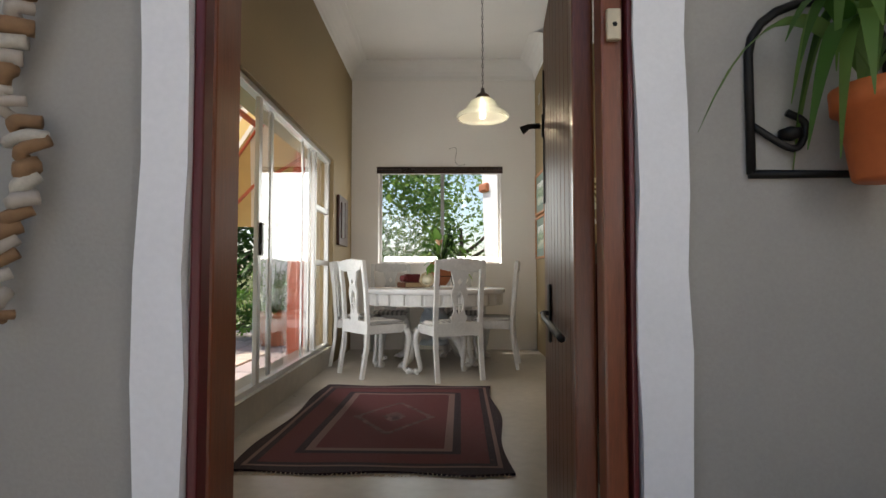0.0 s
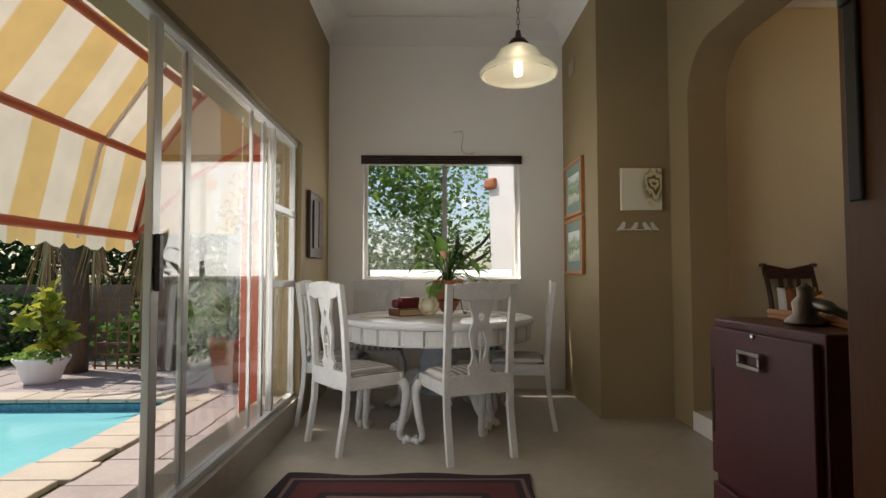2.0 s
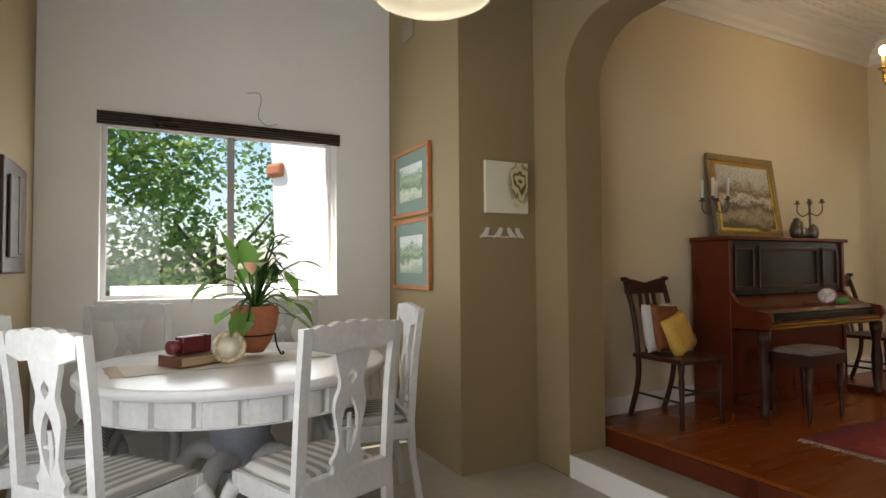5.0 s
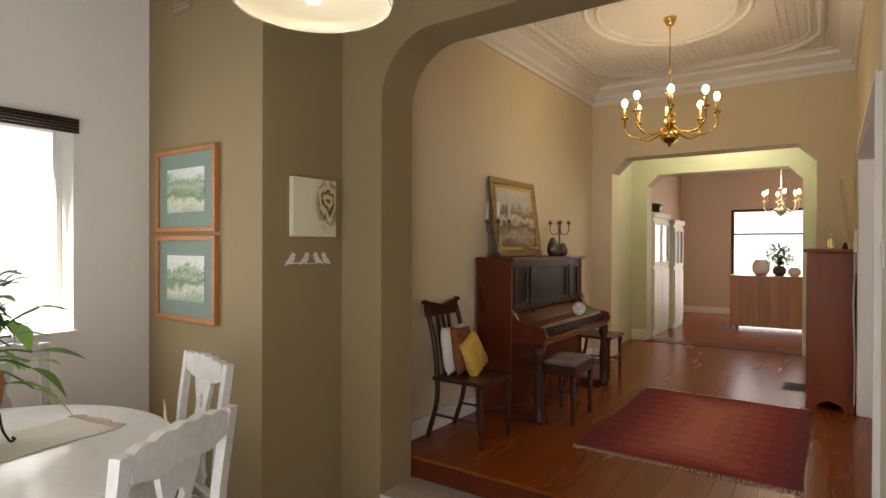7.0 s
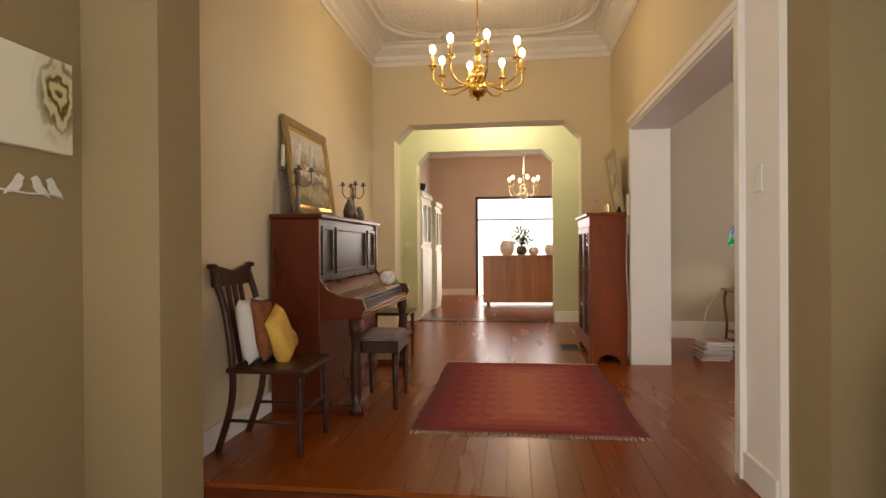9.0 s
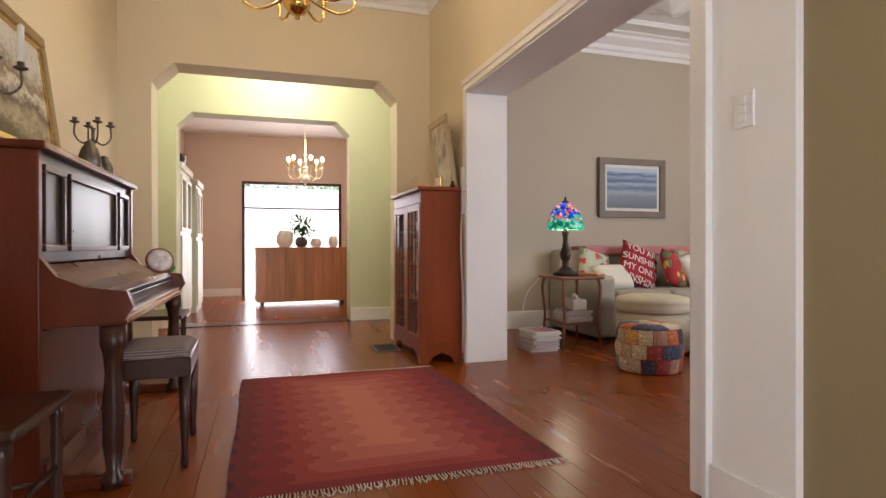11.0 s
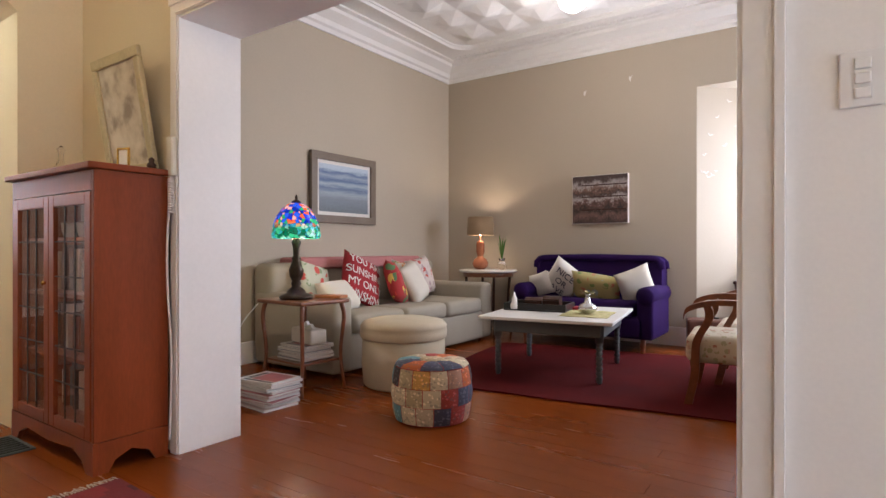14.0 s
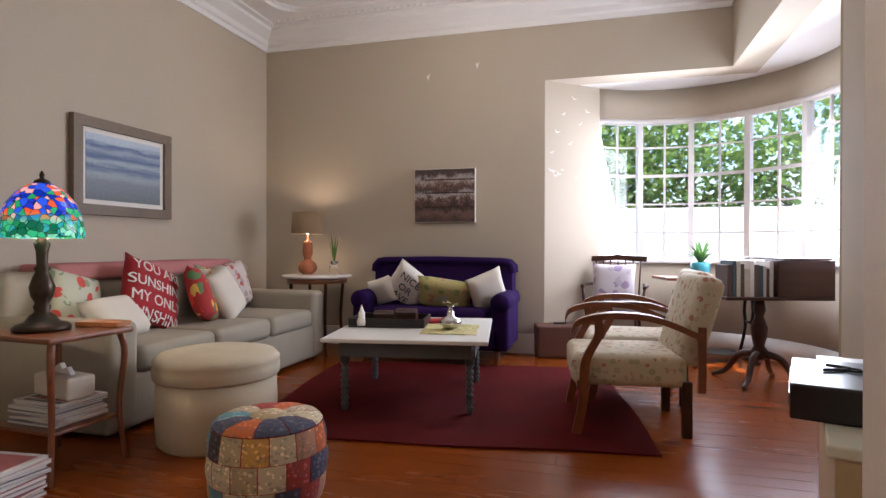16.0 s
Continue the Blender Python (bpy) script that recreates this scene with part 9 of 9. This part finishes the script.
def leaves_bm(n, radii, size, seed, jitter=1.0, shell=0.55):
    """Many small leaves gathered in clumps inside an uneven crown."""
    r = random.Random(seed)
    bm = bmesh.new()
    clumps = []
    for _ in range(max(6, n // 90)):
        v = Vector((r.gauss(0, 1), r.gauss(0, 1), r.gauss(0, 1))).normalized() * r.uniform(shell, 1.0)
        clumps.append(Vector((v.x * radii[0], v.y * radii[1], v.z * radii[2])))
    for i in range(n):
        c = r.choice(clumps)
        p = c + Vector((r.gauss(0, 0.22) * radii[0], r.gauss(0, 0.22) * radii[1], r.gauss(0, 0.2) * radii[2])) * jitter
        d = Vector((r.uniform(-1, 1), r.uniform(-1, 1), r.uniform(-0.8, 0.6))).normalized()
        s = d.orthogonal().normalized()
        s = Matrix.Rotation(r.uniform(0, 6.28), 3, d) @ s
        L_ = size * r.uniform(0.6, 1.3)
        vs = [bm.verts.new(p), bm.verts.new(p + d * L_ * 0.5 + s * L_ * 0.28), bm.verts.new(p + d * L_), bm.verts.new(p + d * L_ * 0.5 - s * L_ * 0.28)]
        bm.faces.new(vs)
    return bm


def tree(x, y, h, radii, n, size, seed, material, label, z0=GZ, trunk=0.12):
    e = thing("garden_tree", pose(x, y, z0), label, "tree", "garden trees")
    r = random.Random(seed)
    bm = bmesh.new()
    tube(bm, curve_pts([(0, 0, 0), (r.uniform(-0.1, 0.1), r.uniform(-0.1, 0.1), h * 0.4), (r.uniform(-0.2, 0.2), r.uniform(-0.2, 0.2), h)], 6), [trunk * (1 - 0.06 * i) for i in range(13)], 10)
    for k in range(5):
        a = r.uniform(0, 6.28)
        z = h * r.uniform(0.4, 0.85)
        tube(bm, curve_pts([(0, 0, z), (radii[0] * 0.4 * math.cos(a), radii[1] * 0.4 * math.sin(a), z + 0.3), (radii[0] * 0.8 * math.cos(a), radii[1] * 0.8 * math.sin(a), z + 0.8)], 5), [trunk * 0.45 * (1 - 0.07 * i) for i in range(11)], 7)
    part("trunk", bm, M_BARK, e, "", True)
    part("crown", leaves_bm(n, radii, size, seed + 1), material, e, at=pose(0, 0, h + radii[2] * 0.25))
    return e


tree(-0.9, 14.2, 1.6, (1.9, 1.2, 2.2), 9500, 0.14, 101, M_LEAFY, "broad leafy green garden tree")
tree(1.2, 15.4, 2.2, (1.3, 1.0, 1.7), 2600, 0.12, 102, M_LEAFY, "thin light green garden tree")
tree(-4.2, 13.6, 1.6, (1.8, 1.0, 1.5), 6000, 0.14, 103, M_LEAFD, "dark dense garden tree")
tree(-7.4, 13.5, 1.6, (2.2, 1.1, 1.6), 6000, 0.15, 104, M_LEAFD, "dark dense garden tree")
tree(-9.5, 9.5, 1.6, (1.2, 2.4, 1.6), 5000, 0.15, 105, M_LEAF, "leafy green garden tree beyond the pool")
tree(-2.6, 15.5, 2.4, (1.6, 1.0, 2.0), 4000, 0.14, 106, M_LEAFD, "tall dark garden tree")


def shrub(x, y, radii, n, size, seed, material, label, z=GZ):
    e = thing("garden_shrub", pose(x, y, z), label, "shrub", "garden shrubs")
    bm = bmesh.new()
    r = random.Random(seed)
    for k in range(6):
        a = r.uniform(0, 6.28)
        tube(bm, [(0, 0, 0), (radii[0] * 0.6 * math.cos(a), radii[1] * 0.6 * math.sin(a), radii[2] * r.uniform(0.7, 1.4))], 0.012, 5)
    part("stems", bm, M_BARK, e)
    part("foliage", leaves_bm(n, radii, size, seed), material, e, at=pose(0, 0, radii[2]))


shrub(-3.0, 11.3, (0.9, 0.3, 0.38), 1500, 0.10, 111, M_LEAF, "low leafy shrub along the lattice fence")
shrub(-1.75, 11.6, (0.5, 0.35, 0.5), 1100, 0.11, 112, M_LEAF, "leafy green shrub beside the pot")
shrub(-5.6, 11.5, (1.2, 0.4, 0.5), 1500, 0.11, 113, M_LEAFD, "dark low shrub behind the pool")
shrub(0.1, 12.6, (1.0, 0.5, 0.7), 1600, 0.10, 114, M_LEAFY, "light green shrub below the window")


# lattice fence
lf = thing("lattice_fence", pose(-3.3, 10.95, GZ), "brown wooden square lattice fence panel", "fence")
M_LAT = surface("weathered brown lattice", (0.26, 0.17, 0.09), 0.85, var=0.25, bump=0.3)
for i in range(9):
    part("slat", boxes((-0.58 + i * 0.145 - 0.012, -0.58 + i * 0.145 + 0.012, -0.008, 0.004, 0.02, 0.98)), M_LAT, lf)
for i in range(7):
    part("slat", boxes((-0.6, 0.6, -0.02, -0.0085, 0.06 + i * 0.145, 0.084 + i * 0.145)), M_LAT, lf)
structure("wall_garden_north", boxes((-9.0, -3.95, 11.9, 12.0, GZ, 0.75)), surface("brown board fence", (0.20, 0.15, 0.12), 0.85, var=0.3, stretch=(1, 1, 12), bump=0.4), "brown boarded garden fence")
for i, (x, y, r0, hh) in enumerate(((-4.05, 10.75, 0.16, 2.6), (-2.95, 10.95, 0.17, 2.6))):
    e = thing("palm_trunk", pose(x, y, GZ), "thick fibrous palm trunk with dry hanging fronds", "palm tree", "palms behind the pool")
    bm = bmesh.new()
    tube(bm, [(0, 0, 0), (0.02, 0, 0.9), (-0.02, 0, 1.8), (0, 0, hh)], [r0 * 1.15, r0, r0 * 0.95, r0 * 0.9], 14)
    part("trunk", bm, M_BARK, e, "", True)
    M_DRY = bpy.data.materials.get("dry palm frond") or surface("dry palm frond", (0.38, 0.29, 0.17), 0.95, var=0.3, grain=120, bump=0.5)
    r = random.Random(120 + i)
    for k in range(2):
        bm = bmesh.new()
        ox = (-0.42 if i == 0 else -0.40) + k * (1.0 if i == 0 else 0.0)
        for q in range(46):
            dx = r.gauss(0, 0.10)
            leaf_blade(bm, (ox * 0.6, -0.15 + r.gauss(0, 0.04), 1.95), (ox * 0.6 + dx * 1.6, -0.15 + r.gauss(0, 0.08), 0.95 + r.uniform(-0.1, 0.35)), 0.03, 0.0, 5)
        part("dry_frond", bm, M_DRY, e, "dry brown hanging frond")
    bm = bmesh.new()
    for q in range(16):
        a = q * 0.4 + i
        leaf_blade(bm, (0, 0, hh), (1.3 * math.cos(a), 1.3 * math.sin(a), hh + r.uniform(-0.5, 0.6)), 0.16, 0.45, 8)
    part("crown", bm, M_LEAF, e)
wp = thing("white_bowl_planter", pose(-3.95, 10.05, GZ + 0.02), "white bowl planter with a yellow-green croton", "planter")
part("bowl", lathe(bmesh.new(), [(0.16, 0), (0.19, 0.05), (0.24, 0.2), (0.28, 0.26), (0.285, 0.30), (0.26, 0.30), (0.22, 0.22)], seg=28), M_OUTWHITE, wp, "", True)
bm = leaves_bm(260, (0.22, 0.22, 0.34), 0.16, 131)
part("croton", bm, leaf_mat("yellow-green leaf", (0.45, 0.42, 0.06), (0.20, 0.28, 0.04)), wp, "yellow-green leaves", at=pose(0, 0, 0.72))
part("ground_cover", leaves_bm(300, (0.25, 0.25, 0.06), 0.07, 132), M_LEAFY, wp, at=pose(0, 0, 0.33))
part("stem", lathe(bmesh.new(), [(0.02, 0.2), (0.015, 0.7)], seg=8), M_BARK, wp)
rp = thing("large_terracotta_planter", pose(-1.83, 10.15, GZ + 0.02), "large terracotta planter with a feathery palm", "planter")
part("pot", lathe(bmesh.new(), [(0.17, 0), (0.19, 0.03), (0.235, 0.3), (0.25, 0.42), (0.27, 0.43), (0.275, 0.50), (0.25, 0.50), (0.23, 0.42)], seg=32), M_TERRA, rp, "", True)
r = random.Random(141)
for q in range(20):
    a = q * 2.4
    rr_ = r.uniform(0.35, 0.75)
    top_ = Vector((rr_ * math.cos(a), rr_ * math.sin(a), r.uniform(0.5, 1.25)))
    pts = curve_pts([(0, 0, 0.45), (top_.x * 0.4, top_.y * 0.4, top_.z + 0.15), top_], 7)
    bm = bmesh.new()
    tube(bm, pts, 0.006, 5)
    for k in range(3, len(pts)):
        d = (pts[k] - pts[k - 1]).normalized()
        s = d.cross(Vector((0, 0, 1))).normalized()
        for sg in (-1, 1):
            leaf_blade(bm, pts[k], pts[k] + (s * sg + d * 0.7) * 0.17 - Vector((0, 0, 0.05)), 0.018, 0.01, 3)
    part("frond", bm, M_LEAFY if q % 2 else M_LEAF, rp, "feathery palm frond")

# the house's other wing and the wall outside the dining window
wing = thing("white_house_wing", pose(0, 0, GZ), "white plastered house wing with grid windows and orange tiled roof", "house")
part("wall", boxes((-2.9, -1.2, 12.9, 13.1, 0, 2.45)), M_OUTWHITE, wing)
M_DKGLASS = surface("dark window glass", (0.10, 0.12, 0.13), 0.08, var=0.2, bump=0)
for x, z in ((-2.1, 1.25),):
    wpart = part("window", boxes((x - 0.3, x + 0.3, 12.88, 12.899, z - 0.45, z + 0.55)), M_DKGLASS, wing)
    for k in range(4):
        part("glazing_bar", boxes((x - 0.31 + k * 0.2, x - 0.29 + k * 0.2, 12.862, 12.879, z - 0.45, z + 0.55)), M_WHITE, wpart)
    for k in range(5):
        part("glazing_bar", boxes((x - 0.31, x + 0.31, 12.868, 12.8795, z - 0.46 + k * 0.25, z - 0.44 + k * 0.25)), M_WHITE, wpart)
bm = prism(bmesh.new(), [(12.4, 2.35), (13.3, 2.95), (13.3, 3.05), (12.35, 2.42)], "x", -3.0, -1.1)
part("roof", bm, M_TERRA, wing, "orange tiled eaves")
w2 = thing("white_garden_wall", Matrix.Translation((1.5, 11.25, GZ)) @ Matrix.Rotation(radians(-58), 4, "Z") @ Matrix.Translation((-1.5, -11.25, 0)), "white plastered wall with orange eaves outside the window", "wall")
bm = prism(bmesh.new(), [(1.40, 0.0), (1.25, 2.9), (3.2, 2.9), (3.2, 0.0)], "y", 11.2, 11.35)
part("wall", bm, M_OUTWHITE, w2)
part("eaves", boxes((1.22, 1.46, 11.14, 11.42, 2.46, 2.62), bev=0.04), M_TERRA, w2, "orange clay eaves")
# garden to the south seen through the bow window
gw = structure("wall_garden_south", boxes((-6.0, 9.0, -5.2, -5.0, GZ, 1.75)), M_OUTWHITE, "white garden wall beyond the bow window")
tree(4.2, -6.4, 2.7, (2.0, 1.0, 1.8), 5200, 0.16, 151, M_LEAFY, "light green garden tree behind the white wall")
tree(1.9, -6.6, 2.8, (2.0, 1.0, 1.8), 5200, 0.16, 152, M_LEAFY, "leafy green garden tree behind the white wall")
tree(-1.0, -6.2, 2.6, (2.0, 1.1, 1.7), 4200, 0.16, 153, M_LEAFY, "light green garden tree behind the white wall")
shrub(3.6, -3.8, (0.5, 0.4, 0.35), 700, 0.1, 154, M_LEAFY, "bright green shrub before the white wall")
# this tree is out of view, added to break the sun reaching the bay
tree(-3.2, 0.9, 1.8, (0.9, 1.0, 1.4), 1200, 0.13, 156, M_LEAFY, "unseen light green tree added to block sun west of the bay")
tree(-3.4, -2.6, 1.7, (1.0, 1.2, 1.5), 1200, 0.13, 155, M_LEAFY, "leafy green tree beside the bow window")
# garden beyond the kitchen
structure("wall_garden_east", boxes((17.0, 17.2, 2.0, 11.0, GZ, 2.45)), M_OUTWHITE, "white garden wall beyond the kitchen")
tree(18.5, 6.9, 1.9, (1.0, 1.6, 1.2), 2500, 0.14, 161, M_LEAFY, "leafy tree behind the far garden wall")
tree(18.4, 4.4, 1.9, (1.0, 1.6, 1.2), 2500, 0.14, 162, M_LEAFY, "leafy tree behind the far garden wall")
structure("pavement_kitchen", boxes((12.86, 17.0, 4.0, 9.0, GZ + 0.001, GZ + 0.03)), M_COPING, "pale paved yard beyond the kitchen")
# porch before the entrance: unseen eaves added to keep sun off the front wall
structure("ceiling_porch", boxes((-3.0, 2.28, 1.95, 2.79, 3.0, 3.1), (FX0, 2.28, 2.7905, 3.17, 3.0, 3.1)), M_OUTWHITE, "unseen white eaves added to shade the entrance wall")
# out of view: ground made pale to reflect sunlight up at the facade
structure("floor_porch", boxes((-3.4, 1.7, -4.6, 2.76, GZ + 0.001, DZ - 0.005)), surface("pale bounce ground", (0.50, 0.46, 0.42), 0.8, var=0.15, scale=2), "unseen pale ground added to bounce sun at the entrance")
structure("roof_house", boxes((-0.85, 13.0, 2.75, 9.6, 3.75, 3.9), (1.3, 7.5, -0.4, 2.75, 3.75, 3.9), (7.5, 13.0, 0.3, 2.75, 3.75, 3.9)), M_TERRA, "orange clay roof")

# ================= floorboards =================
def boards(floor, x0, x1, y0, y1, width, lengths, seed):
    r = random.Random(seed)
    parent = tagged(new(floor), "orange-brown polished wooden floorboards", "", "", "structure")
    meshes = {}
    y = y0
    while y < y1 - 0.005:
        w = min(width, y1 - y)
        x = x0
        first = True
        while x < x1 - 0.01:
            ln = min(r.choice(lengths) * (r.uniform(0.3, 1) if first else 1), x1 - x)
            first = False
            key = (round(w, 3), round(ln, 1))
            bmb = bmesh.new()
            box(bmb, 0, ln - 0.0015, 0, w - 0.0016, -0.022, 0.0)
            me = bpy.data.meshes.new("floorboard")
            bmb.to_mesh(me); bmb.free()
            me.materials.append(M_BOARD)
            ob = new("floorboard", me)
            ob.parent = parent
            ob.location = (x, y, -r.uniform(0, 0.0005))
            x += ln
        y += w


boards("floor_hall", AX + AT + 0.022, 8.66, 5.262, 8.0, 0.112, [2.4, 3.2, 4.0], 201)
boards("floor_living", 1.75, 7.16, 0.0, 5.262, 0.112, [2.6, 3.4, 4.4], 202)
bm = bmesh.new()
y = 4.6
while y < 8.2:
    box(bm, 8.662, 12.6, y, y + 0.109, -0.022, -0.001)
    y += 0.112
structure("floor_kitchen", bm, M_BOARD, "orange-brown polished wooden floorboards")
